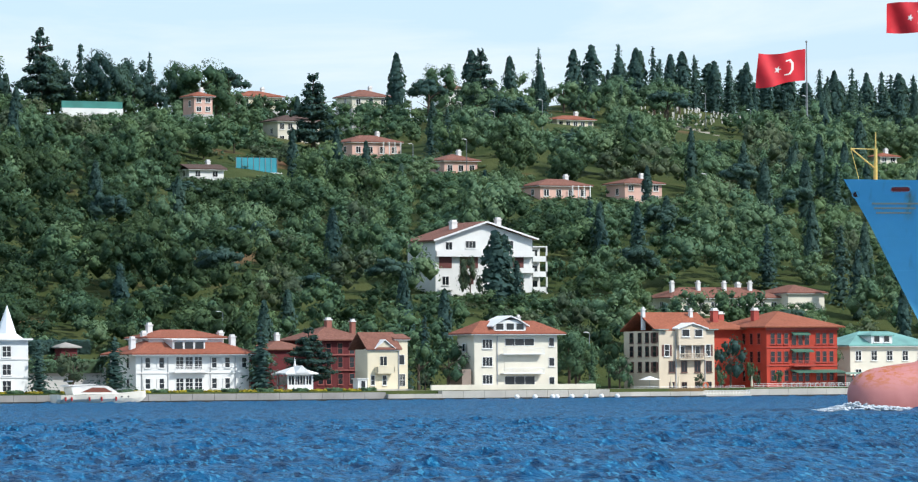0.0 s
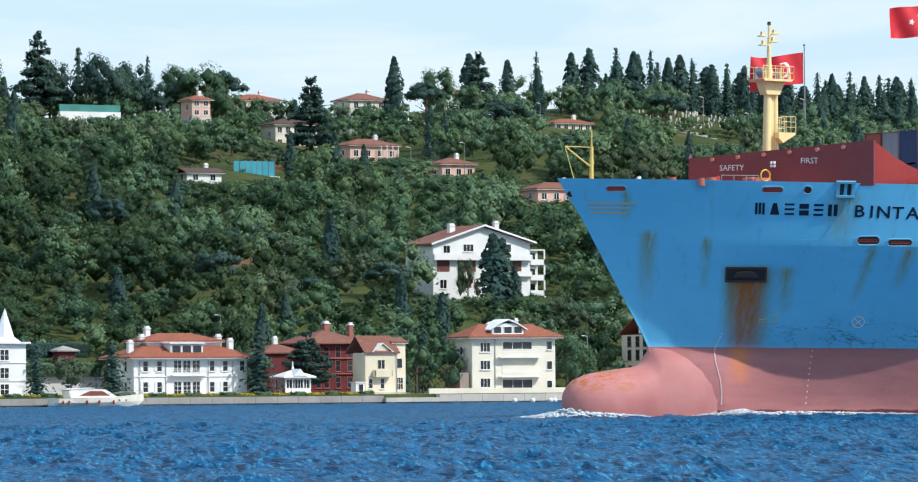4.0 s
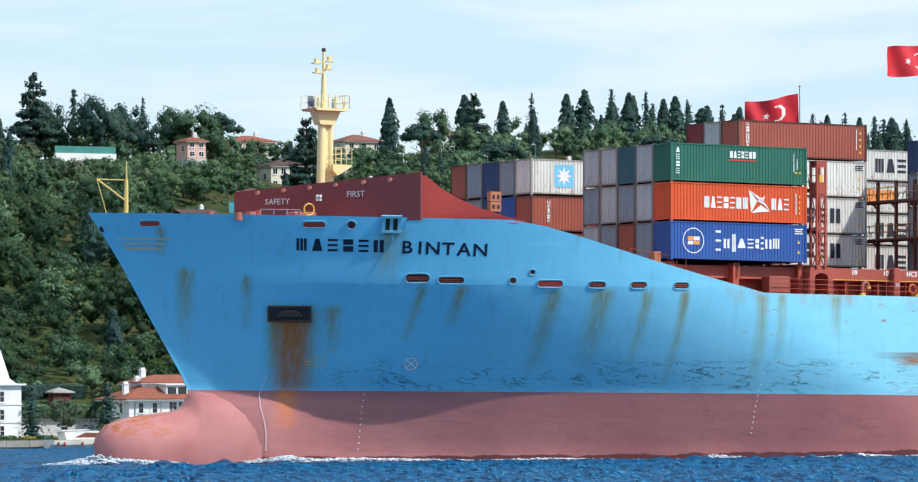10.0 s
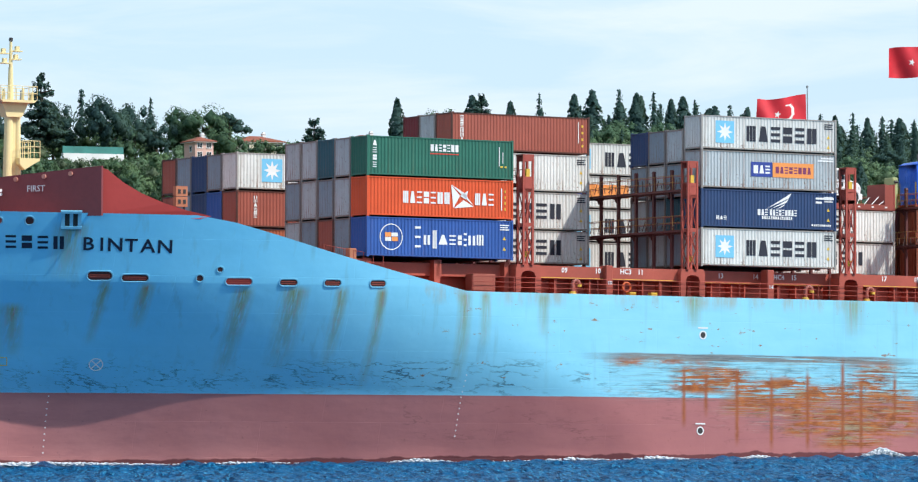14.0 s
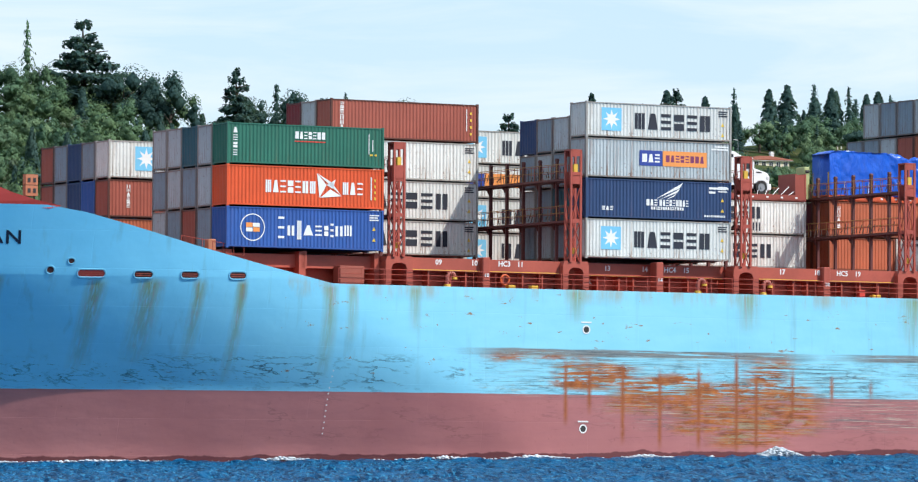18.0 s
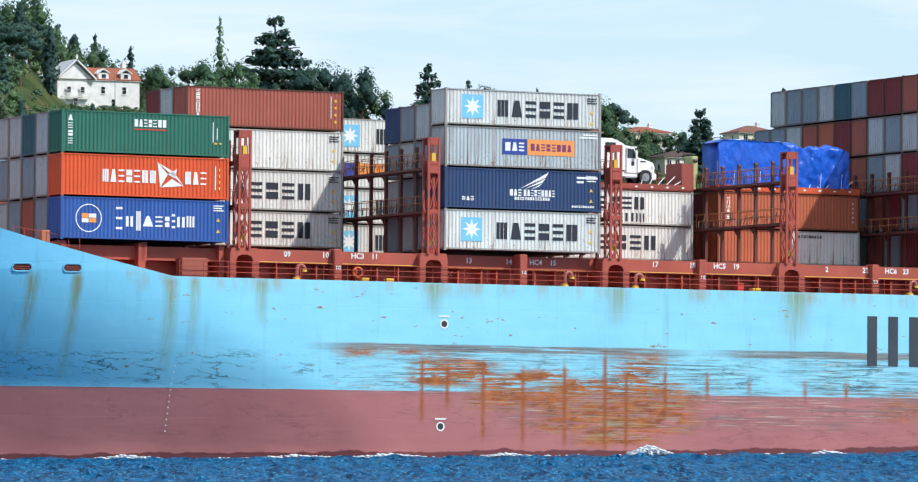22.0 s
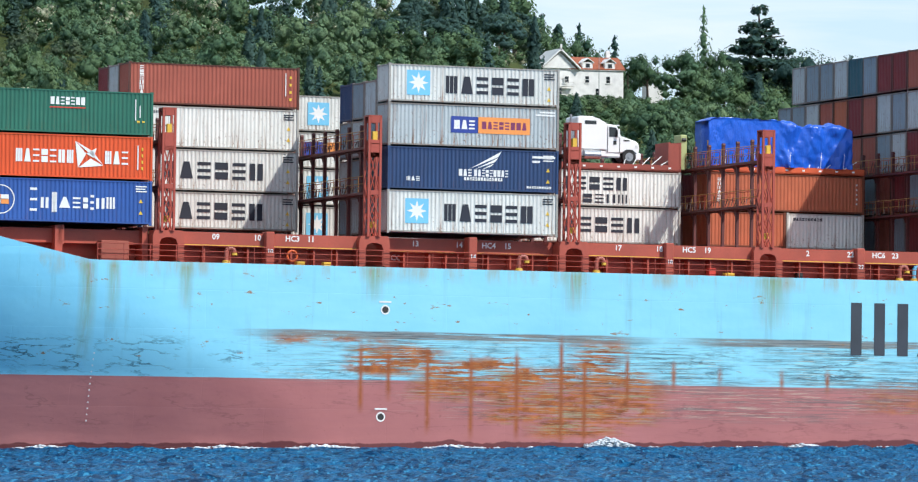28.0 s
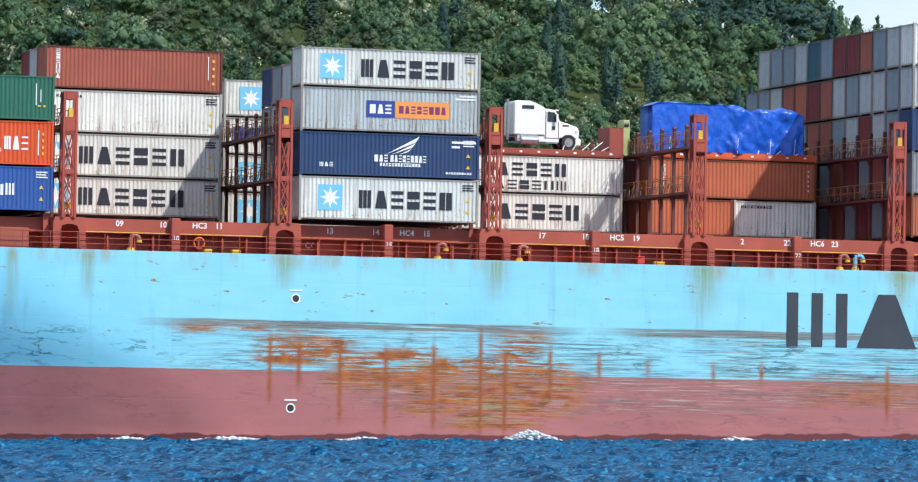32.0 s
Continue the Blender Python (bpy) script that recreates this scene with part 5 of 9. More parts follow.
# the gabled cottage on the ridge
h = house("gabled_cottage", "white boarded cottage with carved gables and an orange roof", 425.7, 447.0, 1140, 9, 76.5, 86.6, "boards")
bm = bmesh.new()
add_prism(bm, [(425.7, 86.6), (434.5, 86.6), (430.3, 90.4)], 1, 1139.5, 1149)
part("gable", bm, WALL_MAT["boards"], h)
bm = bmesh.new()
for a, b in (((425.0, 86.3), (430.3, 91.0)), ((430.3, 91.0), (435.4, 86.3))):
    add_prism(bm, [a, b, (b[0], b[1] + 0.4), (a[0], a[1] + 0.4)], 1, 1138.6, 1149.5)
add_box(bm, 430.1, 430.5, 1138.6, 1139, 90.8, 92.4)
part("barge_board", bm, TRIM, h, "white carved barge boards")
roof_part(h, "bright", 433.0, 447.0, 1140, 1149, 86.6, 3.2, 0.4, "gable", "x")
for x in (437.6, 443.4):
    d = boxes("dormer", [(x - 1.3, x + 1.3, 1139.8, 1143, 86.4, 88.2)], WALL_MAT["boards"], h)
    bm = bmesh.new()
    gable_roof(bm, x - 1.3, x + 1.3, 1139.8, 1144, 88.2, 1.1, 0.3, "y")
    part("dormer_roof", bm, TRIM, d)
    window(h, "f", x, 1139.8, 87.4, 1.1, 1.0, 1, 1, sill=False)
for x, z in ((428.5, 83.8), (432.0, 83.8), (437.5, 84.0), (443.0, 84.0), (430.2, 81.0), (440.2, 81.0)):
    window(h, "f", x, 1139.5 if x < 434 else 1140, z, 1.0, 1.6, 1, 2)
balcony(h, 426.3, 433.8, 1139.5, 82.3, 1.0, 0.9, False)
chimney(h, 444.8, 1145, 88.5, 91.0, None, 0.5)
h = house("white_outbuilding", "small white outbuilding with a flat roof by the cottage", 451.5, 455.5, 1135, 4, 76, 82.8, "white")
boxes("chimney", [(452.2, 453.0, 1136, 1136.8, 82.8, 85.2)], WALL_MAT["white"], h)

# walls, fences and screens on the slope
h = empty("retaining_wall", "white garden wall topped with green netting", "wall", pose(0, 0, 0))
boxes("wall", [(507.3, 523.4, 1090, 1091, 60, 69.7)], WALL_MAT["white"], h)
boxes("netting", [(507.3, 523.4, 1090.3, 1090.5, 69.7, 71.4)], plain_cache("green_net", (0.04, 0.22, 0.19)), h, "green windbreak netting")
h = empty("blue_screen", "turquoise sheeting stretched over a fence", "screen", pose(0, 0, 0))
for i in range(7):
    boxes("sheet", [(518.5 + i * 1.5, 519.98 + i * 1.5, 1020.6, 1020.75, 51.5, 54.9)], plain_cache("turquoise_sheet", (0.03, 0.30, 0.38)), h)
for i in range(8):
    boxes("fence_post", [(518.45 + i * 1.5, 518.55 + i * 1.5, 1020.5, 1020.6, 48, 55.1)], STEEL, h)
boxes("low_wall", [(517, 530, 1020, 1020.5, 47, 51.5)], WALL_MAT["white"], h)
h = empty("hillside_terrace", "pale stone steps and paved path below the cemetery", "terrace", pose(0, 0, 0))
for i in range(7):
    boxes("step", [(668 + i * 0.8, 684 - i * 0.3, 1062 + i * 4.0, 1066 + i * 4.0, 58, 62.6 + i * 0.95)], plain_cache("path_stone", (0.42, 0.39, 0.33)), h)
bm = bmesh.new()
rng = random.Random(8)
for i in range(120):
    x, y = rng.uniform(680, 712), rng.uniform(1092, 1112)
    z = float(ground_z(x, y))
    add_box(bm, x - 0.16, x + 0.16, y - 0.08, y + 0.08, z - 0.5, z + rng.uniform(0.5, 1.0))
ob = new("gravestones", mesh_of("gravestones", bm, plain_cache("pale_marble", (0.62, 0.61, 0.58))))
tagged(ob, "crowd of pale gravestones on the hillside", "gravestone", kind="stuff")

# ---- quay ----
def quay():
    for name, x0, x1, top, mat in (("quay_wall_1", 250, 409, 1.35, STONE), ("quay_wall_2", 409, 419.5, 1.0, PALE_STONE), ("quay_wall_3", 419.5, 453, 1.5, PALE_STONE), ("quay_wall_4", 453, 482, 1.0, PALE_STONE), ("quay_wall_5", 482, 640, 1.35, PALE_STONE)):
        ob = tagged(new(name), "stone quay wall with a dark wet foot", "quay wall", kind="structure")
        y = 749.4 if mat is STONE else 748.6
        n = max(2, int((x1 - x0) / 4))
        for i in range(n):
            a, b = x0 + (x1 - x0) * i / n, x0 + (x1 - x0) * (i + 1) / n
            if 330 < a < 530 or n < 12:
                bm = bmesh.new()
                add_box(bm, a + 0.03, b - 0.03, y, 757, 0.25, top)
                part("stone_block", bm, mat, ob, bevel=0.0)
            else:
                boxes("stone_block", [(a, b, y, 757, 0.25, top)], mat, ob)
        boxes("wet_foot", [(x0, x1, y + 0.08, 756, -2.5, 0.3)], WET_STONE, ob)
    tagged(boxes("waterfront_terrace", [(250, 640, 754, 800, 0.5, 1.62)], plain_cache("paving", (0.36, 0.34, 0.30)), None), "paved strip behind the quay", "paving", kind="structure")


quay()
boxes_ob = boxes("garden_wall", [(419.6, 452.5, 752.5, 753.0, 1.4, 2.5)], WALL_MAT["ivory"], None)
tagged(boxes_ob, "low pale garden wall on the quay", "wall")


def hedge(x0, x1, y, z, h, mat, name, label):
    """A clipped strip of small leaves."""
    rng = np.random.RandomState(int(x0) % 97)
    n = int((x1 - x0) * 55 * h)
    p = np.stack([rng.uniform(x0, x1, n), y + rng.uniform(-0.45, 0.45, n), z + h * rng.uniform(0.1, 1.05, n)], 1)
    q = np.stack([rng.normal(0, 0.4, n), np.full(n, -1.0), rng.uniform(0.2, 1.2, n)], 1)
    leaves = cards(p, q, 0.2, rng)
    core = np.array([[x, yy, zz] for zz in (z, z + h * 0.9) for x, yy in ((x0, y - 0.35), (x1, y - 0.35), (x1, y + 0.35), (x0, y + 0.35))])
    cf = np.array([[0, 1, 5, 4], [4, 5, 6, 7], [1, 2, 6, 5], [3, 0, 4, 7]])
    mid = core.mean(0)
    way = (core - mid) / np.linalg.norm(core - mid, axis=1)[:, None]
    v, f, m = join([leaves, (core, cf, way)])
    return tagged(new(name, numpy_mesh(name, v, f, mat, normals=m)), label, "hedge")


FLOWER = foliage("yellow_flowering_hedge", (0.30, 0.26, 0.03), (0.42, 0.36, 0.04), (0.55, 0.46, 0.05))
for i in range(12):
    a = 330 + i * 6.6
    hedge(a, a + 3.4, 753.2, 1.35, 0.55, FLOWER, "flower_hedge", "strip of yellow flowering plants along the quay")
    hedge(a + 3.5, a + 6.5, 753.2, 1.35, 0.75, LEAF["broad"], "clipped_hedge", "clipped low green hedge along the quay")
hedge(346.5, 366, 776, 8.2, 2.4, LEAF["dark"], "tall_hedge", "long clipped dark hedge above the terrace")
hedge(349, 366, 771, 5.0, 2.2, LEAF["bright"], "tall_hedge", "yellow-green creeper on the terrace wall")
hedge(434, 449, 754, 1.5, 0.7, LEAF["broad"], "clipped_hedge", "low green planting before the ivory house")
hedge(450, 453, 754, 1.5, 1.4, LEAF["bright"], "clipped_hedge", "bright green shrubs on the quay")
h = empty("red_kiosk", "small dark red garden kiosk with a grey roof", "kiosk", pose(0, 0, 0))
boxes("wall", [(359.3, 362.3, 773, 776, 5.8, 9.4)], WALL_MAT["wine"], h)
bm = bmesh.new()
hip_roof(bm, 359.3, 362.3, 773, 776, 9.5, 0.8, 0.6)
part("roof", bm, STONE, h)
tagged(boxes("terrace_wall", [(346.5, 367, 771.6, 772.4, 0.5, 6.0)], WALL_MAT["grey"], None), "grey terrace wall behind the lawn", "wall")

# moored motor yacht
def yacht():
    ob = empty("motor_yacht", "cream motor yacht with red fenders moored at the quay", "boat", pose(353.2, 745.6, 0))
    bm = bmesh.new()
    st = [(-8.1, 1.5, 1.45, 0.0), (-7.6, 1.95, 1.35, -0.1), (-3, 2.1, 1.35, -0.2), (2, 2.0, 1.5, -0.2), (5.5, 1.3, 1.7, -0.1), (7.6, 0.5, 1.9, 0.2), (8.6, 0.05, 2.0, 1.2)]
    rows = []
    for x, b, top, low in st:
        rows.append([bm.verts.new(p) for p in ((x, -b, top), (x, -b * 0.93, 0.45 * top), (x, -b * 0.6, low), (x, b * 0.6, low), (x, b * 0.93, 0.45 * top), (x, b, top))])
    for a, b in zip(rows, rows[1:]):
        for i in range(5):
            bm.faces.new((a[i], b[i], b[i + 1], a[i + 1]))
        bm.faces.new((a[5], b[5], b[0], a[0]))
    bm.faces.new(rows[0])
    part("hull", bm, plain_cache("yacht_cream", (0.78, 0.73, 0.62), 0.3), ob)
    bm = bmesh.new()
    add_prism(bm, [(-5.2, 1.4), (3.2, 1.5), (1.2, 2.7), (0.4, 2.85), (-5.0, 2.8), (-5.6, 2.6)], 1, -1.5, 1.5)
    cab = part("cabin", bm, plain_cache("yacht_white", (0.82, 0.80, 0.74), 0.3), ob)
    bm = bmesh.new()
    add_prism(bm, [(-3.8, 1.75), (1.9, 1.75), (0.5, 2.5), (-1.8, 2.55)], 1, -1.53, 1.53)
    part("cabin_window", bm, plain_cache("yacht_window", (0.22, 0.07, 0.045), 0.15), cab)
    bm = bmesh.new()
    add_prism(bm, [(-6.2, 2.75), (-1.0, 2.95), (-1.2, 3.1), (-6.0, 2.95)], 1, -1.6, 1.6)
    part("hardtop", bm, plain_cache("yacht_white", (0.82, 0.80, 0.74), 0.3), ob)
    bm = bmesh.new()
    add_tube(bm, (-5.4, 0, 2.9), (-5.7, 0, 4.6), 0.06, 0.03, 6)
    add_box(bm, -5.9, -4.9, -0.8, 0.8, 3.5, 3.7)
    part("radar_arch", bm, STEEL, ob)
    for x in (-6.9, -5.8, -2.6, -0.4, 2.2):
        bm = bmesh.new()
        add_tube(bm, (x, -2.15, 0.35), (x, -2.15, 1.0), 0.16, 0.16, 8)
        part("fender", bm, plain_cache("fender_red", (0.45, 0.04, 0.04)), ob, "red fender")
    for x in (3.4, 4.6):
        bm = bmesh.new()
        add_tube(bm, (x, -1.86, 1.0), (x, -1.7, 1.0), 0.13, 0.13, 10)
        part("porthole", bm, GLASS, ob)
    rail("bow_rail", (1.5, -1.8, 1.55), (8.0, -0.4, 2.0), 0.6, ob, 6, 1, STEEL, 0.03)


yacht()
bm = bmesh.new()
bmesh.ops.create_uvsphere(bm, u_segments=12, v_segments=8, radius=0.45)
BUOY = mesh_of("float", bm, TRIM, True)
for i, x in enumerate((433.6, 437.2, 440.7, 441.6, 444.6, 447.4, 450.6, 453.8)):
    b = empty("mooring_buoy", "white mooring buoy afloat by the quay", "buoy", pose(x, 747.4, 0.3), group="buoys along the quay")
    part("float", BUOY, None, b)
    bm = bmesh.new()
    add_tube(bm, (0, 0, 0.4), (0, 0, 0.6), 0.08, 0.06, 6)
    part("eye", bm, STEEL, b)


def parasol(x, y, z, r, mat, label):
    ob = empty("parasol", label, "parasol", pose(x, y, z))
    bm = bmesh.new()
    add_tube(bm, (0, 0, 0), (0, 0, 2.4), 0.04, n=6)
    part("pole", bm, STEEL, ob)
    bm = bmesh.new()
    add_tube(bm, (0, 0, 2.1), (0, 0, 2.75), r, 0.1, 8)
    part("canopy", bm, mat, ob)


parasol(464.2, 753.5, 1.0, 2.0, TRIM, "open white parasol on the terrace")
for x in (468.5, 470.0, 485.4):
    ob = empty("parasol", "folded cream parasol on the terrace", "parasol", pose(x, 753.2, 1.0))
    bm = bmesh.new()
    add_tube(bm, (0, 0, 0), (0, 0, 0.8), 0.04, n=6)
    add_tube(bm, (0, 0, 0.8), (0, 0, 2.7), 0.28, 0.05, 8)
    part("canopy", bm, WALL_MAT["cream"], ob)
for x0, x1 in ((459, 482), (484, 512)):
    ob = rail("terrace_railing", (x0, 750.3, 1.0 if x0 < 480 else 1.35), (x1, 750.3, 1.0 if x0 < 480 else 1.35), 0.9, None, int(x1 - x0), 3, TRIM, 0.035)
    tagged(ob, "white tubular terrace railing", "railing")
ob = rail("jetty_railing", (471.5, 747.2, 0.2), (481.0, 747.2, 0.2), 0.9, None, 14, 2, TRIM, 0.05)
tagged(ob, "white swimming jetty railing over the water", "railing")
tagged(boxes("jetty", [(471.5, 481.0, 746.5, 749, 0.1, 0.35)], PALE_STONE, None), "low pale bathing jetty", "jetty")
bm = bmesh.new()
for i in range(18):
    a, b = i * math.tau / 18, (i + 1) * math.tau / 18
    add_tube(bm, (474.9 + 0.5 * math.cos(a), 752.0, 2.0 + 0.5 * math.sin(a)), (474.9 + 0.5 * math.cos(b), 752.0, 2.0 + 0.5 * math.sin(b)), 0.12, n=6, caps=False)
tagged(new("lifebuoy", mesh_of("lifebuoy", bm, plain_cache("lifebuoy_orange", (0.75, 0.13, 0.03)))), "orange lifebuoy on the terrace", "lifebuoy")
# small palms and pots along the terraces
for i, (x, y, z) in enumerate(((459.8, 753, 1.0), (475.6, 755, 1.0), (480.2, 755, 1.0), (487.0, 754, 1.4), (493.0, 756, 1.4), (419.8, 755, 1.4))):
    tree("round", "olive" if i % 2 else "bright", x, y, 3.2 + (i % 3) * 0.5, 0.55, i, foot=z, name="small_palm", label="small bushy palm on the terrace")
for i in range(9):
    ob = empty("garden_table", "pale terrace table with chairs", "table", pose(495 + i * 1.7, 757.5, 1.6), group="tables before the red villa")
    boxes("table_top", [(-0.4, 0.4, -0.4, 0.4, 0.7, 0.76)], TRIM, ob)
    boxes("table_leg", [(-0.05, 0.05, -0.05, 0.05, 0.0, 0.7)], STEEL, ob)


def lamp_post(x, y, h, z=None):
    z = float(ground_z(x, y)) if z is None else z
    ob = empty("street_lamp", "slender grey street lamp on the hillside", "street lamp", pose(x, y, z), group="street lamps")
    bm = bmesh.new()
    add_tube(bm, (0, 0, 0), (0, 0, h), 0.12, 0.07, 6)
    part("pole", bm, STEEL, ob)
    bm = bmesh.new()
    add_tube(bm, (0, 0, h), (-0.9, -0.4, h + 0.15), 0.06, 0.05, 5)
    add_box(bm, -1.4, -0.8, -0.6, -0.2, h + 0.08, h + 0.22)
    part("lamp_head", bm, TRIM, ob)


for x, y, hh in ((395.0, 783, 11.5), (357.5, 790, 9.0), (545, 985, 8.0), (556, 980, 8.5), (617, 1050, 9.0), (600, 1060, 9.0), (686, 1085, 9.5), (661, 1060, 9.5), (690, 1070, 8.0), (720, 1090, 9.0), (588, 930, 9.0), (463, 772, 10.0), (592, 1030, 9.0), (436, 1128, 11.5)):
    lamp_post(x, y, hh)

# ---- flags ----
def flag_cloth(w, h, seed):
    """Red cloth with a white crescent and star, blown into folds; hoist at x = 0, fly towards -x."""
    nx, nz = 40, 24
    def fold(u, v):
        return (0.9 * math.sin(u * 6.5 + v * 1.2 + seed) + 0.5 * math.sin(u * 13 - v * 3.0 + seed * 2)) * (0.2 + u), -0.13 * w * u + 0.55 * math.sin(u * 5 + v * 1.5 + seed) * u
    bm = bmesh.new()
    grid = [[None] * (nz + 1) for _ in range(nx + 1)]
    for i in range(nx + 1):
        for j in range(nz + 1):
            u, v = i / nx, j / nz
            dy, dz = fold(u, v)
            grid[i][j] = bm.verts.new((-u * w, dy, v * h - h / 2 + dz))
    for i in range(nx):
        for j in range(nz):
            f = bm.faces.new((grid[i][j], grid[i + 1][j], grid[i + 1][j + 1], grid[i][j + 1]))
            u, v = (i + 0.5) / nx * w, (j + 0.5) / nz * h - h / 2
            r1, r2 = math.hypot(u - 0.40 * w, v), math.hypot(u - 0.435 * w, v)
            f.material_index = 1 if (r1 < 0.27 * h and r2 > 0.215 * h) else 0
    return bm, fold


def flag_star(w, h, fold, thick=0.05):
    bm = bmesh.new()
    pts = []
    cx, cz, r = 0.62 * w, 0.0, 0.12 * h
    for side in (-1, 1):
        ring = []
        for i in range(10):
            a = i * math.tau / 10 + math.pi
            q = r if i % 2 == 0 else r * 0.4
            u, v = cx + q * math.cos(a), cz + q * math.sin(a)
            dy, dz = fold(u / w, v / h + 0.5)
            ring.append(bm.verts.new((-u, dy + side * thick, v + dz)))
        bm.faces.new(ring)
    return bm


FLAG_RED = plain("flag_red_cloth", (0.62, 0.015, 0.03), 0.7, vary=0.15)
FLAG_WHITE = plain("flag_white_cloth", (0.8, 0.78, 0.76), 0.7, vary=0.08)
FLAGS = []


def flagpole(x, y, z0, z1, w, h, zc, seed, turn):
    ob = empty("flagpole", "tall grey pole flying a red flag with crescent and star", "flagpole", pose(x, y, z0))
    bm = bmesh.new()
    add_tube(bm, (0, 0, 0), (0, 0, z1 - z0), 0.24, 0.12, 10)
    part("pole", bm, STEEL, ob)
    bm = bmesh.new()
    bmesh.ops.create_uvsphere(bm, u_segments=8, v_segments=6, radius=0.3, matrix=Matrix.Translation((0, 0, z1 - z0 + 0.2)))
    part("finial", bm, STEEL, ob)
    bm, fold = flag_cloth(w, h, seed)
    cloth = part("flag", bm, [FLAG_RED, FLAG_WHITE], ob, "red flag with white crescent and star", smooth=True, at=pose(-0.3, 0, zc - z0, 0, 0, turn))
    part("star", flag_star(w, h, fold), FLAG_WHITE, cloth)
    FLAGS.append((cloth, (-0.3, 0, zc - z0), turn, seed))


flagpole(670.4, 1014.4, 52.0, 84.8, 13.4, 7.6, 79.4, 0.6, -8)
flagpole(712.5, 1014.4, 52.0, 98.5, 15.8, 7.2, 93.2, 2.1, -8)
# ---- the ship ----
# Ship space: x aft, y inboard from the port side, z up from the water; the ship runs towards -x.
MOVERS = []          # (thing, its pose in ship space)
CL = 16.5            # centre line


def ship_pose(t):
    x = 289.909 - 6.55024 * t - 0.5 * 0.0027854 * (t - 16.0) ** 2
    return pose(x, 314.346, 0, 0, 0.8496, 1.1475)


def stem(z):
    return float(np.interp(z, [-4, 3.2, 3.9, 4.55, 5.6, 9.6, 14.05, 17.4], [-59.2, -59.9, -60.1, -60.15, -60.7, -63.25, -66.0, -68.45]))


def sheer(x):
    return float(np.interp(x, [-69, -50, -41.2, -38.5, -35.6, -30.6, -25.4, -20.6, -19.5, 300], [17.3, 17.02, 16.95, 16.5, 15.75, 14.37, 13.1, 12.03, 12.0, 12.0]))


def inset(x, z):
    """How far inboard of the straight side the hull lies, from the fore end's lines."""
    run = float(np.interp(z, [0, 4.5, 6.5, 12.25, 17.0], [56, 51.5, 49, 44.6, 42.6]))
    power = float(np.interp(z, [0, 4.5, 6.5, 12.25, 17.0], [1.3, 1.41, 1.53, 1.98, 2.02]))
    u = min(1.0, max(0.0, (x - stem(z)) / run))
    half = (CL + 0.15) * (1 - (1 - u) ** power)
    # hollow waterlines behind the bulb
    half -= 0.75 * math.exp(-((u - 0.22) / 0.13) ** 2) * min(1.0, max(0.0, (5.8 - z) / 1.6))
    # the fore foot swells into the bulb
    if z < 4.3:
        swell = math.sqrt(max(0.0, 1 - ((z - 0.35) / 3.95) ** 2)) * math.sqrt(min(1.0, max(0.0, (x - stem(z)) / 5.0)))
        half = math.hypot(max(half, 0.0), 2.1 * swell * min(1.0, max(0.0, (-46.0 - x) / 9.0)))
    return CL - max(0.04, half)


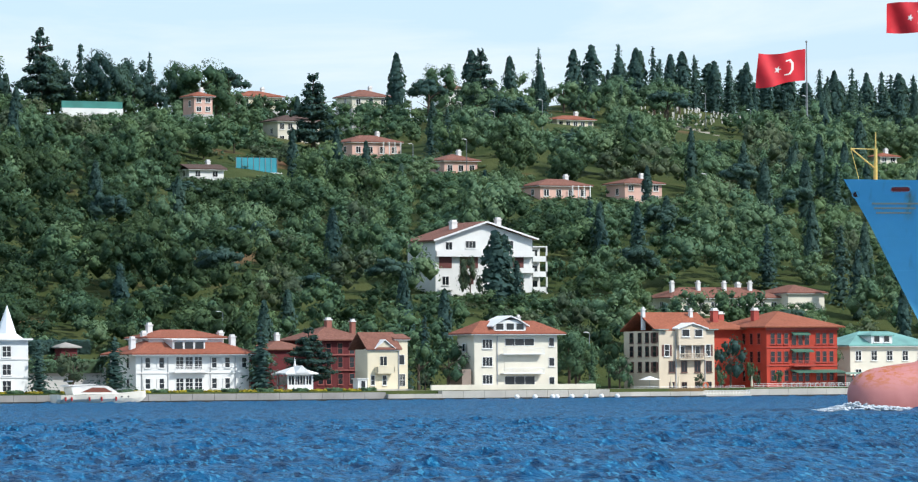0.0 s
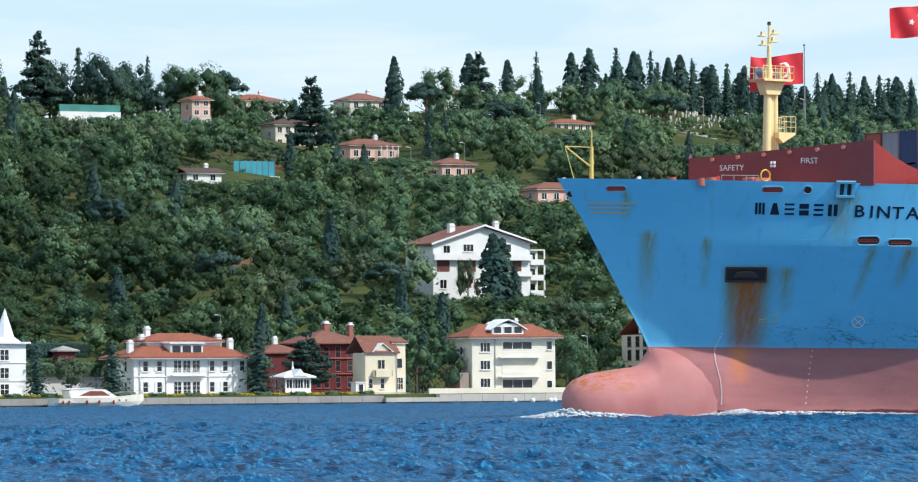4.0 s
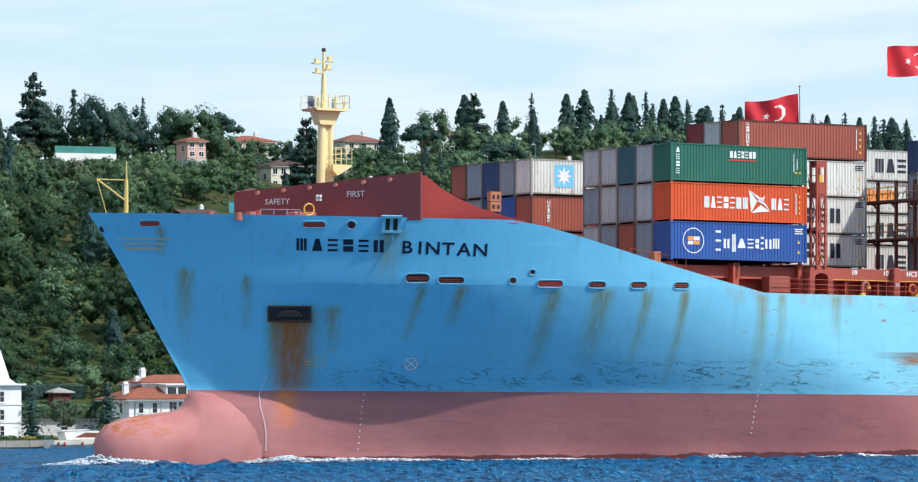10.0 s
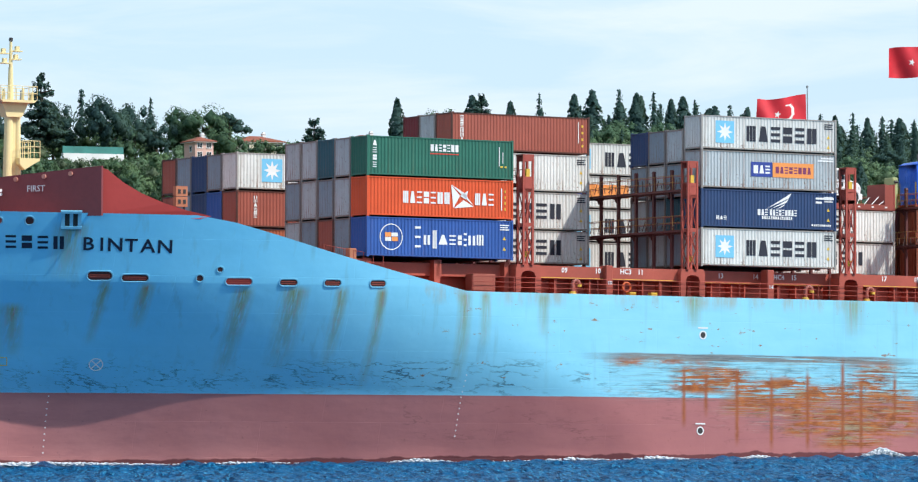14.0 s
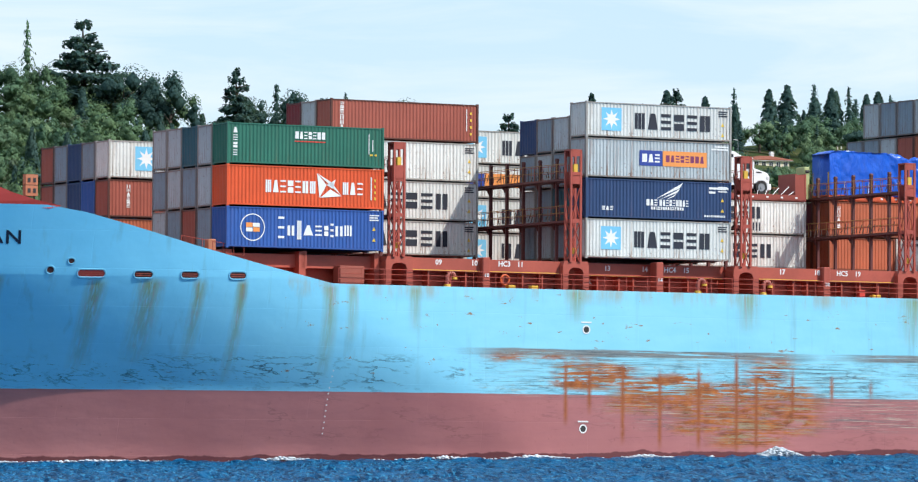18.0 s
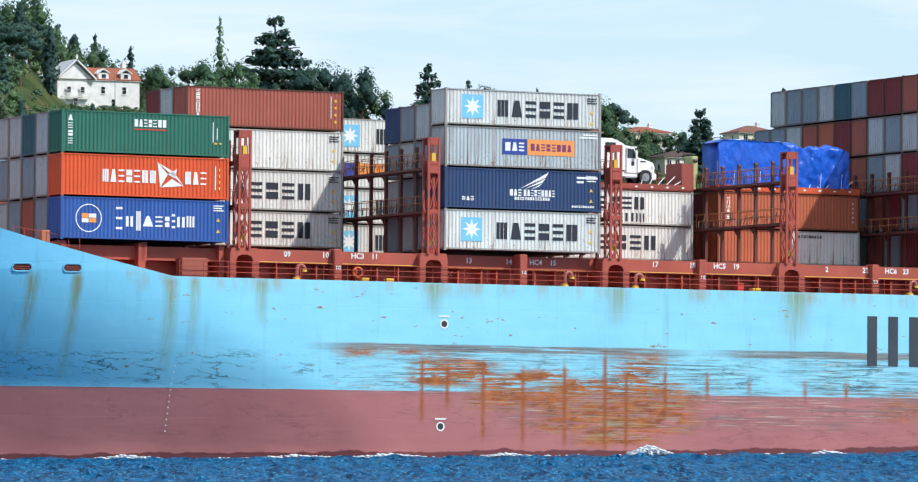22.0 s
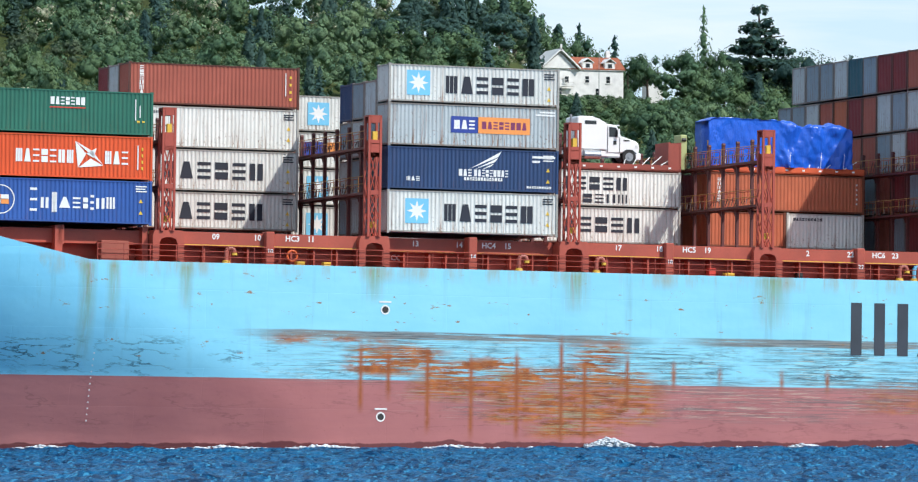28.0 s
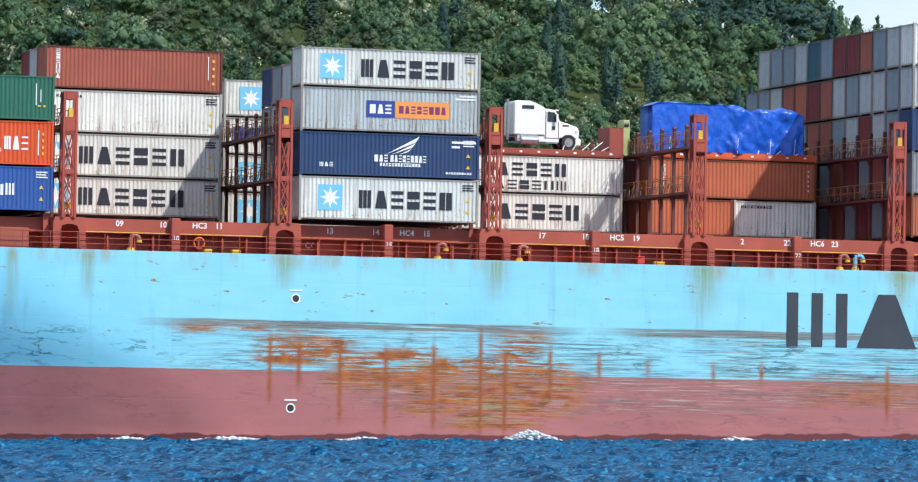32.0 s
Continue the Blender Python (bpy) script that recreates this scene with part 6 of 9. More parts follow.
def aft_wear(k, x, z, col, rust):
    """The long side: fender scrapes as fine level lines, rust that spreads from the frames, grey smears."""
    wx = k.math("ADD", x, k.math("MULTIPLY", k.math("SUBTRACT", k.noise(0.35, 4.0, 0.6, (0.6, 1, 1.5), (5, 0, 2)), 0.5), 4.5))
    wz = k.math("ADD", z, k.math("MULTIPLY", k.math("SUBTRACT", k.noise(0.5, 5.0, 0.65, (0.5, 1, 1), (9, 0, 4)), 0.5), 1.5))

    def lines(scale, thr, seed, stretch=(0.065, 1, 4.2), wide=0.02):
        return k.ramp(k.noise(scale, 8.0, 0.72, stretch, (seed, 0, 0)), thr, thr + wide)

    def lay(area, n, amount, base, colour):
        return k.mix(k.math("MULTIPLY", k.math("MULTIPLY", area, n), amount, True), base, colour)

    def area(x0, x1, z0, z1, sx=1.0, sz=0.25, ax=None, az=None):
        return k.math("MULTIPLY", k.band(wx if ax is None else ax, x0, x1, sx), k.band(wz if az is None else az, z0, z1, sz))

    # scraped field below the fender line: bare grey, pale primer, dark scores
    field = k.math("MULTIPLY", area(-7, 70, 4.4, 7.3, 3.0, 0.4), k.ramp(k.noise(0.45, 5.0, 0.65, (0.35, 1, 1.3), (61, 0, 0)), 0.36, 0.56))
    col = lay(field, lines(3.4, 0.50, 7.0, wide=0.04), 0.8, col, (0.075, 0.115, 0.135))
    col = lay(field, lines(4.6, 0.57, 17.0), 0.85, col, (0.52, 0.52, 0.43))
    col = lay(field, lines(5.5, 0.55, 23.0), 0.9, col, (0.03, 0.035, 0.035))
    # two long dark scrapes along the fender line
    for x0, x1, seed in ((-8.5, 18.0, 3.0), (22.0, 75.0, 6.0)):
        strip = area(x0, x1, 7.25, 7.75, 2.0, 0.05, az=k.math("ADD", z, k.math("MULTIPLY", k.math("SUBTRACT", k.noise(0.5, 3.0, 0.6, (0.3, 1, 1), (seed, 0, 0)), 0.5), 0.35)))
        col = lay(strip, lines(2.6, 0.40, seed, wide=0.05), 0.92, col, k.mix(lines(4.0, 0.50, seed + 2, wide=0.1), (0.20, 0.20, 0.19), (0.05, 0.055, 0.06)))
        col = lay(strip, lines(3.0, 0.60, seed + 4), 0.7, col, (0.34, 0.20, 0.09))
    # bare patches on the red
    low = k.math("MULTIPLY", area(3, 75, 2.2, 4.7, 3.0, 0.3), k.ramp(k.noise(0.4, 5.0, 0.65, (0.25, 1, 1.6), (67, 0, 0)), 0.38, 0.54))
    col = lay(low, lines(2.8, 0.495, 9.0, wide=0.05), 0.8, col, (0.16, 0.125, 0.125))
    col = lay(low, lines(5.0, 0.57, 29.0), 0.85, col, (0.50, 0.42, 0.33))
    # rust, stepping down aft
    spread = None
    for x0, x1, z0, z1 in ((-2.6, 4.2, 4.9, 6.9), (2.2, 10.0, 3.5, 6.0), (7.5, 19.5, 1.9, 5.5), (10.5, 16.0, 0.9, 2.6), (13.6, 17.0, 4.0, 7.4), (-8.0, -0.5, 6.9, 7.3), (35.0, 70.0, 2.8, 4.9)):
        a = area(x0, x1, z0, z1, 0.9, 0.22)
        a = k.math("MULTIPLY", a, 0.55 if x0 > 30 else 1.0)
        spread = a if spread is None else k.math("MAXIMUM", spread, a)
    col = lay(spread, k.math("MAXIMUM", lines(2.4, 0.475, 2.0, (0.12, 1, 3.0), 0.035), lines(0.8, 0.51, 52.0, (0.4, 1, 1.6), 0.05)), 1.0, col, rust)
    col = lay(spread, lines(3.2, 0.55, 33.0, (0.10, 1, 4.4)), 0.85, col, (0.30, 0.27, 0.17))
    col = lay(spread, lines(4.2, 0.58, 37.0), 0.7, col, (0.06, 0.03, 0.02))
    # the frames behind the plating
    ribs = None
    for rx, zl, zh in ((-1.84, 2.6, 6.8), (0.1, 3.6, 6.4), (2.87, 1.2, 6.6), (5.95, 1.0, 6.2), (9.21, 0.9, 6.4), (12.41, 0.6, 7.5), (14.1, 0.5, 6.0), (17.2, 3.4, 6.4), (20.6, 4.4, 6.0), (24.0, 4.6, 5.4), (28.6, 4.4, 5.4), (32.0, 4.2, 5.6), (41.0, 2.0, 5.4)):
        r = k.math("MULTIPLY", k.band(x, rx - 0.13, rx + 0.13, 0.14), k.band(wz, zl, zh, 0.5))
        ribs = r if ribs is None else k.math("MAXIMUM", ribs, r)
    col = lay(ribs, k.ramp(k.noise(2.2, 6.0, 0.7, (1, 1, 0.7), (4, 0, 0)), 0.30, 0.44), 1.0, col, k.mix(k.noise(2.5, 4.0), (0.16, 0.045, 0.016), (0.42, 0.12, 0.03)))
    # drips under the deck edge
    edge = k.math("MULTIPLY", k.band(z, 11.2, 12.4, 0.35), k.ramp(k.noise(1.0, 6.0, 0.7, (0.9, 1, 0.12), (41, 0, 0)), 0.46, 0.66))
    col = k.mix(k.math("MULTIPLY", edge, 0.55), col, (0.36, 0.27, 0.12))
    # small rusty chips on the blue
    chips = lay(k.band(z, 5.2, 11.6, 0.6), k.ramp(k.noise(1.3, 7.0, 0.75, (0.5, 1, 1.4), (47, 0, 0)), 0.635, 0.65), 0.9, col, (0.30, 0.13, 0.03))
    return chips


def hull_paint(fore):
    """Blue over red, scraped and rusted; the fore end and the long side wear differently."""
    k = Mat("hull_paint", 0.46, 0.0, 0.3)
    x, y, z = k.axes()
    wob = k.math("MULTIPLY", k.math("SUBTRACT", k.noise(0.9, 2.0), 0.5), 0.05)
    big = k.ramp(k.noise(0.10, 4.0), 0.3, 0.7)
    blue = k.mix(big, (0.132, 0.53, 0.81), (0.170, 0.60, 0.87))
    # blue fades aft; the light difference between bow and side is painted in too
    fade = k.n("MapRange")
    fade.inputs["From Min"].default_value, fade.inputs["From Max"].default_value = -46.0, -8.0
    k.link(k.math("ADD", x, k.math("MULTIPLY", k.math("SUBTRACT", k.noise(0.12, 3.0), 0.5), 16.0)), fade.inputs["Value"])
    blue = k.mix(fade.outputs["Result"], blue, k.mix(big, (0.235, 0.59, 0.745), (0.285, 0.66, 0.785)))
    plate = k.ramp(k.noise(0.9, 5.0, 0.6, (0.25, 1, 1.2)), 0.35, 0.7)
    blue = k.mix(k.math("MULTIPLY", plate, 0.18), blue, (0.10, 0.42, 0.62))
    pink = k.mix(big, (0.42, 0.160, 0.152), (0.51, 0.218, 0.205))
    # the red goes darker aft by the same blend
    pink = k.mix(fade.outputs["Result"], pink, k.mix(big, (0.35, 0.128, 0.125), (0.44, 0.172, 0.165)))
    smear = k.ramp(k.noise(1.1, 6.0, 0.65, (0.18, 1, 1.6)), 0.42, 0.72)
    pink = k.mix(k.math("MULTIPLY", smear, 0.45), pink, (0.32, 0.120, 0.128))
    spots = k.ramp(k.noise(2.6, 5.0, 0.6), 0.66, 0.72)
    pink = k.mix(k.math("MULTIPLY", spots, 0.3), pink, (0.06, 0.03, 0.035))
    # long scrapes left by fenders and tugs
    def scrape(x0, x1, z0, z1, thr, scale, colour, amount, base, seed=0.0):
        area = k.math("MULTIPLY", k.band(x, x0, x1, 2.5), k.band(z, z0, z1, 0.35))
        n = k.ramp(k.noise(scale, 7.0, 0.68, (0.11, 1, 1.9), (seed, 0, 0)), thr, thr + 0.06)
        return k.mix(k.math("MULTIPLY", k.math("MULTIPLY", area, n), amount), base, colour)
    def scribble(x0, x1, z0, z1, scale, colour, amount, base, seed):
        """Thin curling lines, as fenders and ropes leave them."""
        area = k.math("MULTIPLY", k.band(x, x0, x1, 2.5), k.band(z, z0, z1, 0.4))
        area = k.math("MULTIPLY", area, k.ramp(k.noise(0.5, 4.0, 0.6, (0.5, 1, 1), (seed, 3, 0)), 0.42, 0.58))
        n = k.math("ABSOLUTE", k.math("SUBTRACT", k.noise(scale, 5.0, 0.6, (0.26, 1, 1.3), (seed, 0, 0)), 0.5))
        line = k.ramp(n, 0.006, 0.022, (1, 1, 1, 1), (0, 0, 0, 1))
        return k.mix(k.math("MULTIPLY", k.math("MULTIPLY", area, line), amount), base, colour)
    level = k.math("ADD", z, wob)
    col = k.mix(k.band(level, -9, 4.52, 0.02), blue, pink)
    dark = (0.035, 0.045, 0.055)
    col = scribble(-50, 40, 4.7, 6.9, 0.9, (0.02, 0.05, 0.08), 0.8, col, 15.0)
    if fore:
        col = scrape(-34, -20, 4.9, 6.0, 0.60, 3.0, (0.17, 0.065, 0.02), 0.9, col, 21.0)
        col = scrape(-52, -22, 4.75, 6.4, 0.60, 3.6, (0.05, 0.06, 0.05), 0.8, col, 24.0)
    else:
        col = scribble(-25, 90, 1.2, 4.4, 0.7, (0.09, 0.04, 0.045), 0.35, col, 12.0)
        rust = k.mix(k.ramp(k.noise(1.6, 6.0, 0.7, (0.5, 1, 1.2)), 0.34, 0.66), (0.17, 0.048, 0.018), (0.50, 0.155, 0.035))
        col = aft_wear(k, x, z, col, rust)
    # streaks that run down from openings, pipes and plate edges; on the flared bow they fall inboard and aft
    slant = k.math("SUBTRACT", x, k.math("MULTIPLY", y, 0.5))
    runs = None
    for rx, w, zt, zb in ((-55.6, 0.3, 10.2, 6.0), (-52.0, 0.5, 10.6, 7.0), (-58.0, 0.3, 12.8, 9.0), (-37.2, 0.45, 11.9, 5.8), (-33.6, 0.6, 12.0, 6.3),
                          (-30.2, 0.3, 12.0, 6.5), (-27.2, 0.28, 12.0, 5.0), (-46.5, 0.25, 12.2, 8.0), (-43.8, 0.35, 12.1, 9.0), (-61.8, 0.5, 13.3, 8.2),
                          (-63.9, 0.3, 16.3, 14.0), (-49.3, 0.7, 16.2, 12.4), (-20.6, 0.35, 11.9, 5.6), (-18.9, 0.3, 11.9, 8.0), (-14.0, 0.3, 11.9, 8.8),
                          (-1.0, 0.45, 12.0, 9.6), (13.4, 0.6, 12.0, 9.2), (27.8, 0.8, 12.0, 8.4), (41.9, 0.6, 12.0, 9.0)):
        if (rx < -24) != fore:
            continue
        fade = k.n("MapRange")
        fade.inputs["From Min"].default_value, fade.inputs["From Max"].default_value = zb, zt
        fade.inputs["To Min"].default_value, fade.inputs["To Max"].default_value = 0.15, 1.0
        k.link(z, fade.inputs["Value"])
        r = k.math("MULTIPLY", k.math("MULTIPLY", k.band(slant, rx - 0.5 * inset(rx, zt) - w * 1.1, rx - 0.5 * inset(rx, zt) + w * 1.1, w * 0.9) if rx < -50 else k.band(x, rx - w * 1.1, rx + w * 1.1, w * 0.9), k.band(z, zb, zt, 0.25)), fade.outputs["Result"])
        runs = r if runs is None else k.math("ADD", runs, r, True)
    n = k.ramp(k.noise(1.5, 6.0, 0.6, (3.2, 1, 0.16)), 0.27, 0.52)
    col = k.mix(k.math("MULTIPLY", k.math("MULTIPLY", runs, n), 0.9), col, k.mix(k.ramp(k.noise(1.6, 5.0, 0.6, (3, 1, 0.3)), 0.50, 0.68), (0.21, 0.27, 0.09), (0.34, 0.13, 0.03)))
    # the broad rust plume that runs down from the anchor
    grain = k.ramp(k.noise(1.3, 6.0, 0.65, (2.6, 1, 0.22), (8, 0, 0)), 0.25, 0.60)
    def plume(mid, half, soft, z0, z1, colour, amount, base, down):
        fall = k.n("MapRange")
        fall.inputs["From Min"].default_value, fall.inputs["From Max"].default_value = z0, z1
        fall.inputs["To Min"].default_value, fall.inputs["To Max"].default_value = down, 1.0
        k.link(z, fall.inputs["Value"])
        area = k.math("MULTIPLY", k.math("MULTIPLY", k.band(slant, mid - 0.5 * inset(mid, 9.6) - half, mid - 0.5 * inset(mid, 9.6) + half, soft), k.band(z, z0, z1, 0.35)), fall.outputs["Result"])
        return k.mix(k.math("MULTIPLY", k.math("MULTIPLY", area, k.math("ADD", k.math("MULTIPLY", grain, 0.45), 0.55)), amount, True), base, colour)
    if fore:
        col = plume(-54.3, 2.0, 0.6, 4.7, 10.6, (0.17, 0.23, 0.09), 1.0, col, 0.25)
        col = plume(-54.3, 1.25, 0.7, 4.5, 9.9, (0.36, 0.125, 0.028), 1.15, col, 0.7)
        col = plume(-54.6, 0.75, 0.5, 1.7, 4.55, (0.70, 0.21, 0.05), 1.0, col, 0.3)
    # faint green-brown wash that runs down everywhere
    wash = k.ramp(k.noise(0.8, 5.0, 0.6, (1.5, 1, 0.10), (31, 0, 0)), 0.58, 0.78)
    col = k.mix(k.math("MULTIPLY", k.math("MULTIPLY", wash, k.band(z, 6, 30, 2.0)), 0.3), col, (0.10, 0.12, 0.09))
    # wet weed line at the water
    weed = k.math("ADD", z, k.math("MULTIPLY", k.noise(0.35, 5.0, 0.6), -0.9))
    trim = k.math("SUBTRACT", weed, k.math("MULTIPLY", x, 0.0148))
    col = k.mix(k.math("MULTIPLY", k.band(trim, -9, -0.05, 0.04), 0.8), col, (0.075, 0.014, 0.018))
    k.color(col)
    # plating: welded seams and slight dents
    seam = k.n("TexBrick", Scale=1.0)
    for key, value in (("Brick Width", 8.4), ("Row Height", 2.55), ("Mortar Size", 0.018), ("Mortar Smooth", 0.3)):
        seam.inputs[key].default_value = value
    k.link(k.coord(turn=(math.pi / 2, 0, 0)), seam.inputs["Vector"])
    k.bump(k.math("SUBTRACT", k.noise(0.4, 4.0), k.math("MULTIPLY", seam.outputs["Fac"], 0.5)), 0.4, 0.12)
    return k.m


HULL, HULL_AFT = hull_paint(True), hull_paint(False)


def hull_mesh():
    """The shell: stations along the length, each from below the water to the sheer, both sides."""
    us = [((i / 128.0) ** 1.5) for i in range(129)]
    fine = [-4.0, -2, -1, 0, 1, 2, 3.0, 3.6, 4.2, 4.55, 5, 6, 7, 8, 9, 10, 11, 12.2, 12.3]
    tops = 7
    grid, verts, faces = {}, [], []
    stations = 129 + 10
    for side in (0, 1):
        for i in range(stations):
            for j in range(len(fine) + tops):
                def place(zz):
                    if i < 129:
                        return stem(zz) + us[i] * 68.0
                    return stem(zz) * 0 + np.interp(i, [128, 138], [stem(zz) + 68.0, 185.0])
                if j < len(fine):
                    z = fine[j]
                    x = place(z)
                    top = sheer(x)
                    z = min(z, top - 0.002 * (len(fine) - j))
                else:
                    x = place(15.0)
                    for _ in range(4):
                        top = sheer(x)
                        z = min(12.3, top - 0.002) + (top - min(12.3, top - 0.002)) * (j - len(fine) + 1) / tops
                        x = place(z)
                a = inset(x, z) if x < 20 else -0.15
                y = a if side == 0 else 2 * CL - a
                grid[side, i, j] = len(verts)
                verts.append((x, y, z))
    rows = len(fine) + tops
    for side in (0, 1):
        for i in range(stations - 1):
            for j in range(rows - 1):
                q = [grid[side, i, j], grid[side, i + 1, j], grid[side, i + 1, j + 1], grid[side, i, j + 1]]
                faces.append(q if side == 0 else q[::-1])
    for j in range(rows - 1):
        if j > 5:
            faces.append([grid[0, 0, j], grid[0, 0, j + 1], grid[1, 0, j + 1], grid[1, 0, j]])
        e = stations - 1
        faces.append([grid[0, e, j], grid[1, e, j], grid[1, e, j + 1], grid[0, e, j + 1]])
    me = numpy_mesh("hull", np.array(verts), np.array(faces), HULL, smooth=True)
    me.materials.append(HULL_AFT)
    for p in me.polygons:
        p.material_index = 1 if p.center.x > -24.0 else 0
    return me


ship = empty("container_ship", "blue container ship with red boot-top, rusty scraped sides, under way", "ship")
MOVERS.append((ship, Matrix.Identity(4)))
hull = part("hull", hull_mesh(), None, ship, "blue and red steel hull with rust streaks")


def side_pose(x, z, turn=0.0, out=0.02):
    """A pose on the port side at x, z: local x runs aft along the plating, y up, z outboard."""
    e = 0.4
    p = Vector((x, inset(x, z), z))
    ax = (Vector((x + e, inset(x + e, z), z)) - Vector((x - e, inset(x - e, z), z))).normalized()
    up = (Vector((x, inset(x, z + e), z + e)) - Vector((x, inset(x, z - e), z - e))).normalized()
    nz = ax.cross(up).normalized()
    up = nz.cross(ax)
    m = Matrix((ax, up, nz)).transposed().to_4x4()
    m.translation = p + nz * out
    return m @ pose(0, 0, 0, 0, 0, turn)


def bulb_mesh():
    bm = bmesh.new()
    rings, n = [], 20
    prof = [(-67.62, 0.05, 0.05), (-67.55, 0.5, 0.55), (-67.3, 1.0, 1.1), (-66.7, 1.55, 1.75), (-65.6, 2.0, 2.2), (-64.2, 2.2, 2.45), (-62.6, 2.22, 2.68), (-61.6, 2.2, 2.8), (-60.9, 2.16, 3.0),
            (-60.4, 2.1, 3.4), (-60.05, 2.06, 4.0), (-59.7, 2.08, 4.5), (-58.6, 2.16, 4.5), (-57.2, 2.28, 4.4), (-55.8, 2.4, 4.2), (-54.4, 2.48, 3.9), (-52.5, 2.45, 3.2), (-50.8, 1.8, 2.0), (-49, 0.1, 1.0)]
    for x, ry, rz in prof:
        rings.append([bm.verts.new((x, CL + ry * math.cos(a), 0.35 + rz * (0.92 if math.sin(a) > 0 else 1.2) * math.sin(a))) for a in (i * math.tau / n for i in range(n))])
    for a, b in zip(rings, rings[1:]):
        for i in range(n):
            bm.faces.new((a[i], a[(i + 1) % n], b[(i + 1) % n], b[i]))
    bm.faces.new(rings[0][::-1])
    return mesh_of("bulb", bm, bulb_paint(), True)


def bulb_paint():
    k = Mat("bulb_paint", 0.62, 0.0, 0.2)
    col = k.mix(k.ramp(k.noise(0.4, 4.0), 0.3, 0.7), (0.42, 0.160, 0.152), (0.51, 0.218, 0.205))
    x, y, z = k.axes()
    scr = k.ramp(k.noise(1.6, 6.0, 0.68, (0.5, 1.2, 1.6), (3.0, 0.0, 0.0)), 0.47, 0.58)
    up = k.band(z, 1.2, 5.0, 0.6)
    col = k.mix(k.math("MULTIPLY", k.math("MULTIPLY", scr, up), k.band(x, -70, -62.6, 2.0)), col, (0.42, 0.13, 0.035))
    k.color(col)
    k.bump(k.noise(0.6, 3.0), 0.3, 0.1)
    return k.m


part("bulbous_bow", bulb_mesh(), None, hull, "dull red bulbous bow with orange scratches")

# decks
boxes("main_deck", [(-20, 184.8, 0.1, 32.9, 11.5, 11.95)], DECK_RED, ship, "red painted main deck")


def fore_deck():
    bm = bmesh.new()
    xs = [-67.0 + i * 1.5 for i in range(32)]
    top = []
    for x in xs:
        z = sheer(x) - 0.35
        a = inset(x, min(z, 17)) + 0.12
        top.append((bm.verts.new((x, min(a, CL - 0.05), z)), bm.verts.new((x, max(2 * CL - a, CL + 0.05), z))))
    for (a, b), (c, d) in zip(top, top[1:]):
        bm.faces.new((a, b, d, c))
    return bm


part("forecastle_deck", fore_deck(), DECK_RED, ship, "red forecastle deck")


def breakwater():
    """A V of plating across the forecastle, with side wings that sweep down aft."""
    # the V plating's red is darkened to paint in shade on its fore face
    bw = part("breakwater", breakwater_mesh(), plain("breakwater_shaded_red_paint", (0.23, 0.042, 0.045), 0.6, grain=1.0, vary=0.25), ship, "red breakwater with round holes")
    bm = bmesh.new()
    outline = [(-47.9, 16.9), (-47.9, 20.3), (-47.2, 20.05), (-46.2, 19.2), (-45.0, 18.45), (-43.4, 17.75), (-41.8, 17.25), (-40.2, 16.9), (-41, 16.7)]
    v0, v1 = [], []
    for x, z in outline:
        a = inset(x, 16.8)
        v0.append(bm.verts.new((x, a - 0.01, z)))
        v1.append(bm.verts.new((x, a + 0.14, z)))
    bm.faces.new(v0)
    bm.faces.new(v1[::-1])
    n = len(outline)
    for i in range(n):
        bm.faces.new((v0[i], v1[i], v1[(i + 1) % n], v0[(i + 1) % n]))
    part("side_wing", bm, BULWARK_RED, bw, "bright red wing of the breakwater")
    a, b = Vector((-56.4, CL, 0)), Vector((-47.9, 3.75, 0))
    way = (b - a).normalized()
    nrm = way.cross(Vector((0, 0, 1))).normalized()
    if nrm.x > 0:
        nrm = -nrm
    for s in (0.13, 0.27, 0.41, 0.55, 0.70, 0.84):
        c = a.lerp(b, s)
        z = 18.9 + s * 1.05
        bm = bmesh.new()
        add_tube(bm, c + nrm * 0.16 + Vector((0, 0, z)), c + nrm * 0.02 + Vector((0, 0, z)), 0.16, n=12)
        part("round_hole", bm, plain_cache("hole_pink", (0.62, 0.25, 0.18)), bw, "rimmed round hole")
    m = Matrix((way, Vector((0, 0, 1)), nrm * 1.0)).transposed().to_4x4()
    for words, s, z in (("SAFETY", 0.24, 18.35), ("FIRST", 0.66, 18.78)):
        mm = m.copy()
        mm.translation = a.lerp(b, s) + nrm * 0.16 + Vector((0, 0, z))
        text_part("lettering", words, 0.62, INK["white"], bw, mm, "white painted words")
    for dy in (0, 0.34):
        for dz in (0, 0.26):
            mm = a.lerp(b, 0.455 + dy * 0.05) + nrm * 0.15
            boxes("mark", [(mm.x - 0.08, mm.x + 0.08, mm.y - 0.08, mm.y + 0.08, 18.35 + dz, 18.55 + dz)], INK["white"], bw)


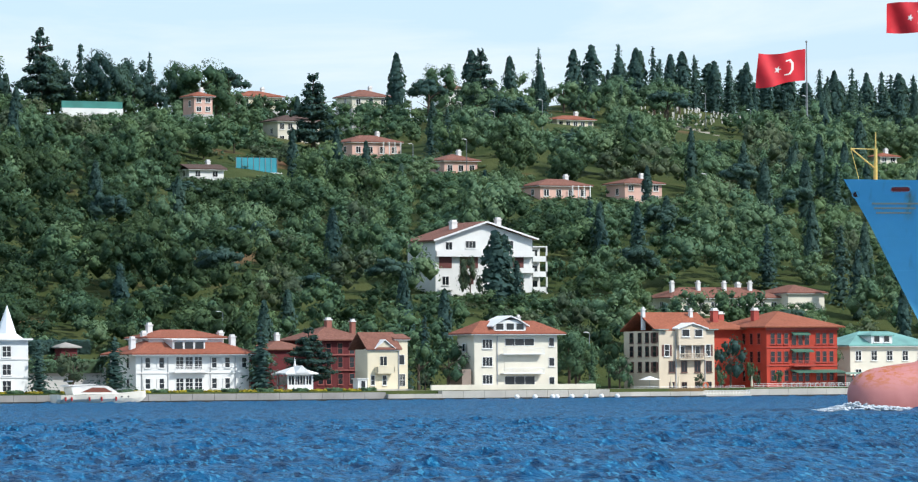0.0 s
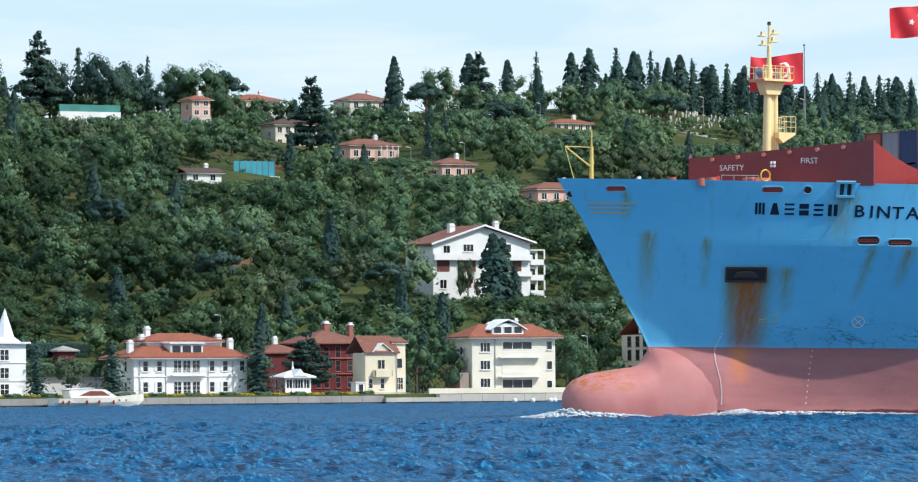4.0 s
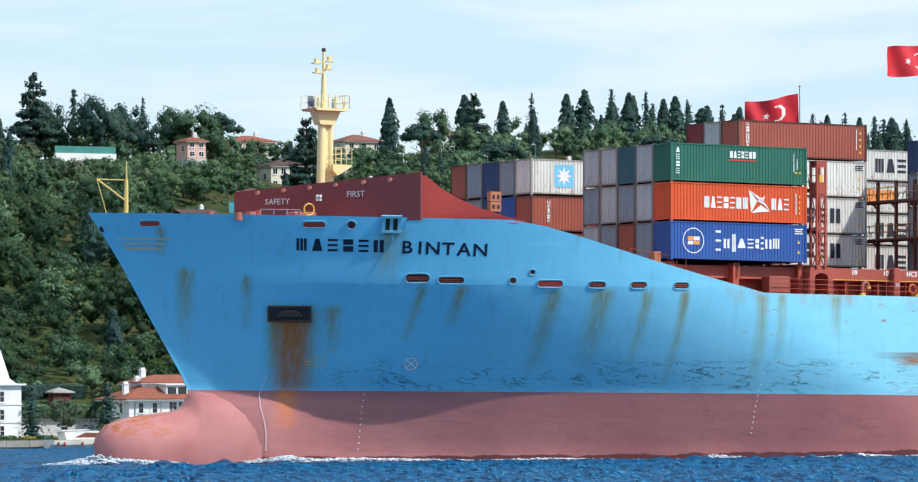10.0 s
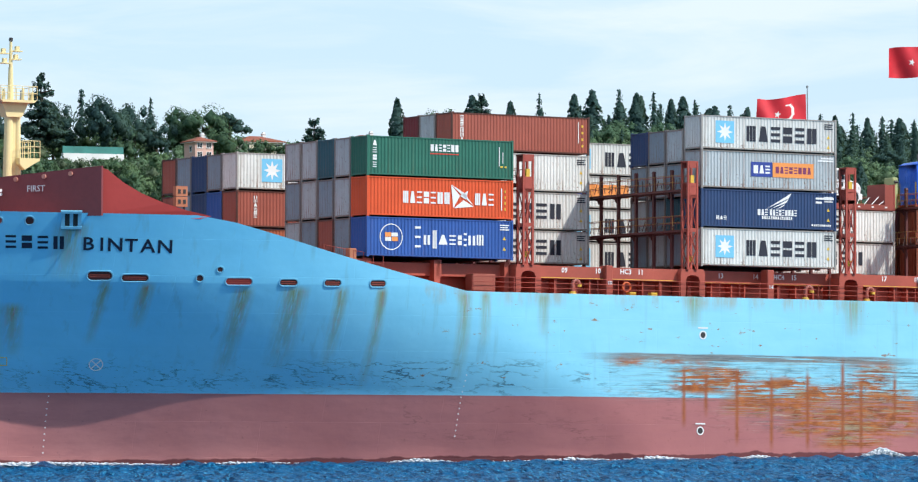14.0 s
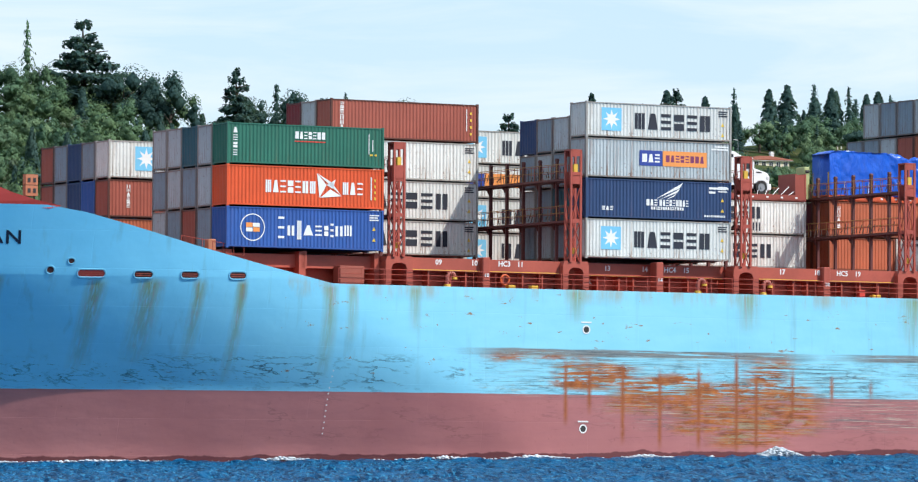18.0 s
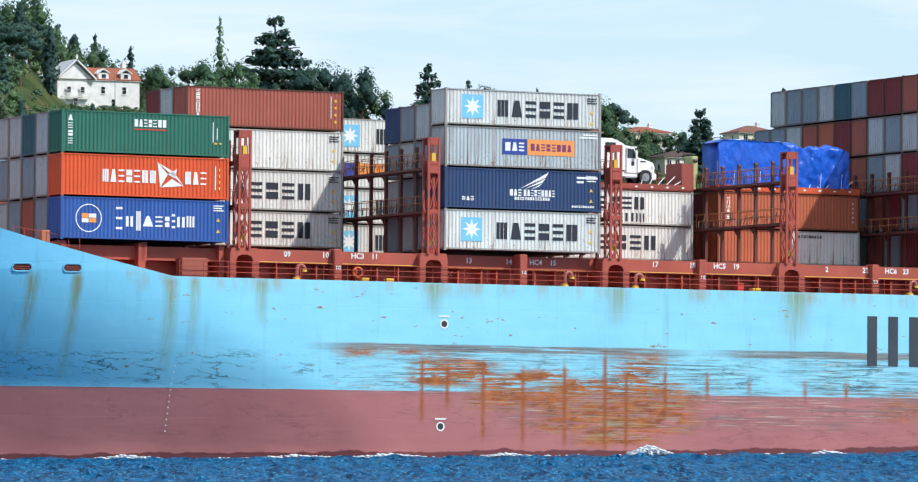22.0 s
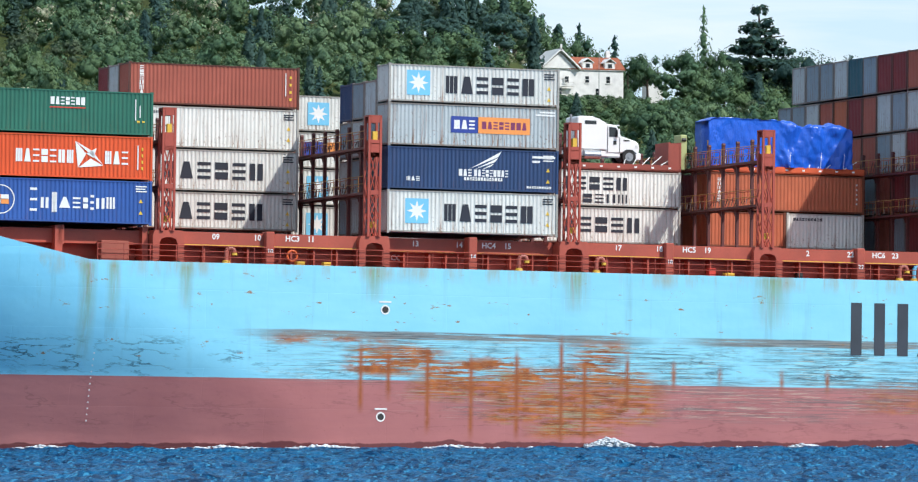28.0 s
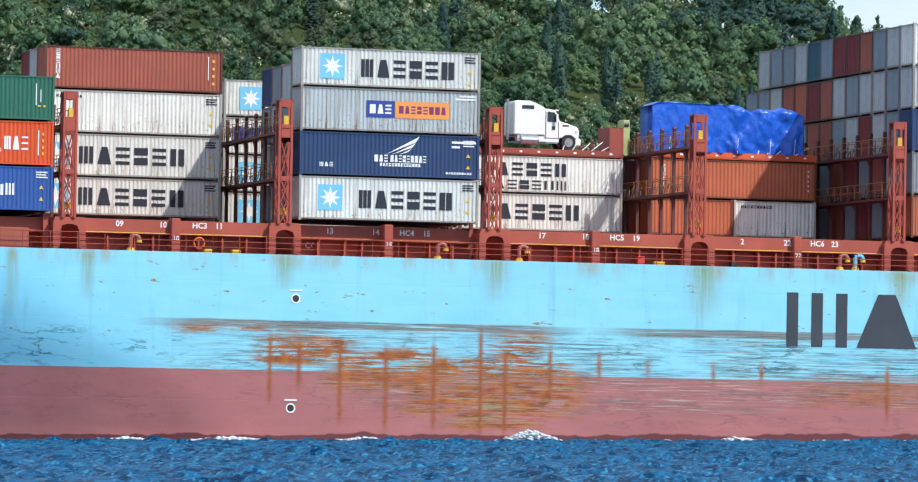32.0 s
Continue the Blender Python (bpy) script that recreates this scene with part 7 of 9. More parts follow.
def breakwater_mesh():
    bm = bmesh.new()
    for sgn in (1, -1):
        a, b = Vector((-56.4, CL, 0)), Vector((-47.9, CL + sgn * (3.75 - CL), 0))
        t = Vector((0.13, 0, 0))
        lo, hi = 17.0, (19.15, 20.3)
        v = [bm.verts.new(p) for p in (a + Vector((0, 0, lo)), b + Vector((0, 0, lo - 0.2)), b + Vector((0, 0, hi[1])), a + Vector((0, 0, hi[0])))]
        w = [bm.verts.new(x.co + t) for x in v]
        bm.faces.new(v)
        bm.faces.new(w[::-1])
        for i in range(4):
            bm.faces.new((v[i], w[i], w[(i + 1) % 4], v[(i + 1) % 4]))
        for s in (0.2, 0.4, 0.6, 0.8):
            c = a.lerp(b, s)
            add_box(bm, c.x + 0.13, c.x + 1.0, c.y - 0.05, c.y + 0.05, 16.8, 18.3 + s)
    return bm


breakwater()


def foremast():
    mast = part("foremast", foremast_mesh(), CREAM_STEEL, ship, "cream steel foremast with a platform", smooth=False)
    bm = bmesh.new()
    add_prism(bm, [(-50.0, 25.42), (-47.5, 25.42), (-47.3, 25.6), (-50.2, 25.6)], 1, CL - 1.1, CL + 1.1)
    add_prism(bm, [(-49.4, 24.4), (-48.2, 24.4), (-47.7, 25.42), (-49.8, 25.42)], 1, CL - 0.5, CL + 0.5)
    plat = part("platform", bm, CREAM_STEEL, mast)
    for y in (CL - 1.1, CL + 1.1):
        rail("guard_rail", (-50.2, y, 25.6), (-47.3, y, 25.6), 1.0, plat, 5, 2, CREAM_STEEL, 0.03)
    rail("guard_rail", (-47.3, CL - 1.1, 25.6), (-47.3, CL + 1.1, 25.6), 1.0, plat, 3, 2, CREAM_STEEL, 0.03)
    bm = bmesh.new()
    add_tube(bm, (-50.75, CL - 1.0, 26.05), (-50.5, CL - 1.0, 26.05), 0.12, 0.42, 16)
    add_tube(bm, (-50.5, CL - 1.0, 26.05), (-50.42, CL - 1.0, 26.05), 0.42, 0.42, 16)
    part("dish_antenna", bm, plain_cache("dish_grey", (0.25, 0.27, 0.28)), mast, "grey dish antenna")
    for x, z in ((-49.5, 29.0), (-48.5, 28.6), (-49.4, 28.3), (-48.4, 29.2)):
        boxes("lamp_bracket", [(x - 0.35, x + 0.35, CL - 0.25, CL + 0.25, z - 0.06, z + 0.02), (x - 0.14, x + 0.14, CL - 0.14, CL + 0.14, z + 0.02, z + 0.34)], CREAM_STEEL, mast)
    bm = bmesh.new()
    add_tube(bm, (-48.9, CL, 29.9), (-48.9, CL, 30.15), 0.16, 0.13, 10)
    part("masthead_light", bm, DARK, mast, "dark masthead lamp")
    bm = bmesh.new()
    add_prism(bm, [(-48.5, 21.0), (-48.1, 20.6), (-46.9, 21.3), (-46.9, 21.45), (-48.5, 21.45)], 1, CL - 0.8, CL + 0.8)
    bask = part("side_platform", bm, CREAM_STEEL, mast)
    for y in (CL - 0.8, CL + 0.8):
        rail("guard_rail", (-48.3, y, 21.45), (-46.9, y, 21.45), 1.25, bask, 3, 3, CREAM_STEEL, 0.03)
    # small gear on the platform
    for i, (dx, dy, h) in enumerate(((-0.9, -0.8, 0.75), (-0.5, 0.7, 0.5), (0.7, -0.6, 0.9), (1.1, 0.5, 0.8), (1.3, -0.9, 0.6), (-1.1, 0.2, 0.9))):
        bm = bmesh.new()
        add_tube(bm, (-48.9 + dx, CL + dy, 25.6), (-48.9 + dx, CL + dy, 25.6 + h), 0.12, 0.09, 8)
        part("deck_lamp", bm, STEEL if i % 2 else CREAM_STEEL, mast)


def foremast_mesh():
    bm = bmesh.new()
    add_tube(bm, (-49.15, CL, 16.8), (-49.0, CL, 25.4), 0.36, 0.30, 16)
    add_tube(bm, (-48.25, CL, 16.8), (-48.35, CL, 25.4), 0.28, 0.22, 14)
    add_box(bm, -48.9, -48.4, CL - 0.12, CL + 0.12, 16.8, 25.4)
    add_tube(bm, (-48.9, CL, 25.6), (-48.9, CL, 28.0), 0.24, 0.16, 12)
    add_tube(bm, (-48.9, CL, 28.0), (-48.9, CL, 29.9), 0.14, 0.10, 10)
    return bm


foremast()


def jackstaff():
    bm = bmesh.new()
    add_tube(bm, (-65.3, CL, 16.8), (-65.3, CL, 19.8), 0.17, 0.14, 10)
    add_tube(bm, (-65.3, CL, 19.8), (-65.3, CL, 21.1), 0.07, 0.04, 8)
    js = part("jackstaff", bm, YELLOW_POST, ship, "pale yellow jackstaff with a boom")
    bm = bmesh.new()
    add_tube(bm, (-65.3, CL, 18.2), (-67.7, CL, 19.75), 0.07, 0.06, 6)
    add_tube(bm, (-67.7, CL, 19.75), (-65.3, CL, 19.75), 0.035, n=5)
    add_tube(bm, (-67.7, CL, 19.75), (-66.9, CL, 17.3), 0.035, n=5)
    part("boom", bm, YELLOW_POST, js)


YELLOW_POST = plain("pale_yellow_paint", (0.78, 0.58, 0.16), 0.5)
jackstaff()


def opening(x, z, w, h, rim=None, kind="mooring_opening", label="mooring opening with a worn rim", inner=DARK):
    """A rounded slot through the plating with a raised rim."""
    m = side_pose(x, z, 0, 0.0)
    bm = bmesh.new()
    n = 20
    def loop(k, zz):
        pts = []
        for i in range(n):
            a = i * math.tau / n
            cx = math.copysign(max(0, w / 2 - h / 2), math.cos(a)) if w > h else 0
            r = h / 2
            pts.append(bm.verts.new((cx + (r + k) * math.cos(a), (r + k) * math.sin(a), zz)))
        return pts
    a, b, c, d = loop(0.09, 0.0), loop(0.07, 0.05), loop(0.0, 0.05), loop(-0.02, 0.012)
    for p, q in ((a, b), (b, c), (c, d)):
        for i in range(n):
            bm.faces.new((p[i], p[(i + 1) % n], q[(i + 1) % n], q[i]))
    ob = part(kind, bm, rim or HULL_BLUE, hull, label, at=m)
    bm = bmesh.new()
    bm.faces.new([bm.verts.new((v[0], v[1], 0.012)) for v in slot_outline(w - 0.02, h - 0.02)])
    part("opening_void", bm, inner, ob, "dark inside of the opening")
    return ob


def slot_outline(w, h, n=20):
    pts = []
    for i in range(n):
        a = i * math.tau / n
        cx = math.copysign(max(0, w / 2 - h / 2), math.cos(a)) if w > h else 0
        pts.append((cx + h / 2 * math.cos(a), h / 2 * math.sin(a)))
    return pts


HULL_BLUE = plain("hull_blue_trim", (0.17, 0.50, 0.70), 0.4)
VOID = plain("inside_of_opening", (0.06, 0.018, 0.016), 0.8)
for x, z, w, h, inn in ((-64.6, 16.5, 1.5, 0.42, BULWARK_RED), (-54.5, 16.45, 1.6, 0.46, BULWARK_RED), (-52.1, 16.45, 0.62, 0.6, VOID),
                        (-47.0, 12.68, 1.75, 0.66, VOID), (-44.7, 12.55, 1.9, 0.52, VOID), (-40.4, 12.57, 0.5, 0.5, VOID), (-39.1, 13.2, 0.42, 0.36, VOID),
                        (-37.7, 12.38, 1.9, 0.52, BULWARK_RED), (-34.2, 12.36, 1.3, 0.48, VOID), (-31.0, 12.38, 1.25, 0.48, VOID), (-27.6, 12.40, 1.2, 0.48, VOID), (-67.3, 16.1, 0.4, 0.5, VOID)):
    ob = opening(x, z, w, h, inner=inn)
    if w > 1:
        bm = bmesh.new()
        for dz in (-0.08, 0.06):
            add_box(bm, -w * 0.42, w * 0.42, dz - 0.025, dz + 0.025, 0.014, 0.03)
        part("roller", bm, DECK_RED, ob)

# the fairlead at the break of the forecastle
m = side_pose(-49.5, 16.62, 0, 0.0)
bm = bmesh.new()
for r in ((-0.75, 0.75, 0.42, 0.6, 0, 0.25), (-0.7, -0.45, -0.6, 0.42, 0, 0.2), (0.45, 0.7, -0.6, 0.42, 0, 0.2), (-0.75, 0.75, -0.72, -0.55, 0, 0.22), (-0.12, 0.12, -0.55, 0.42, 0, 0.14)):
    add_box(bm, *r)
fair = part("roller_fairlead", bm, HULL_BLUE, hull, "pale blue roller fairlead frame", at=m)
bm = bmesh.new()
add_box(bm, -0.45, 0.45, -0.55, 0.42, 0.01, 0.02)
part("opening_void", bm, DARK, fair)

# anchor pocket
m = side_pose(-54.65, 10.15, 0, 0.0)
bm = bmesh.new()
for r in ((-1.6, 1.6, 0.42, 0.56, 0, 0.10), (-1.6, 1.6, -0.72, -0.58, 0, 0.10), (-1.6, -1.46, -0.58, 0.42, 0, 0.10), (1.46, 1.6, -0.58, 0.42, 0, 0.10)):
    add_box(bm, *r)
pocket = part("anchor_pocket", bm, plain_cache("rusty_steel", (0.10, 0.05, 0.03)), hull, "rust-stained anchor pocket", at=m)
bm = bmesh.new()
add_box(bm, -1.46, 1.46, -0.58, 0.42, 0.005, 0.03)
part("pocket_floor", bm, DARK, pocket)
bm = bmesh.new()
add_prism(bm, [(-0.95, -0.25), (0.95, -0.25), (0.7, 0.1), (0.25, 0.22), (-0.25, 0.22), (-0.7, 0.1)], 2, 0.03, 0.22)
part("anchor", bm, plain_cache("anchor_iron", (0.075, 0.05, 0.04)), pocket, "rusty anchor crown")

# ship's name and other painted marks as plain shapes
_glyph = [0]


def glyph_bars(w, h, rows=3, thick=0.22):
    """A plain shape of a letter's size: by turns uprights, a wedge, level bars, a block."""
    bm = bmesh.new()
    w, t = w * 0.94, h * thick
    kind = (0, 1, 2, 3, 2, 4)[_glyph[0] % 6]
    _glyph[0] += 1
    a, b = w / 2, h / 2
    if kind == 0:
        for x in (-a, -t * 0.45, a - t * 0.9):
            add_box(bm, x, x + t * 0.9, -b, b, 0.0, 0.012)
    elif kind == 1:
        add_prism(bm, [(-a, -b), (a, -b), (t * 0.7, b), (-t * 0.7, b)], 2, 0.0, 0.012)
    elif kind == 2:
        for z in (-b, -t * 0.4, b - t * 0.8):
            add_box(bm, -a, a, z, z + t * 0.8, 0.0, 0.012)
    elif kind == 3:
        add_box(bm, -a, a, t * 0.3, b, 0.0, 0.012)
        add_box(bm, -a, a, -b, -t * 0.3, 0.0, 0.012)
    else:
        add_box(bm, -a, -a + t * 1.4, -b, b, 0.0, 0.012)
        add_box(bm, a - t * 1.4, a, -b, b, 0.0, 0.012)
    return bm


NAME_INK = plain("hull_lettering", (0.006, 0.012, 0.035), 0.5)
for i in range(6):
    part("name_bar", glyph_bars(0.78, 0.95), NAME_INK, hull, at=side_pose(-55.0 + i * 1.0, 15.05 - i * 0.02, 0, 0.015))
for i, char in enumerate("BINTAN"):
    text_part("name_letter", char, 1.36, NAME_INK, hull, side_pose((-48.1, -47.22, -46.35, -45.3, -44.2, -43.05)[i], 14.85 - i * 0.03, 0, 0.015), bold=0.02, squeeze=1.12)
_glyph[0] = 0
SIDE_INK = plain("side_lettering_grey", (0.035, 0.045, 0.06), 0.55)
for i in range(4):
    part("side_lettering", glyph_bars(4.6, 3.6, thick=0.25), SIDE_INK, hull, "large faded dark lettering shape", at=side_pose(35.9 + i * 5.0, 8.6, 0, 0.012))
for k3 in range(3):
    bm = bmesh.new()
    add_box(bm, -1.9 + k3 * 0.15, 1.9 - k3 * 0.35, -0.07, 0.07, 0, 0.012)
    part("bow_stripe", bm, plain_cache("stripe_cream", (0.55, 0.52, 0.40)), hull, at=side_pose(-64.6 + k3 * 0.1, 15.42 - k3 * 0.36, 0, 0.05))


def ring_mesh(r, w, n=24, t=0.012):
    bm = bmesh.new()
    a = [(bm.verts.new((r * math.cos(i * math.tau / n), r * math.sin(i * math.tau / n), t)), bm.verts.new(((r - w) * math.cos(i * math.tau / n), (r - w) * math.sin(i * math.tau / n), t))) for i in range(n)]
    for i in range(n):
        bm.faces.new((a[i][0], a[(i + 1) % n][0], a[(i + 1) % n][1], a[i][1]))
    return bm


bm = ring_mesh(0.52, 0.08)
for a in (45, 135):
    c, s = math.cos(radians(a)), math.sin(radians(a))
    v = [bm.verts.new((c * u - s * w2, s * u + c * w2, 0.013)) for u, w2 in ((-0.46, -0.04), (0.46, -0.04), (0.46, 0.04), (-0.46, 0.04))]
    bm.faces.new(v)
part("thruster_mark", bm, INK["white"], hull, "white ringed cross mark", at=side_pose(-45.6, 6.55, 0, 0.07))
for x, z in ((-0.18, 9.18), (-0.41, 2.1)):
    ob = part("outlet", ring_mesh(0.32, 0.09), INK["white"], hull, "white ringed outlet", at=side_pose(x, z, 0, 0.02))
    bm = bmesh.new()
    bm.faces.new([bm.verts.new((0.22 * math.cos(i * math.tau / 16), 0.22 * math.sin(i * math.tau / 16), 0.006)) for i in range(16)])
    part("outlet_void", bm, DARK, ob)
    bm = bmesh.new()
    add_box(bm, -0.42, 0.42, -0.05, 0.05, 0, 0.01)
    part("outlet_mark", bm, INK["white"], hull, at=side_pose(x, z + 0.52, 0, 0.02))
bm = bmesh.new()
for r in ((-0.75, 0.45, -0.33, -0.28), (-0.1, 0.75, 0.28, 0.33), (0.70, 0.75, -0.33, 0.33), (-0.75, -0.1, -0.05, 0.0), (-0.75, -0.70, -0.33, 0.0), (0.1, 0.7, -0.33, -0.28)):
    add_box(bm, *r, 0, 0.01)
part("tug_mark", bm, INK["yellow"], hull, "orange outlined tug mark", at=side_pose(-52.05, 6.72, 0, 0.08))
bm = bmesh.new()
add_box(bm, -0.045, 0.045, -0.05, 0.05, 0, 0.006)
DRAUGHT = mesh_of("draught_mark", bm, INK["white"])
for x, z0, n, step in ((-55.0, 5.55, 28, 0.2), (-47.9, 4.3, 10, 0.45), (-19.8, 6.0, 12, 0.4)):
    for i in range(n):
        part("draught_mark", DRAUGHT, None, hull, at=side_pose(x - (0.3 * math.exp(-((z0 - i * step - 3.6) / 1.4) ** 2) if n == 28 else 0.0), z0 - i * step, 0, 0.05))
# ---- deck structure ----
BAYS = [-28.4 + 14.25 * i for i in range(6)]           # fore end of each bay
TOWERS = [-15.15 + 14.25 * i for i in range(5)]        # lashing bridges between the bays


def row_y(k):
    """The outboard face of container row k, from port."""
    return 0.5 + 2.47 * k


def coaming():
    for i, x0 in enumerate([-30.0] + TOWERS):
        x1 = (TOWERS + [75.0])[i]
        face = 1.5 if i in (0, 2) else 0.6
        boxes("hatch_coaming", [(x0 + 1.0, x1 - 1.0, face + 0.9, 31, 11.9, 13.1), (x0 + 1.0, x1 - 1.0, face, 31.6, 13.1, 14.02)], DECK_RED, ship, "red steel hatch coaming")
        if x0 < -20:
            continue
        boxes("yellow_line", [(x0 + 1.1, x1 - 1.1, face - 0.015, face, 13.13, 13.19)], INK["yellow"], ship, "yellow painted line")
        xm = x0 + 7.0
        bm = bmesh.new()
        add_box(bm, xm - 0.3, xm + 0.3, 0.15, 1.1, 11.95, 14.15)
        part("hatch_post", bm, DECK_RED, ship, "red deck post", bevel=0.05)
        each_box("stay", [(x0 + d, x0 + d + 0.12, face + 0.15, face + 0.9, 11.95, 13.1) for d in (2.6, 4.4, 5.6, 8.6, 10.2, 11.8)], DECK_RED, ship)
    for words, x, z, y in (("09", -11.77, 13.72, 0), ("10", -8.9, 13.72, 0), ("HC3", -6.47, 13.72, 0), ("11", -5.18, 13.72, 0), ("13", 2.48, 13.66, 1.2), ("14", 5.6, 13.66, 1.2),
                           ("HC4", 7.72, 13.66, 1.2), ("15", 9.08, 13.66, 1.2), ("CC", 1.43, 12.72, 2.35), ("17", 16.73, 13.72, 0), ("18", 19.75, 13.72, 0), ("HC5", 21.95, 13.72, 0),
                           ("19", 23.3, 13.72, 0), ("2", 30.79, 13.7, 0), ("22", 34.0, 13.7, 0), ("HC6", 36.14, 13.7, 0), ("23", 37.4, 13.7, 0)):
        text_part("deck_number", words, 0.52, INK["white"], ship, pose(x, 0.59 + y * 0.75, z, 90), "white painted hold number", bold=0.012)

    for words, x in (("10", -8.15), ("14", 6.1), ("18", 20.35), ("22", 34.6)):
        text_part("deck_number", words, 0.42, INK["white"], ship, pose(x, 0.135, 12.85, 90), "white painted post number", bold=0.01)


coaming()


def portal_mesh():
    """A heavy frame with a rounded opening."""
    bm = bmesh.new()
    outer = [(-1.07, 11.95), (-1.07, 13.7), (-0.95, 14.05), (0.95, 14.05), (1.07, 13.7), (1.07, 11.95)]
    inner = [(-0.62, 12.1), (-0.62, 13.2), (-0.5, 13.48), (-0.2, 13.6), (0.2, 13.6), (0.5, 13.48), (0.62, 13.2), (0.62, 12.1)]
    for y in (0.1, 1.3):
        o = [bm.verts.new((x, y, z)) for x, z in outer]
        i = [bm.verts.new((x, y, z)) for x, z in inner]
        quads = [(o[0], o[1], i[1], i[0]), (o[1], o[2], i[2], i[1]), (o[2], i[4], i[3], i[2]), (o[2], o[3], i[5], i[4]), (o[3], o[4], i[6], i[5]), (o[4], o[5], i[7], i[6])]
        for q in quads:
            bm.faces.new(q if y < 1 else q[::-1])
        if y < 1:
            fo, fi = o, i
        else:
            for a, b in ((fo, o), (fi, i)):
                for j in range(len(a) - 1):
                    bm.faces.new((a[j], a[j + 1], b[j + 1], b[j]))
    return mesh_of("deck_portal", bm, DECK_RED)


def tower_mesh():
    """An open tower: two legs, cross bracing, plated head."""
    bm = bmesh.new()
    for x in (-0.47, 0.27):
        for y in (-0.05, 0.75):
            add_box(bm, x + (0.05 if x > 0 else 0.0), x + 0.2 - (0.05 if x < 0 else 0.0), y, y + 0.15, 14.0, 22.0)
    for y in (-0.04, 0.76):
        add_box(bm, -0.3, 0.3, y, y + 0.1, 21.55, 22.02)
        for z0, z1 in ((14.0, 16.8), (17.1, 19.3), (20.0, 20.15)):
            add_box(bm, -0.3, 0.3, y, y + 0.12, z1, z1 + 0.28)
            if z1 - z0 > 1:
                n = 2 if z1 - z0 > 2.5 else 1
                h = (z1 - z0) / n
                for j in range(n):
                    add_tube(bm, (-0.3, y + 0.05, z0 + j * h), (0.3, y + 0.05, z0 + (j + 1) * h), 0.05, n=5)
                    add_tube(bm, (0.3, y + 0.05, z0 + j * h), (-0.3, y + 0.05, z0 + (j + 1) * h), 0.05, n=5)
        add_box(bm, -0.3, 0.3, y, y + 0.1, 19.3, 20.2)
    add_box(bm, -0.47, 0.47, -0.05, 0.93, 21.95, 22.05)
    return mesh_of("lashing_tower", bm, BULWARK_DULL)


BULWARK_DULL = plain("bridge_red_paint", (0.40, 0.068, 0.042), 0.55, grain=2.0, vary=0.25)
# shade between the stacks painted in: a darker copy of the bridge red
BRIDGE_SHADED = plain("bridge_shaded_red_paint", (0.115, 0.028, 0.025), 0.6, grain=2.0, vary=0.35)
PORTAL, TOWER = portal_mesh(), tower_mesh()
bm = bmesh.new()
add_box(bm, -0.10, 0.10, 0.08, 0.30, 11.95, 21.4)
add_tube(bm, (-0.10, 0.19, 21.4), (0.10, 0.19, 21.4), 0.15, n=10)
BRIDGE_POST = mesh_of("bridge_post", bm, BRIDGE_SHADED)
bm = bmesh.new()
for z in (17.0, 20.0):
    add_box(bm, -0.5, 0.5, 0.9, 32.2, z - 0.16, z)
BRIDGE_DECK = mesh_of("bridge_walkway", bm, BRIDGE_SHADED)


def rail_mesh(x):
    bm = bmesh.new()
    for z in (17.0, 20.0):
        for h in (0.55, 1.05):
            add_tube(bm, (x, 0.9, z + h), (x, 32.2, z + h), 0.025, n=4)
        for j in range(26):
            add_tube(bm, (x, 0.9 + j * 1.25, z), (x, 0.9 + j * 1.25, z + 1.05), 0.025, n=4)
    return bm


BRIDGE_RAIL = mesh_of("bridge_rail", rail_mesh(-0.48), YELLOW_DARK := plain("rail_paint", (0.42, 0.20, 0.05), 0.6))
BRIDGE_RAIL_2 = mesh_of("bridge_rail", rail_mesh(0.48), BULWARK_DULL)
# turnbuckles and lashing rods that hang along the walkways
bm = bmesh.new()
rng = random.Random(4)
for z in (16.9, 19.9):
    for j in range(60):
        y = 1.0 + j * 0.52 + rng.uniform(-0.1, 0.1)
        h = rng.uniform(0.4, 1.0)
        add_tube(bm, (-0.56 + rng.uniform(-0.05, 0.05), y, z + rng.uniform(0, 0.3)), (-0.5 + rng.uniform(-0.1, 0.1), y + rng.uniform(-0.25, 0.25), z + h), 0.035, n=4)
LASHING = mesh_of("lashing_gear", bm, plain("lashing_steel", (0.10, 0.06, 0.05), 0.6))
bm = bmesh.new()
add_prism(bm, [(-0.1, -0.16), (2.15, -0.16), (2.15, -0.6), (1.98, -0.38), (1.7, -0.27), (0.35, -0.27), (0.08, -0.38), (-0.1, -0.6)], 0, -0.05, 0.05)
BRIDGE_ARCH = mesh_of("bridge_arch", bm, BRIDGE_SHADED)

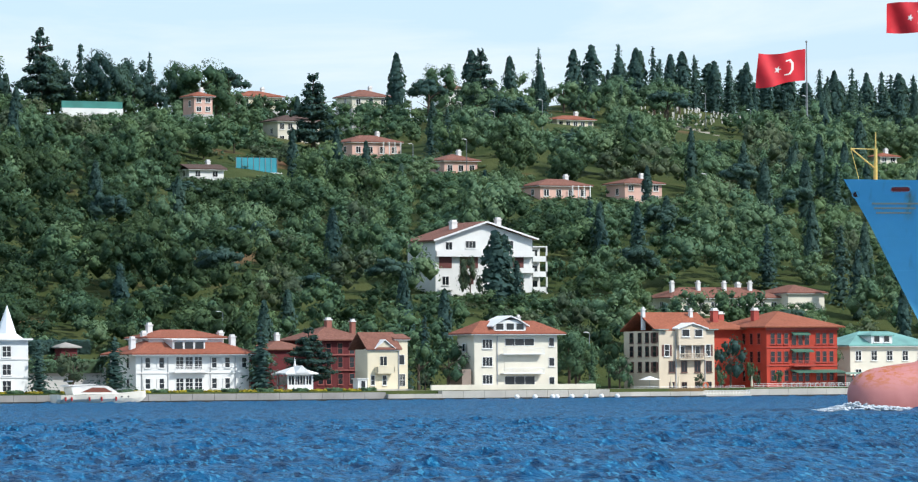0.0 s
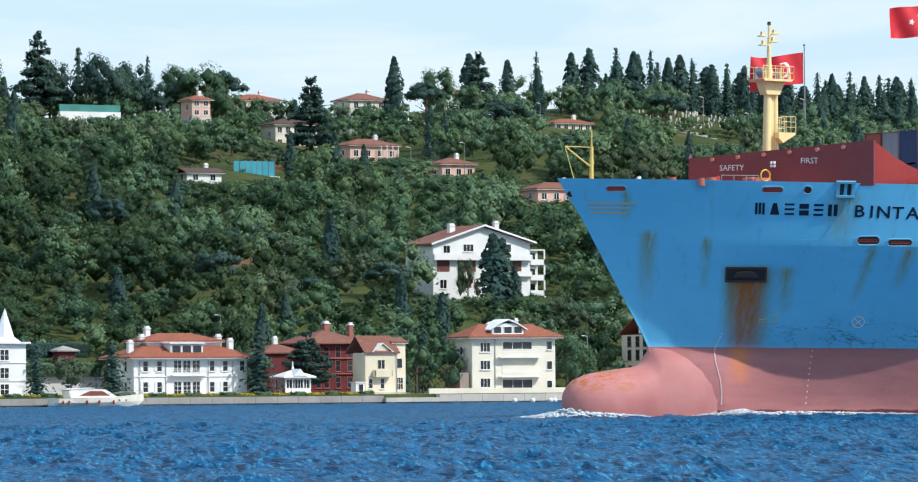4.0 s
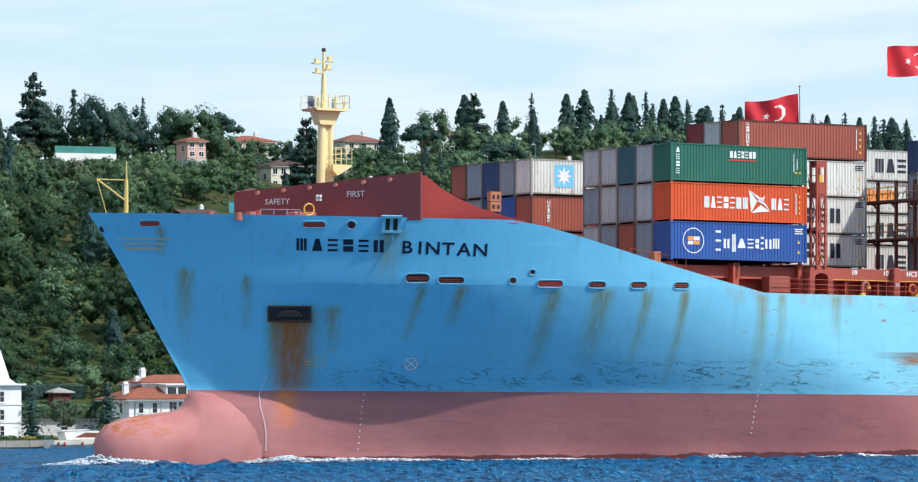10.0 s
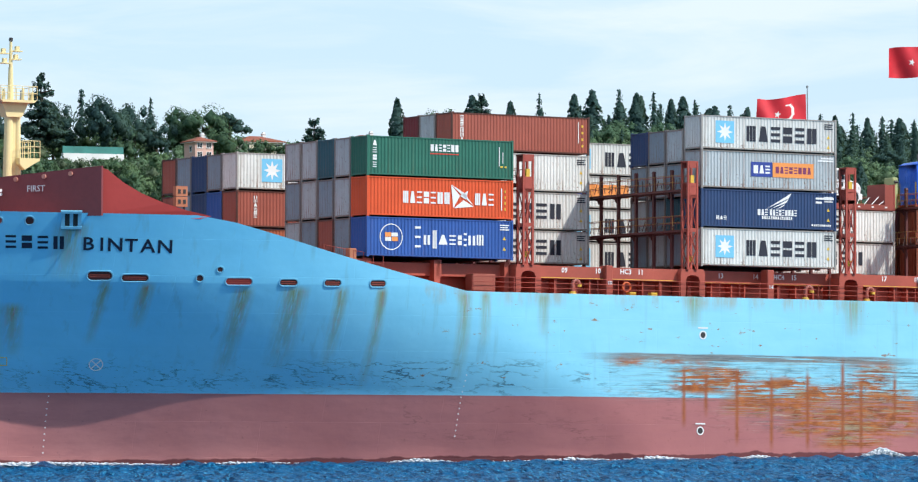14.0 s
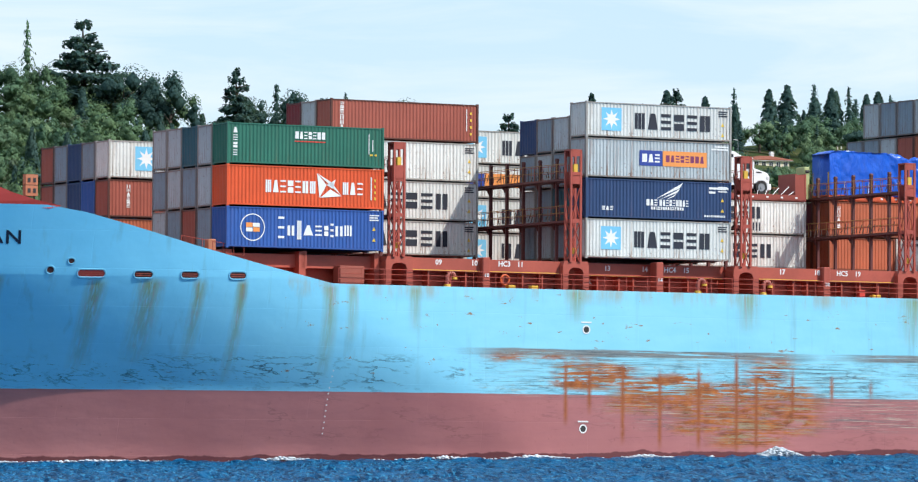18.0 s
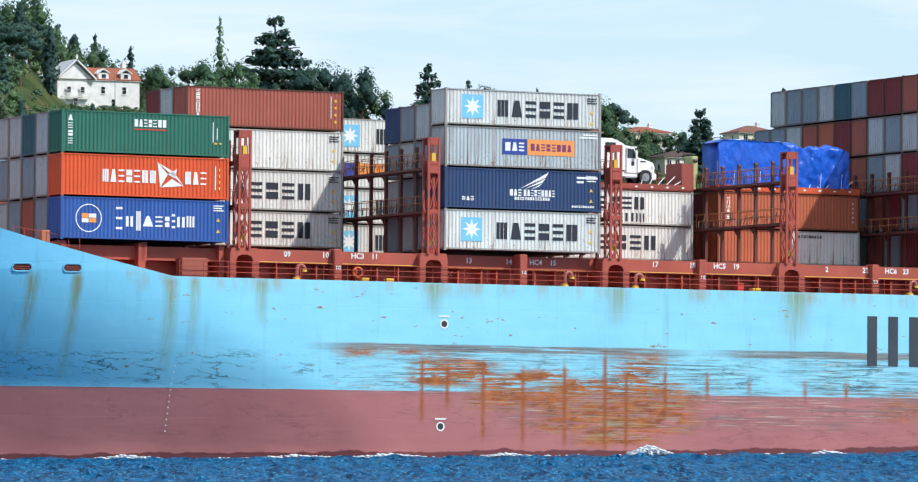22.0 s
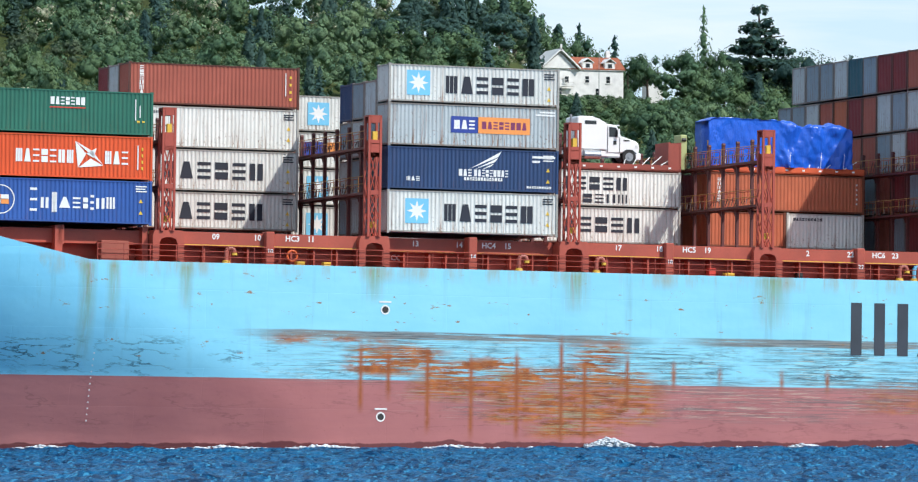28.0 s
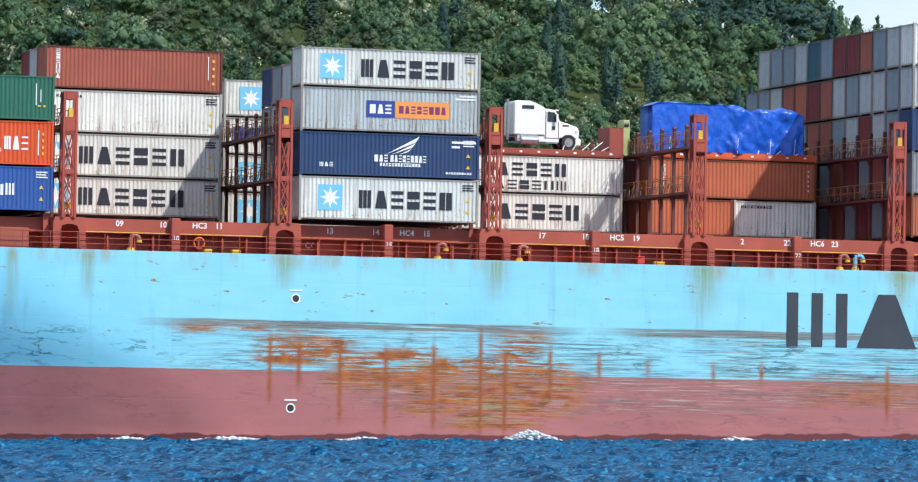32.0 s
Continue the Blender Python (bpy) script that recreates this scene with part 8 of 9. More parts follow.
for i, tx in enumerate(TOWERS):
    part("deck_portal", PORTAL, None, ship, "red portal with a rounded opening", at=pose(tx, 0, 0))
    part("lashing_tower", TOWER, None, ship, "red lattice lashing tower", at=pose(tx - 0.1, 0, 0))
    br = part("lashing_bridge", BRIDGE_DECK, None, ship, "lashing bridge across the deck, its red darkened as shade", at=pose(tx, 0, 0))
    part("guard_rail", BRIDGE_RAIL, None, br)
    part("guard_rail", BRIDGE_RAIL_2, None, br)
    tagged(part("lashing_gear", LASHING, None, br, "row of hanging lashing rods"), kind="stuff")
    for k in range(12):
        for z in (17.0, 20.0):
            part("arch_plate", BRIDGE_ARCH, None, br, at=pose(0, row_y(k) + 0.42, z))
    for k in range(1, 13):
        part("bridge_post", BRIDGE_POST, None, br, at=pose(0, row_y(k) - 0.2, 0))
    boxes("yellow_box", [(tx - 0.2, tx + 0.1, 0.1, 0.4, 20.35, 21.0)], YELLOW, ship)
    boxes("yellow_box", [(tx - 0.3, tx + 0.05, 0.1, 0.4, 14.6, 15.0)], YELLOW, ship)

# deck edge rails, pipes and small gear
for i in range(7):
    a = -20.0 + i * 14.25
    rail("deck_rail", (a, -0.05, 12.0), (a + 14.25, -0.05, 12.0), 1.1, ship, 8, 3, BULWARK_DULL, 0.028)


def gooseneck(x, c):
    bm = bmesh.new()
    pts = [Vector((x, 0.7, 12.0)), Vector((x, 0.7, 12.75))] + [Vector((x + 0.28 - 0.28 * math.cos(a), 0.7, 12.75 + 0.28 * math.sin(a))) for a in (0.5, 1.0, 1.57, 2.1, 2.7, 3.14)]
    for p, q in zip(pts, pts[1:]):
        add_tube(bm, p, q, 0.15, n=10)
    ob = part("vent_pipe", bm, c, ship, "gooseneck vent pipe on the deck edge", smooth=False)
    bm = bmesh.new()
    add_tube(bm, (x, 0.7, 11.95), (x, 0.7, 12.2), 0.34, 0.22, 12)
    part("pipe_base", bm, YELLOW, ob, "yellow pipe base")
    bm = bmesh.new()
    add_tube(bm, (x + 0.56, 0.7, 12.72), (x + 0.56, 0.7, 12.55), 0.18, 0.2, 10)
    part("pipe_mouth", bm, YELLOW, ob)


PIPE_PINK = plain("pipe_pink_paint", (0.42, 0.12, 0.09), 0.5)
for x in (-11.0, 9.6, 15.2, 37.8):
    gooseneck(x, PIPE_PINK)
gooseneck(38.9, HULL_BLUE)
for x, c, w, h in ((-6.2, YELLOW, 0.6, 0.3), (23.4, INK["red"], 0.5, 0.6), (24.6, YELLOW, 0.7, 0.28), (-4.3, YELLOW, 0.55, 0.3), (-14.3, plain_cache("green_box", (0.04, 0.12, 0.08)), 0.35, 0.4), (14.2, plain_cache("green_box", (0.04, 0.12, 0.08)), 0.35, 0.4), (30.0, DARK, 0.4, 0.5)):
    boxes("deck_box", [(x, x + w, 0.5, 1.0, 11.95, 11.95 + h)], c, ship, bevel=0.03)
bm = bmesh.new()
for i in range(20):
    a, b = i * math.tau / 20, (i + 1) * math.tau / 20
    add_tube(bm, (-6.56 + 0.34 * math.cos(a), 0.35, 12.6 + 0.34 * math.sin(a)), (-6.56 + 0.34 * math.cos(b), 0.35, 12.6 + 0.34 * math.sin(b)), 0.07, n=6, caps=False)
part("lifebuoy", bm, plain_cache("lifebuoy_orange", (0.75, 0.13, 0.03)), ship, "orange lifebuoy on the rail")
# locker, posts and rails by the first hold
boxes("deck_locker", [(-19.6, -17.7, 0.5, 1.6, 11.95, 13.3)], plain_cache("locker_red", (0.33, 0.08, 0.05)), ship, "faded red deck locker", bevel=0.04)
boxes("hatch_post", [(-22.6, -22.1, 0.9, 1.7, 12.4, 14.2)], DECK_RED, ship)
each_box("cargo_support", [(x, x + 0.4, 0.9, 12.6, 13.0 if x < -20 else 11.9, 14.25) for x in (-28.2, -22.4, -16.7)] + [(x, x + 0.4, 20.4, 32.1, 13.0 if x < -20 else 11.9, 14.25) for x in (-28.2, -16.7)], DECK_RED, ship)
boxes("deck_box", [(-29.6, -29.0, 0.9, 1.5, 13.4, 14.9)], plain_cache("box_faded_orange", (0.5, 0.17, 0.08)), ship, bevel=0.04)
rail("deck_rail", (-31.5, 1.2, 13.9), (-27.0, 0.6, 13.2), 1.2, ship, 6, 2, BULWARK_DULL)
each_box("signal_box", [(-42.2, -41.3, 3.4, 3.9, 17.6, 18.3), (-42.2, -41.3, 3.4, 3.9, 18.35, 19.05)], plain_cache("box_faded_orange", (0.5, 0.17, 0.08)), ship)
each_box("signal_lamp", [(-42.05 + d, -41.85 + d, 3.36, 3.4, 17.8 + e, 18.1 + e) for d in (0, 0.4) for e in (0, 0.72)], DARK, ship)
each_box("signal_stand", [(-42.1, -42.0, 3.6, 3.7, 16.4, 17.6), (-41.5, -41.4, 3.6, 3.7, 16.4, 17.6)], DARK, ship)
# forecastle gear seen over the bulwark
for x, y, r, h, c in ((-60.5, 12.5, 0.35, 0.55, PIPE_PINK), (-58.2, 10.6, 0.5, 0.5, PIPE_PINK), (-59.5, 10.0, 0.3, 0.3, PIPE_PINK), (-57.4, 11.0, 0.25, 0.8, BULWARK_RED)):
    bm = bmesh.new()
    add_tube(bm, (x, y, 16.7), (x, y, 17.15 + h * 0.5), r, r * 0.8, 12)
    part("bollard", bm, c, ship)
bm = bmesh.new()
for i in range(16):
    a, b = i * math.tau / 16, (i + 1) * math.tau / 16
    add_tube(bm, (-53.9 + 0.42 * math.cos(a), 9.6, 17.65 + 0.42 * math.sin(a)), (-53.9 + 0.42 * math.cos(b), 9.6, 17.65 + 0.42 * math.sin(b)), 0.06, n=6, caps=False)
part("winch_wheel", bm, YELLOW, ship, "yellow winch wheel on the forecastle")
boxes("winch", [(-54.9, -53.0, 10.0, 11.4, 16.6, 17.5)], PIPE_PINK, ship, "faded red mooring winch", bevel=0.1)
rail("hand_rail", (-57.8, 9.8, 16.7), (-55.2, 8.6, 16.7), 0.85, ship, 3, 1, STEEL, 0.04)

# ---- containers ----


def corrugated(bm, a, b, z0, z1, out, pitch=0.278, depth=0.036):
    """A wall of trapezoid ribs from a to b (x, y), between z0 and z1; out points outwards."""
    a, b, out = Vector(a), Vector(b), Vector(out)
    length = (b - a).length
    n = max(2, round(length / pitch))
    pts = []
    for i in range(n):
        for s, d in ((0.0, 0.0), (0.32, 0.0), (0.5, -1.0), (0.82, -1.0)):
            pts.append(a.lerp(b, (i + s) / n) + out * d * depth)
    pts.append(b)
    lo = [bm.verts.new((p.x, p.y, z0)) for p in pts]
    hi = [bm.verts.new((p.x, p.y, z1)) for p in pts]
    for i in range(len(pts) - 1):
        bm.faces.new((lo[i], lo[i + 1], hi[i + 1], hi[i]))


_box_meshes = {}


def box_meshes(colour, length, height):
    """The shared meshes of one kind of container: its ribbed shell, its frame and its castings."""
    key = (colour, length, height)
    if key in _box_meshes:
        return _box_meshes[key]
    L, W, H = length, 2.37, height
    bm = bmesh.new()
    e = 0.03
    corrugated(bm, (0.08, e), (L - 0.08, e), 0.14, H - 0.1, (0, -1))
    corrugated(bm, (L - 0.08, W - e), (0.08, W - e), 0.14, H - 0.1, (0, 1))
    corrugated(bm, (e, W - 0.08), (e, 0.08), 0.14, H - 0.1, (-1, 0), 0.25, 0.045)
    add_box(bm, 0.06, L - 0.06, 0.06, W - 0.06, H - 0.09, H - 0.055)
    add_box(bm, 0.06, L - 0.06, 0.06, W - 0.06, 0.09, 0.14)
    shell = mesh_of("shell", bm, BOX[colour])
    bm = bmesh.new()
    for x in (0, L - 0.14):
        for y in (0, W - 0.14):
            add_box(bm, x, x + 0.14, y, y + 0.14, 0.1, H - 0.1)
    for y in (0, W - 0.07):
        add_box(bm, 0.14, L - 0.14, y, y + 0.07, H - 0.13, H - 0.05)
        add_box(bm, 0.14, L - 0.14, y, y + 0.07, 0.09, 0.19)
    for x in (0, L - 0.07):
        add_box(bm, x, x + 0.07, 0.14, W - 0.14, H - 0.15, H - 0.05)
        add_box(bm, x, x + 0.07, 0.14, W - 0.14, 0.09, 0.19)
    frame_me = mesh_of("frame", bm, BOX_FRAME.get(colour, BOX[colour]))
    bm = bmesh.new()
    add_box(bm, L - 0.06, L - 0.02, 0.14, W / 2 - 0.01, 0.17, H - 0.14)
    add_box(bm, L - 0.06, L - 0.02, W / 2 + 0.01, W - 0.14, 0.17, H - 0.14)
    for y in (0.45, 0.95, 1.48, 1.98):
        add_tube(bm, (L - 0.005, y, 0.1), (L - 0.005, y, H - 0.1), 0.02, n=5)
    doors = mesh_of("door_end", bm, BOX[colour])
    bm = bmesh.new()
    add_box(bm, -0.005, 0.175, -0.005, 0.165, -0.005, 0.12)
    cast = mesh_of("corner_casting", bm, BOX_FRAME.get(colour, BOX[colour]))
    _box_meshes[key] = (shell, frame_me, doors, cast)
    return _box_meshes[key]


# rusty frame edges, also darkened to paint in the gaps between boxes
BOX_FRAME = {"blue_grey": box_paint("frame_rusty_grey", (0.26, 0.24, 0.22), 1.8), "steel": box_paint("frame_rusty_steel", (0.17, 0.16, 0.155), 1.8), "grey": box_paint("frame_darkened_grey", (0.36, 0.35, 0.32), 1.6),
             "pale": box_paint("frame_darkened_pale", (0.44, 0.43, 0.39), 1.6), "brown": box_paint("frame_dark_brown", (0.10, 0.035, 0.025), 1.2), "maroon": box_paint("frame_dark_maroon", (0.11, 0.02, 0.02), 1.2),
             "rust": box_paint("frame_dark_rust", (0.17, 0.05, 0.025), 1.2)}


def container(colour, x, y, z, length=12.19, height=2.9, label="", castings=True, group="stacked containers"):
    words = {"grey": "light grey", "pale": "pale grey", "blue_grey": "rust-flecked grey-blue", "green": "dark green", "orange": "orange-red", "blue": "bright blue", "navy": "navy blue",
             "brown": "brown", "rust": "rust orange", "maroon": "maroon", "teal": "dark teal", "steel": "weathered steel-blue"}[colour]
    ob = empty("shipping_container", label or words + " corrugated steel shipping container lashed on deck", "shipping container", group=group)
    shell, fr, doors, cast = box_meshes(colour, length, height)
    part("shell", shell, None, ob)
    part("frame", fr, None, ob)
    part("door_end", doors, None, ob)
    if castings:
        for cx in (0, length - 0.17):
            for cy in (0, 2.37 - 0.16):
                for cz in (0, height - 0.115):
                    part("corner_casting", cast, None, ob, at=pose(cx, cy, cz))
    m = pose(x, y, z)
    ob.matrix_basis = m
    MOVERS.append((ob, m))
    return ob


def on_side(ob, name, bm, material, x, z, label=""):
    """A flat painted shape on the outboard side of a container; the shape lies in x, y of the mesh."""
    return part(name, bm, material, ob, label, at=pose(x, 0.022, z, 90))


def letters(ob, n, x0, x1, z, h, ink, thick=0.24, label="painted lettering shapes"):
    w = (x1 - x0) / n
    _glyph[0] = 0
    for i in range(n):
        on_side(ob, "lettering", glyph_bars(w * 0.8, h, thick=thick), INK[ink], x0 + w * (i + 0.5), z, label if i == 0 else "")


def star_square(ob, x, z, s=1.75):
    bm = bmesh.new()
    add_box(bm, -s / 2, s / 2, -s / 2, s / 2, 0, 0.006)
    sq = on_side(ob, "emblem_square", bm, INK["sky"], x, z, "light blue square with a white star shape")
    bm = bmesh.new()
    pts = []
    for i in range(16):
        r = s * (0.43 if i % 2 == 0 else 0.19)
        a = i * math.tau / 16 + math.pi / 2
        pts.append(bm.verts.new((r * math.cos(a), r * math.sin(a), 0.012)))
    bm.faces.new(pts)
    part("star", bm, INK["white"], sq)


def small_marks(ob, length, height, ink="white", yellow=True):
    for i in range(3):
        bm = bmesh.new()
        add_box(bm, -0.9, -0.15 - 0.1 * (i % 2), height - 0.42 - i * 0.16, height - 0.34 - i * 0.16, 0, 0.01)
        part("code_mark", bm, INK[ink], ob, at=pose(length - 0.2, 0.022, 0, 90))
    if yellow:
        for z in (height - 1.35, height - 2.1):
            bm = bmesh.new()
            v = [bm.verts.new(p) for p in ((-0.14, z - 0.1, 0.01), (0.14, z - 0.1, 0.01), (0, z + 0.16, 0.01))]
            bm.faces.new(v)
            part("warning_mark", bm, INK["yellow"], ob, at=pose(length - 0.75, 0.022, 0, 90))


def bars(ob, rows, ink, x, z, label=""):
    for r in rows:
        bm = bmesh.new()
        add_box(bm, *r, 0, 0.01)
        on_side(ob, "painted_bar", bm, INK[ink], x, z, label)


Z0 = 14.33
HC, ST = 2.9, 2.59

# bay 0, outboard stack
A0 = BAYS[0]
y0 = row_y(0)
c = container("blue", A0, y0, Z0)
small_marks(c, 12.19, HC)
on_side(c, "roundel", ring_mesh(0.95, 0.07), INK["white"], 2.0, 1.45, "white ring with a small flag shape")
bars(c, [(-0.5, 0.0, 0.0, 0.32), (0.05, 0.55, -0.3, 0.0)], "orange", 2.0, 1.45)
bars(c, [(0.02, 0.55, 0.03, 0.3), (-0.5, 0.0, -0.3, -0.03)], "white", 2.0, 1.45)
for j, (w, h, x, z) in enumerate(((0.5, 1.5, 4.2, 1.5), (0.55, 0.7, 4.95, 1.3), (0.35, 1.3, 5.6, 1.35), (0.8, 0.7, 6.3, 1.35), (0.55, 0.7, 7.1, 1.35), (0.35, 0.7, 7.7, 1.35), (0.25, 0.95, 8.15, 1.4), (0.6, 0.7, 8.7, 1.35), (0.6, 0.75, 9.4, 1.4))):
    on_side(c, "script_shape", glyph_bars(w, h, thick=0.13 if h > 1 else 0.2), INK["white"], x, z, "white script shapes" if j == 0 else "")
c = container("orange", A0, y0, Z0 + HC)
letters(c, 7, 2.9, 6.9, 1.45, 0.85, "white", 0.16)
letters(c, 3, 8.9, 10.6, 1.45, 0.85, "white", 0.16)
bm = bmesh.new()
for tri in (((-0.95, 0.95), (-0.2, 0.15), (-0.75, -0.75)), ((-0.95, 0.95), (0.2, 0.35), (0.95, -0.55)), ((-0.7, -0.75), (0.1, -0.15), (0.95, -0.6)), ((-0.2, 0.15), (0.5, 0.55), (0.3, -0.1))):
    bm.faces.new([bm.verts.new((u, v, 0.01)) for u, v in tri])
on_side(c, "pennant_shape", bm, INK["white"], 7.9, 1.5, "white pennant shape")
bars(c, [(-0.04, 0.04, -0.8, 0.8)], "white", 11.2, 1.5)
bars(c, [(-0.05, 0.05, -0.8 + i * 0.42, -0.6 + i * 0.42) for i in range(4)], "yellow", 11.5, 1.5)
c = container("green", A0, y0, Z0 + 2 * HC)
letters(c, 7, 5.2, 7.6, 2.15, 0.5, "white", 0.2)
bars(c, [(-1.2, 1.2, -0.04, 0.04)], "red", 6.4, 1.72)
for i in range(4):
    on_side(c, "character_shape", glyph_bars(0.34, 0.38, thick=0.2), INK["white"], 0.62, 2.35 - i * 0.52)
bars(c, [(-0.03, 0.03, -0.7, 0.7)], "white", 11.0, 1.7)
bars(c, [(-0.03, 0.03, -0.3, 0.5)], "white", 11.3, 1.5)
bars(c, [(-0.1, 0.1, -0.06, 0.06), (0.25, 0.42, -0.06, 0.06)], "yellow", 11.2, 0.95)
for k, cols in enumerate((("steel", "blue_grey", "blue_grey"), ("brown", "steel", "teal"), ("steel", "blue_grey", "blue_grey"), ("blue_grey", "steel", "blue_grey"))):
    for j, col in enumerate(cols):
        container(col, A0, row_y(k + 1), Z0 + j * HC)
# bay 0, far rows
for k, cols in enumerate((("rust", "brown", "grey"), ("brown", "blue", "steel"), ("navy", "navy", "navy"), ("brown", "steel", "steel"), ("brown", "brown", "brown"))):
    for j, col in enumerate(cols[1:] if k else cols):
        c = container(col, A0, row_y(8 + k), Z0 + (j + (1 if k else 0)) * (8.55 / 3), height=2.82)
        if k == 0 and j == 2:
            star_square(c, 3.0, 1.5)
            letters(c, 6, 5.0, 11.2, 1.45, 1.2, "dark")
        if k == 0 and j == 1:
            for q in range(6):
                on_side(c, "lettering", glyph_bars(0.3, 0.24), INK["white"], 1.6, 2.3 - q * 0.28)
# bay 1: rows 5 and inboard
B0 = BAYS[1]
for k in range(3):
    stack = (("grey", ST), ("grey", HC), ("pale", HC), ("brown", HC)) if k == 0 else (("steel", ST), ("blue_grey", HC), ("steel", HC), (("maroon", HC) if k == 2 else ("blue_grey", HC)))
    z = 14.7
    for j, (col, h) in enumerate(stack):
        c = container(col, B0, row_y(5 + k), z, height=h)
        z += h
        if k == 0 and j < 2:
            star_square(c, 0.9, h / 2, 1.6)
            letters(c, 6, 2.3, 9.8, h / 2, 1.15, "dark")
            small_marks(c, 12.19, h, "dark")
        if k == 0 and j == 2:
            small_marks(c, 12.19, h, "dark")
            letters(c, 8, 0.8, 2.6, 2.45, 0.18, "dark")
        if k == 0 and j == 3:
            for q in range(6):
                on_side(c, "lettering", glyph_bars(0.3, 0.3), INK["white"], 0.9, 2.5 - q * 0.33)
            bars(c, [(-0.03, 0.03, -0.8, 0.8)], "white", 11.2, 1.7)
            bars(c, [(-0.08, 0.08, -0.9 + i * 0.5, -0.72 + i * 0.5) for i in range(4)], "yellow", 11.55, 1.5)
# bay 2
C0 = BAYS[2]
z = 14.33
for j, (col, h) in enumerate((("grey", HC), ("navy", HC), ("blue_grey", HC), ("grey", ST))):
    c = container(col, C0, y0, z, height=h)
    z += h
    if col == "grey":
        star_square(c, 2.1, h / 2 + 0.05, 1.65)
        letters(c, 6, 3.9, 10.5, h / 2, 1.15, "dark")
        small_marks(c, 12.19, h, "dark")
    elif col == "navy":
        letters(c, 3, 5.0, 6.0, 1.25, 0.45, "white")
        letters(c, 9, 6.1, 8.6, 1.25, 0.45, "white", 0.2)
        letters(c, 14, 5.4, 8.2, 0.85, 0.22, "white", 0.3)
        bm = bmesh.new()
        for tri in (((-1.3, -0.5), (1.0, 0.75), (0.75, 0.35)), ((-0.9, -0.5), (0.75, 0.3), (0.5, 0.0)), ((-0.4, -0.5), (0.5, -0.05), (0.2, -0.3))):
            bm.faces.new([bm.verts.new((u, v, 0.01)) for u, v in tri])
        on_side(c, "wing_shape", bm, INK["white"], 7.1, 2.0, "white wing shape")
        letters(c, 3, 1.3, 2.3, 0.75, 0.28, "white")
        letters(c, 10, 9.9, 11.7, 0.4, 0.14, "white", 0.35)
        bars(c, [(-0.9, 0.75, 0.05, 0.2), (-0.9, -0.35, -0.25, -0.1)], "white", 11.2, 2.3)
        small_marks(c, 12.19, h, "white")
    else:
        bm = bmesh.new()
        add_box(bm, -0.95, 0.95, -0.55, 0.55, 0, 0.006)
        on_side(c, "emblem_panel", bm, INK["royal"], 5.4, 1.55, "blue and orange painted panel")
        bm = bmesh.new()
        add_box(bm, -1.85, 1.85, -0.55, 0.55, 0, 0.006)
        on_side(c, "emblem_panel", bm, INK["orange"], 8.25, 1.55)
        letters(c, 3, 4.6, 6.2, 1.55, 0.6, "white")
        letters(c, 8, 6.6, 9.9, 1.55, 0.5, "plum")
        bars(c, [(-0.7, 0.7, 0, 0.12), (-0.4, 0.7, 0.2, 0.3)], "white", 11.2, 2.3)
for k in range(3):
    z = 14.33
    for j, col in enumerate((("steel", "teal", "steel", "blue_grey"), ("blue_grey", "steel", "blue_grey", "steel"), ("steel", "blue_grey", "steel", "navy"))[k]):
        container(col, C0, row_y(k + 1), z, height=ST)
        z += ST
for k, cols in enumerate((("grey", "grey", "grey", "grey"), ("steel", "brown", "blue_grey", "steel"), ("blue_grey", "steel", "brown", "navy"))):
    z = 14.33
    for j, col in enumerate(cols):
        c = container(col, C0, row_y(8 + k), z, height=ST)
        z += ST
        if k == 0:
            if j == 2:
                bm = bmesh.new()
                add_box(bm, -0.9, 0.9, -0.5, 0.5, 0, 0.006)
                on_side(c, "emblem_panel", bm, INK["royal"], 1.6, 1.4)
                bm = bmesh.new()
                add_box(bm, -1.8, 1.8, -0.5, 0.5, 0, 0.006)
                on_side(c, "emblem_panel", bm, INK["orange"], 4.4, 1.4)
            else:
                star_square(c, 1.9, ST / 2, 1.6)
                letters(c, 6, 3.9, 10.5, ST / 2, 1.1, "dark")
# bay 3: pale boxes under the flat rack
D0 = BAYS[3]
for k in range(3):
    for j in range(2):
        c = container(("grey", "pale")[j] if k == 0 else ("steel", "brown", "blue_grey", "steel")[k + j], D0, row_y(5 + k), 14.5 + j * ST, height=ST)
        if k == 0:
            if j == 1:
                letters(c, 6, 2.0, 8.2, 1.65, 0.9, "dark")
                letters(c, 7, 2.0, 8.2, 0.6, 0.62, "dark", 0.2)
            else:
                letters(c, 6, 1.9, 9.2, 1.35, 1.05, "dark")
# bay 4: rust-coloured boxes and short ones
E0 = BAYS[4]
c = container("rust", E0, row_y(5), 14.5, 6.06, ST)
c = container("pale", E0 + 6.13, row_y(5), 14.5, 6.06, ST)
letters(c, 10, 0.5, 2.8, 2.15, 0.2, "dark")
c = container("rust", E0, row_y(5), 14.5 + ST, height=2.75)
for q in range(6):
    on_side(c, "lettering", glyph_bars(0.3, 0.24), INK["white"], 0.9, 2.2 - q * 0.28)
bars(c, [(-0.05, 0.05, -0.9 + i * 0.34, -0.78 + i * 0.34) for i in range(5)], "white", 11.6, 1.6)
